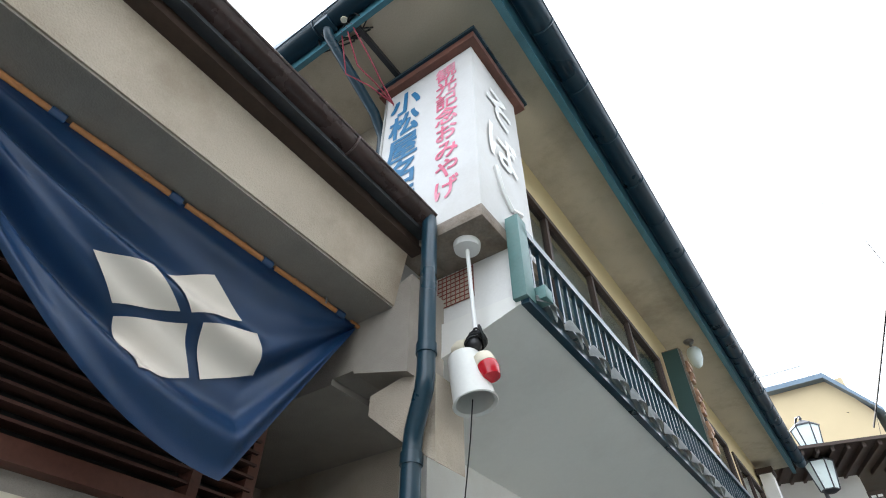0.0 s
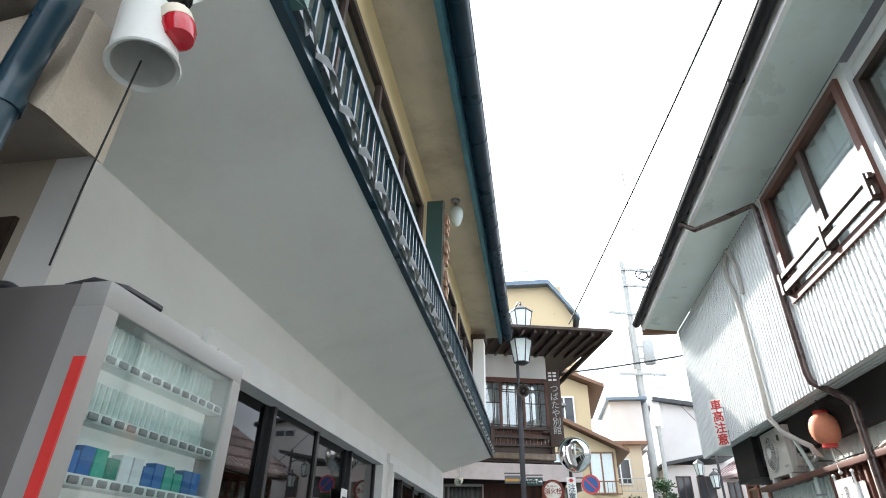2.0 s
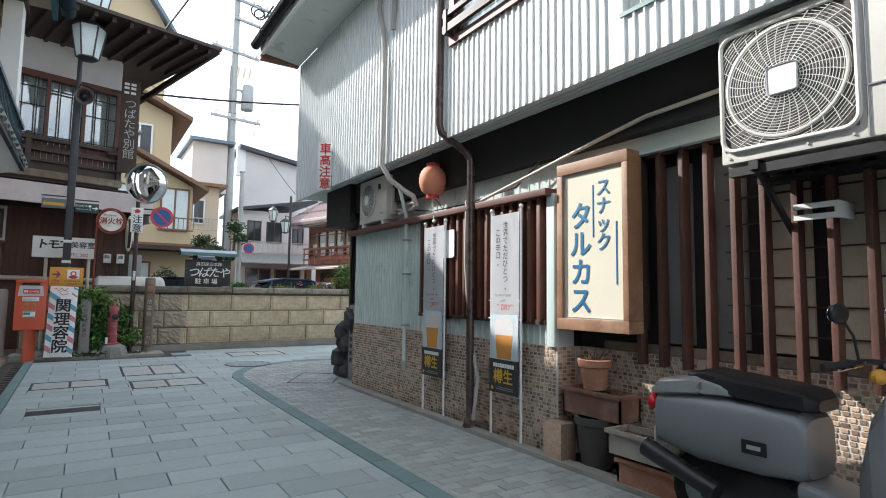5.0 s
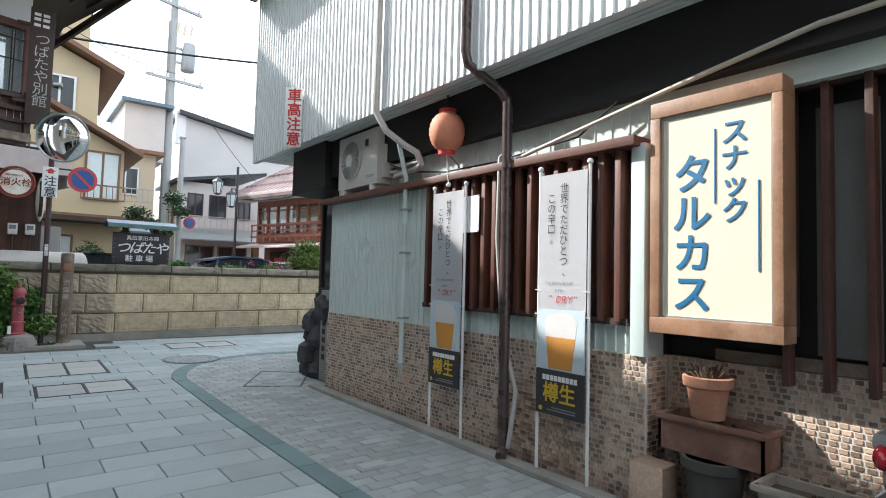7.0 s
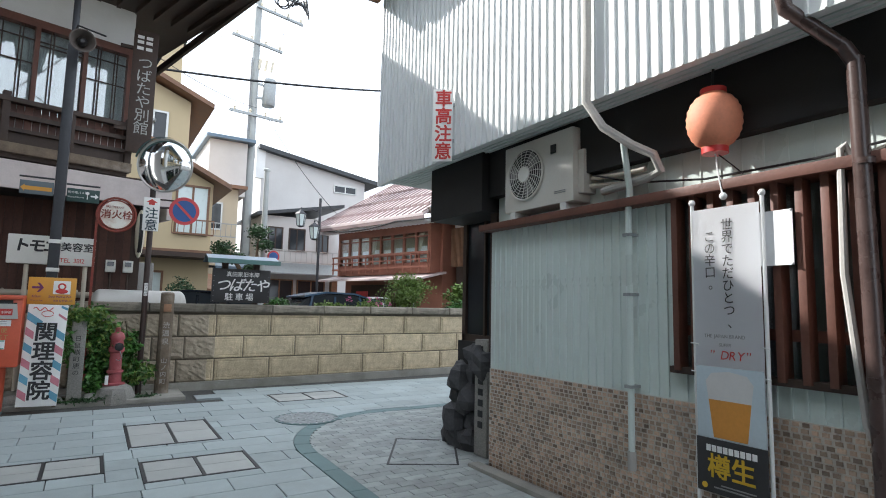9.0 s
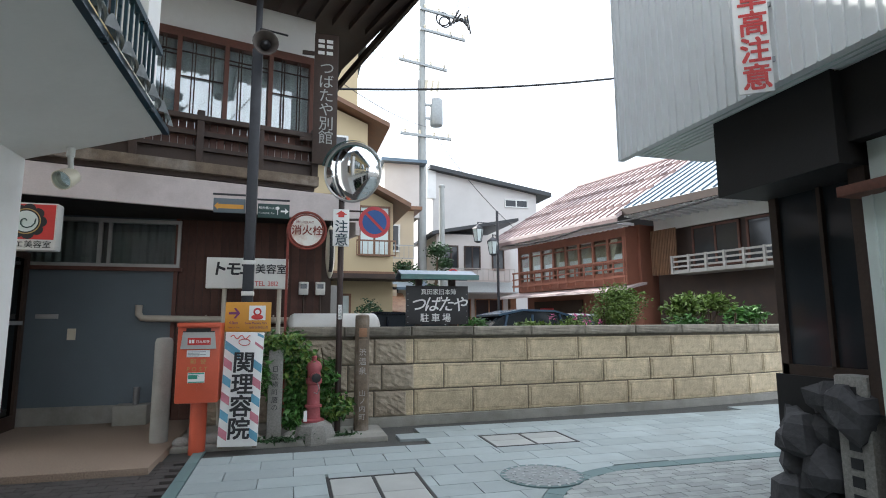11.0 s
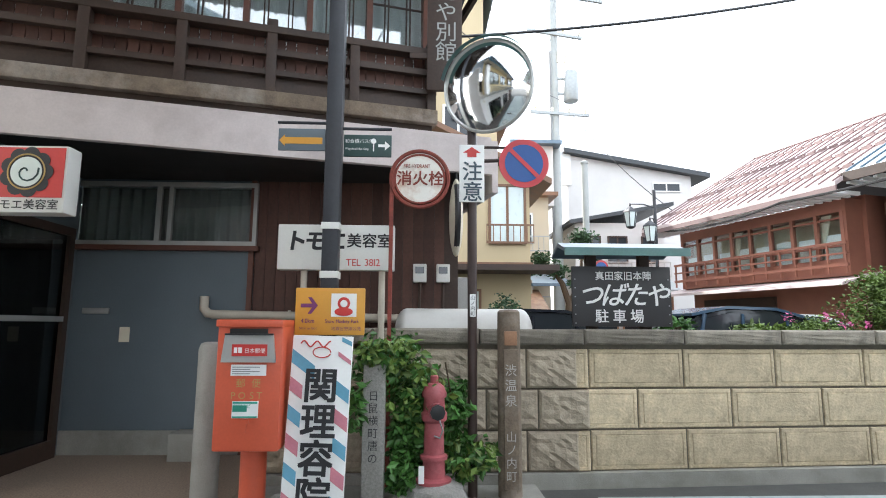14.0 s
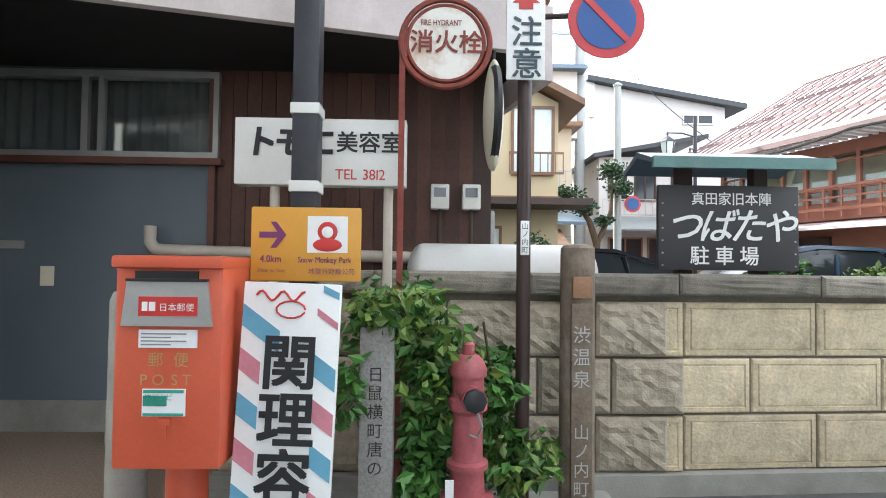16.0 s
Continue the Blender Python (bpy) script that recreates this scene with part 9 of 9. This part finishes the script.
def drafted(name, w, D, H, seed):
    """A dressed block: worn edge, a narrow margin, an incised line and a slightly proud field."""
    rgn = random.Random(seed)
    b = B()
    rings = []
    for ins, dep in ((0, 0.1), (0, 0.012), (0.008, 0.002), (0.032, 0.0), (0.035, 0.007), (0.041, 0.007), (0.045, -0.001), (0.085, -0.005)):
        ringv = []
        for sx, sz in ((-1, 0), (1, 0), (1, 1), (-1, 1)):
            ringv.append(b.bm.verts.new((sx * (w / 2 - ins) + rgn.uniform(-0.002, 0.002), dep, ins if sz == 0 else H - ins)))
        rings.append(ringv)
    for r0, r1 in zip(rings, rings[1:]):
        for k in range(4):
            b.bm.faces.new((r0[k], r0[(k + 1) % 4], r1[(k + 1) % 4], r1[k]))
    b.bm.faces.new(rings[-1])
    for sx in (-0.28, 0.3):
        b.cyl((sx * w, 0.0, H * 0.86), (sx * w, -0.006, H * 0.86), 0.008, seg=6)
    return piece_mesh(name, b, "stone")


blocks = [drafted("block", L - 0.014, 0.1, 0.325, k) for k in range(4)]
halfb = [drafted("half_block", L / 2 - 0.02, 0.1, 0.325, k + 7) for k in range(2)]
roughb = [block_mesh("rough_block", 0.43, 0.12, 0.325, 0.018, "stone_r", 0.022, k + 20, 7) for k in range(5)]
caps = [block_mesh("coping", 0.9, 0.36, 0.13, 0.015, "cap", 0.012, k + 40, 4) for k in range(3)]
rgp = random.Random(3)
for course in range(3):
    z = 0.195 + 0.342 * course
    x = 1.36
    first = course % 2 == 0
    if first:
        piece("block", halfb[course % 2], stone_wall, pose(x + L / 4, wall_y(x), z))
        x += L / 2
    while x < 14.5:
        xm = x + L / 2
        ang = math.degrees(math.atan2(wall_y(x + L) - wall_y(x), L))
        piece("block", rgp.choice(blocks), stone_wall, pose(xm, wall_y(xm) + rgp.uniform(-0.004, 0.004), z, 0, 0, ang))
        x += L * math.cos(radians(ang))
    x = -0.98
    k = 0
    while x < 1.3:
        piece("rough_block", rgp.choice(roughb), stone_wall, pose(x + 0.22 + (0.1 if course % 2 else 0), wall_y(x) - 0.01, z))
        x += 0.445
x = -0.98
while x < 14.5:
    ang = math.degrees(math.atan2(wall_y(x + 0.9) - wall_y(x), 0.9))
    piece("coping", rgp.choice(caps), stone_wall, pose(x + 0.45, wall_y(x + 0.45) - 0.05, 1.245 + rgp.uniform(-0.003, 0.003), 0, 0, ang))
    x += 0.91 * math.cos(radians(ang))

# paving slabs of the lane


AX, AY, AR = 3.42, 10.6, 1.49


def curve_x(y):
    """Western edge of the small-paver corner, which turns east in a quarter circle."""
    if y < AY:
        return AX - AR
    if y < AY + AR:
        return AX - math.sqrt(max(0.0, AR * AR - (y - AY) ** 2))
    return 99.0


COVERS = [(0.5, 11.47, 1.32, 12.45), (2.36, 13.15, 3.38, 13.75), (-0.55, 10.75, 0.3, 11.3), (0.55, 10.35, 1.42, 10.95), (-0.47, 9.1, 0.18, 9.55)]
MANHOLE = (2.38, 12.03, 0.33)


def minus(r, h):
    """The rectangle r with the rectangle h cut out of it."""
    x0, y0, x1, y1 = r
    a, c, d, e = h
    if x0 >= d or x1 <= a or y0 >= e or y1 <= c:
        return [r]
    out = []
    if x0 < a:
        out.append((x0, y0, a, y1))
    if x1 > d:
        out.append((d, y0, x1, y1))
    xa, xb = max(x0, a), min(x1, d)
    if y0 < c:
        out.append((xa, y0, xb, c))
    if y1 > e:
        out.append((xa, e, xb, y1))
    return out


def slope_pose(x, y, z=0.0):
    return pose(x, y, gz(x, y) + z, 0.945 if 9.0 < y < 15.0 else 0, 0, 0)


def tile_mesh(name, lx, ly, th, bev, material):
    b = B().box(-lx / 2, -ly / 2, -th, lx / 2, ly / 2, 0)
    tp = [e for e in b.bm.edges if all(v.co.z > -1e-4 for v in e.verts)]
    bmesh.ops.bevel(b.bm, geom=tp, offset=bev, segments=1, affect="EDGES")
    return piece_mesh(name, b, material)


def joined(b, lx, ly, th, bev, m):
    """A bevelled flat block added to a joined sheet."""
    q = [(-lx / 2, -ly / 2), (lx / 2, -ly / 2), (lx / 2, ly / 2), (-lx / 2, ly / 2)]
    lo = [b.bm.verts.new(m @ Vector((x, y, -th))) for x, y in q]
    mi = [b.bm.verts.new(m @ Vector((x, y, -bev))) for x, y in q]
    tp = [b.bm.verts.new(m @ Vector((x * (1 - 2 * bev / lx), y * (1 - 2 * bev / ly), 0))) for x, y in q]
    b.bm.faces.new(tp)
    for k in range(4):
        n = (k + 1) % 4
        b.bm.faces.new((lo[k], lo[n], mi[n], mi[k]))
        b.bm.faces.new((mi[k], mi[n], tp[n], tp[k]))


lane = tagged(thing("pavement", (0.5, 8, 0), "blue-grey paving slabs of the lane in staggered rows", "pavement"), kind="structure")
slab = tile_mesh("slab", 0.594, 0.294, 0.03, 0.004, "slab")
rest = B()
count = 0
rows_y = [-3.0 + 0.3 * k for k in range(60)]
for j, y in enumerate(rows_y):
    x = -0.68 + (0.0 if j % 2 else -0.3)
    while x < 9.5:
        x0, x1 = max(x, -0.68), x + 0.6
        skip = x1 - x0 < 0.08 or x0 > 9.4 or y + 0.3 > (wall_y((x0 + x1) / 2) - 0.35 if x0 > 1.2 else 13.75)
        y_lo = y
        if not skip and y < AY:
            x1 = min(x1, AX - AR - 0.08)
            skip = x1 - x0 < 0.04
        elif not skip and y < AY + AR + 0.08 and x1 > AX - AR - 0.1:
            ro = AR + 0.08
            edge = [(min(x1, AX - math.sqrt(max(0.0, ro * ro - min(q, ro) ** 2))) if q < ro else x1, AY + q) for q in [y - AY + 0.3 * i / 8 for i in range(9)]]
            if x0 < AX:
                ok = [p for p in edge if p[0] > x0 + 0.012]
                if len(ok) > 2:
                    pts = [(x0 + 0.003, ok[0][1] + 0.003)] + [(p[0] - 0.003, p[1] + (0.003 if i == 0 else -0.003 if i == len(ok) - 1 else 0)) for i, p in enumerate(ok)] + [(x0 + 0.003, ok[-1][1] - 0.003)]
                    rest.prism([(p[0], p[1], gz(*p) - 0.03) for p in pts], (0, 0, 0.03))
                skip = True
            else:
                y_lo = max(y, AY + ro)
                skip = y + 0.3 - y_lo < 0.03
        if not skip:
            cuts = [(x0, y_lo, x1, y + 0.3)]
            for cv in COVERS:
                cuts = [q for c0 in cuts for q in minus(c0, cv)]
            mx, my, mr = MANHOLE
            cuts = [q for c0 in cuts for q in minus(c0, (mx - mr * 0.72, my - mr * 0.72, mx + mr * 0.72, my + mr * 0.72))]
            for a, c, d, e in cuts:
                if d - a < 0.03 or e - c < 0.03:
                    continue
                xm, ym = (a + d) / 2, (c + e) / 2
                if d - a > 0.59 and e - c > 0.29 and 3.5 < ym < 13.8 and count < 300 and a < 2.2:
                    piece("slab", slab, lane, Matrix.Translation((-0.5, -8, 0)) @ slope_pose(xm, ym, rgp.uniform(-0.0015, 0.0015)))
                    count += 1
                else:
                    joined(rest, d - a - 0.006, e - c - 0.006, 0.03, 0.004, slope_pose(xm, ym))
        x += 0.6
tagged(part("slabs", rest, "slab", lane, soft=False), "blue-grey paving slabs", kind="stuff")

# iron-framed covers and the round manhole
for a, c, d, e in COVERS[:4]:
    xm, ym = (a + d) / 2, (c + e) / 2
    t = thing("access_cover", (xm, ym, gz(xm, ym)), "iron-framed access cover filled with pale slabs", "access cover", "access covers")
    b = B()
    for x0, y0, x1, y1 in ((a, c, d, c + 0.025), (a, e - 0.025, d, e), (a, c + 0.025, a + 0.025, e - 0.025), (d - 0.025, c + 0.025, d, e - 0.025), ((a + d) / 2 - 0.012, c + 0.025, (a + d) / 2 + 0.012, e - 0.025)):
        b.box(x0 - xm, y0 - ym, -0.03, x1 - xm, y1 - ym, 0.003, 0, slope_pose(xm, ym))
    part("frame", b, "iron", t)
    for k in range(2):
        x0, x1 = (a + 0.025, xm - 0.012) if k == 0 else (xm + 0.012, d - 0.025)
        h = (e - c - 0.05) / 2
        for q in range(2):
            b = B()
            joined(b, x1 - x0 - 0.006, h - 0.006, 0.03, 0.003, slope_pose((x0 + x1) / 2, c + 0.025 + h * (q + 0.5)))
            part("fill_slab", b, "cover", t, soft=False)
a, c, d, e = COVERS[4]
t = thing("drain_grating", ((a + d) / 2, (c + e) / 2, 0), "dark slotted drain cover in the lane", "drain cover")
part("plate", B().box(a, c + 0.1, -0.02, d, e - 0.1, 0.002), "iron", t)
b = B()
joined(b, d - a, 0.1, 0.03, 0.003, pose((a + d) / 2, c + 0.05, 0))
joined(b, d - a, 0.1, 0.03, 0.003, pose((a + d) / 2, e - 0.05, 0))
part("edge_slab", b, "slab", t, soft=False)
mx, my, mr = MANHOLE
t = thing("manhole_cover", (mx, my, gz(mx, my)), "round cast iron manhole cover with a relief pattern", "manhole cover")
part("disc", B().cyl((mx, my, gz(mx, my) - 0.03), (mx, my, gz(mx, my) + 0.008), mr, seg=40), "iron_g", t)
b = B()
for k in range(5):
    for j in range(6 * k + 1):
        aa = 2 * math.pi * j / max(1, 6 * k)
        rr = 0.085 * k
        b.box(-0.026, -0.01, -0.004, 0.026, 0.01, 0.003 + 0.0004 * (j % 5), 0, pose(mx + rr * math.cos(aa), my + rr * math.sin(aa), gz(mx, my) + 0.008, 0, 0, math.degrees(aa) + 40 * k))
part("relief", b, "iron_l", t)
part("rim", B().lathe((mx, my, gz(mx, my) - 0.02), [(mr, 0), (mr + 0.045, 0), (mr + 0.045, 0.027), (mr, 0.027)], 40), "border", t)

# small pavers of the corner in front of the snack bar
corner = tagged(thing("pavement_corner", (2.5, 8, 0), "small grey pavers laid in courses before the snack bar", "pavement"), kind="structure")
pv = tile_mesh("paver", 0.196, 0.096, 0.03, 0.003, "paver")
rest = B()
count = 0
for j in range(152):
    y = -3.0 + 0.1 * j
    x = 1.76 + (0.1 if j % 2 else 0.0)
    while x < 5.5:
        if y > AY + AR - 0.1:
            break
        e0, e1 = max(curve_x(y + 0.02), curve_x(y + 0.08)) + 0.07, (3.03 if y < 9.6 else 5.5)
        a0, a1 = max(x - 0.1, e0), min(x + 0.1, e1)
        inside = a1 - a0 > 0.02
        if inside and a1 - a0 < 0.199:
            joined(rest, a1 - a0 - 0.004, 0.096, 0.03, 0.003, slope_pose((a0 + a1) / 2, y + 0.05))
        elif inside:
            if count < 300 and 5.2 < y < 9.0 and x < 2.9:
                piece("paver", pv, corner, Matrix.Translation((-2.5, -8, 0)) @ slope_pose(x, y + 0.05, rgp.uniform(-0.002, 0.002)))
                count += 1
            else:
                joined(rest, 0.196, 0.096, 0.03, 0.003, slope_pose(x, y + 0.05, rgp.uniform(-0.002, 0.002)))
        x += 0.2
tagged(part("pavers", rest, "paver", corner, soft=False), "small grey pavers", kind="stuff")
b = B()
for k in range(24):
    joined(b, 0.15, 0.556, 0.03, 0.004, slope_pose(AX - AR, -2.9 + 0.5625 * k + 0.28, 0.001))


def arc_stone(q, a0, a1, r0, r1, dz):
    """One curved border stone between two bearings."""
    n = 4
    arc = [a0 + (a1 - a0) * i / n for i in range(n + 1)]
    pts = [(AX - r1 * math.cos(a), AY + r1 * math.sin(a)) for a in arc] + [(AX - r0 * math.cos(a), AY + r0 * math.sin(a)) for a in reversed(arc)]
    q.prism([(p[0], p[1], gz(*p) - 0.03 + dz) for p in pts], (0, 0, 0.03))


for k in range(7):
    arc_stone(b, radians(90 * k / 7 + 0.15), radians(90 * (k + 1) / 7 - 0.15), AR - 0.075, AR + 0.075, 0.001)
for k in range(6):
    joined(b, 0.42, 0.15, 0.03, 0.004, slope_pose(AX + 0.21 + 0.424 * k, AY + AR, 0.001))
q = B()
arc_stone(q, 0.0, math.pi / 2, AR - 0.28, AR - 0.07, -0.004)
tagged(part("paver_infill", q, "paver", corner, soft=False), "cut pavers along the curved border")
tagged(part("border_stones", b, "border", corner, soft=False), "dark teal-grey border stones")
b = B()
for x, y in ((2.3, 7.0), (2.58, 7.45), (2.25, 5.2)):
    b.box(x - 0.1, y - 0.048, 0.0, x + 0.1, y + 0.048, 0.002)
tagged(part("marker_paver", b, "cover", corner), "pale replaced pavers")
b = B().box(3.03, -3, -0.03, 3.15, 9.62, 0.035, 0.01)
tagged(part("kerb", b, "conc", corner), "worn concrete kerb under the tiled wall")

t = thing("paver_cover", (2.92, 10.2, gz(2.92, 10.2)), "thin iron-framed access cover filled with small pavers", "access cover")
FRM = [(2.897, 10.72), (3.40, 10.40), (2.97, 9.68), (2.42, 9.97)]
for k in range(4):
    p, q = FRM[k], FRM[(k + 1) % 4]
    d = (Vector(q) - Vector(p)).normalized() * 0.01
    nn = Vector((-d.y, d.x))
    part("frame_bar", B().prism([(*(Vector(c) + o), gz(*c) - 0.01) for c, o in ((p, nn - d), (q, nn + d), (q, d - nn), (p, -nn - d))], (0, 0, 0.0135)), "iron", t)

# dark pavers along the shop
side = tagged(thing("pavement_side", (-1.2, 8, 0), "dark brown-grey pavers along the shop front", "pavement"), kind="structure")
b = B()
for j in range(165):
    y = -3.0 + 0.1 * j
    x = -2.3 + (0.1 if j % 2 else 0.0)
    while x < -0.8:
        if not (x < -1.95 and y < 12.0):
            joined(b, 0.195, 0.095, 0.03, 0.003, slope_pose(x, y, rgp.uniform(-0.002, 0.002)))
        x += 0.2
tagged(part("pavers", b, "paver_d", side, soft=False), "dark small pavers", kind="stuff")
b = B()
for k in range(28):
    y = -2.9 + 0.6 * k
    joined(b, 0.11, 0.594, 0.03, 0.004, slope_pose(-0.74, y + 0.3, 0.001))
tagged(part("border_stones", b, "border", side, soft=False), "blue-grey edging stones")
b = B().box(-3.3, 13.0, 0.02, -1.05, 15.7, 0.13, 0.01)
struct("floor_salon_step", b, "aggr", "exposed aggregate landing before the salon")
b = B().box(-1.05, 13.9, 0.03, 1.3, 14.75, 0.11, 0.02)
struct("floor_planting_strip", b, "conc", "stony strip at the foot of the wall")

# ---- boards of the salon wall ----
sb = bpy.data.objects["wall_salon_boards"]
plank = piece_mesh("plank", B().box(-0.052, -0.016, 0, 0.052, 0.002, 2.88), "wood_b")
for k in range(18):
    piece("plank", plank, sb, pose(-1.34 + 0.1095 * k, HY + 0.02 + rgp.uniform(-0.002, 0.002), 0.02))

# ---- ribs of the siding and the mosaic tiles ----
wo = bpy.data.objects["wall_overhang"]


def rib_mesh(name, h, material, w=0.012, d=0.014):
    return piece_mesh(name, B().box(-d, -w / 2, 0, 0.001, w / 2, h), material)


rib_full, rib_low, rib_mid = rib_mesh("rib", 2.38, "panel_w"), rib_mesh("low_rib", 0.33, "panel_w"), rib_mesh("mid_rib", 0.9, "panel_w")
k = 0
y = 11.35
while y > 0.2:
    if y > 6.63:
        piece("rib", rib_full, wo, pose(OX, y, 2.82))
    elif y > 4.67:
        piece("rib", rib_mid, wo, pose(OX, y, 2.82))
    elif y < 4.56:
        piece("rib", rib_low, wo, pose(OX, y, 2.82))
        if y > 1.0:
            piece("rib", rib_low, wo, pose(OX + 0.07, y, 3.16))
    y -= 0.082
side_rib = piece_mesh("side_rib", B().box(-0.008, -0.014, 0, 0.008, 0.001, 2.3), "panel_w")
for k in range(30):
    piece("rib", side_rib, wo, pose(2.95 + 0.11 * k, 11.4, 2.9, 0, 0, 180))
ws = bpy.data.objects["wall_snack"]
rib_s = piece_mesh("rib_small", B().box(-0.012, -0.005, 0, 0.001, 0.005, 1.24), "panel_g")
rib_t = piece_mesh("rib_short", B().box(-0.012, -0.005, 0, 0.001, 0.005, 0.19), "panel_g")
for k in range(25):
    piece("rib", rib_s, ws, pose(SX + 0.02, 7.70 + 0.0745 * k, 0.87))
for k in range(28):
    piece("rib", rib_t, ws, pose(SX + 0.02, 5.56 + 0.0745 * k, 0.865))
rib_u = piece_mesh("rib_upper", B().box(-0.006, -0.005, 0, 0.001, 0.005, 0.3), "panel_g")
for k in range(30):
    piece("rib", rib_u, ws, pose(SX + 0.1, 5.55 + 0.13 * k, 2.14))
co = bpy.data.objects["ceiling_overhang"]
b = B()
for k in range(7):
    b.box(2.99 + 0.055 * k, -3, 2.852, 2.995 + 0.055 * k, 11.3, 2.862)
struct("ceiling_soffit_slats", b, "panel_g", "fine slats of the overhang soffit")

wd = bpy.data.objects["wall_dado"]
TW, TH = 0.048, 0.0305
tile = piece_mesh("tile", B().box(-0.004, -TW / 2 + 0.0035, 0.0035, 0.006, TW / 2 - 0.0035, TH - 0.003), "tile")
rest = B()
count = 0


def add_tile(x, y, z, nx, ny, w=TW):
    """A joined tile on a face looking along (nx, ny)."""
    h = 0.005
    a, c = w / 2 - 0.0035, TH - 0.003
    e = 0.002
    tx, ty = -ny, nx
    out = [Vector((x + tx * s * (a - e) + nx * h, y + ty * s * (a - e) + ny * h, z + q)) for s, q in ((-1, 0.0035 + e), (1, 0.0035 + e), (1, c - e), (-1, c - e))]
    inn = [Vector((x + tx * s * a - nx * 0.004, y + ty * s * a - ny * 0.004, z + q)) for s, q in ((-1, 0.0035), (1, 0.0035), (1, c), (-1, c))]
    vo = [rest.bm.verts.new(p) for p in out]
    vi = [rest.bm.verts.new(p) for p in inn]
    rest.bm.faces.new(vo)
    for k in range(4):
        n = (k + 1) % 4
        rest.bm.faces.new((vi[k], vi[n], vo[n], vo[k]))


for j in range(28):
    z = 0.005 + TH * j
    off = rgp.uniform(0, TW)
    y = 5.5 + off
    while y < 9.54:
        if count < 300 and 6.0 < y < 6.75:
            piece("tile", tile, wd, pose(SX + 0.01, y, z))
            count += 1
        else:
            add_tile(SX + 0.012, y, z, -1, 0, TW * rgp.uniform(0.8, 1.0))
        y += TW
    y = 1.1 + off
    while y < 5.47:
        add_tile(3.432, y, z, -1, 0, TW * rgp.uniform(0.8, 1.0))
        y += TW
    x = SX + 0.03
    while x < 3.42:
        add_tile(x, 5.488, z, 0, -1)
        x += TW
tagged(part("tiles", rest, "tile", wd, soft=False), "small brown mosaic tiles", kind="stuff")

# clear panes let the daylight in
for ob in bpy.data.objects:
    if ob.type == "MESH" and ob.data.materials and ob.data.materials[0] in (M["glass"], M["glass_r"]):
        ob.visible_shadow = False
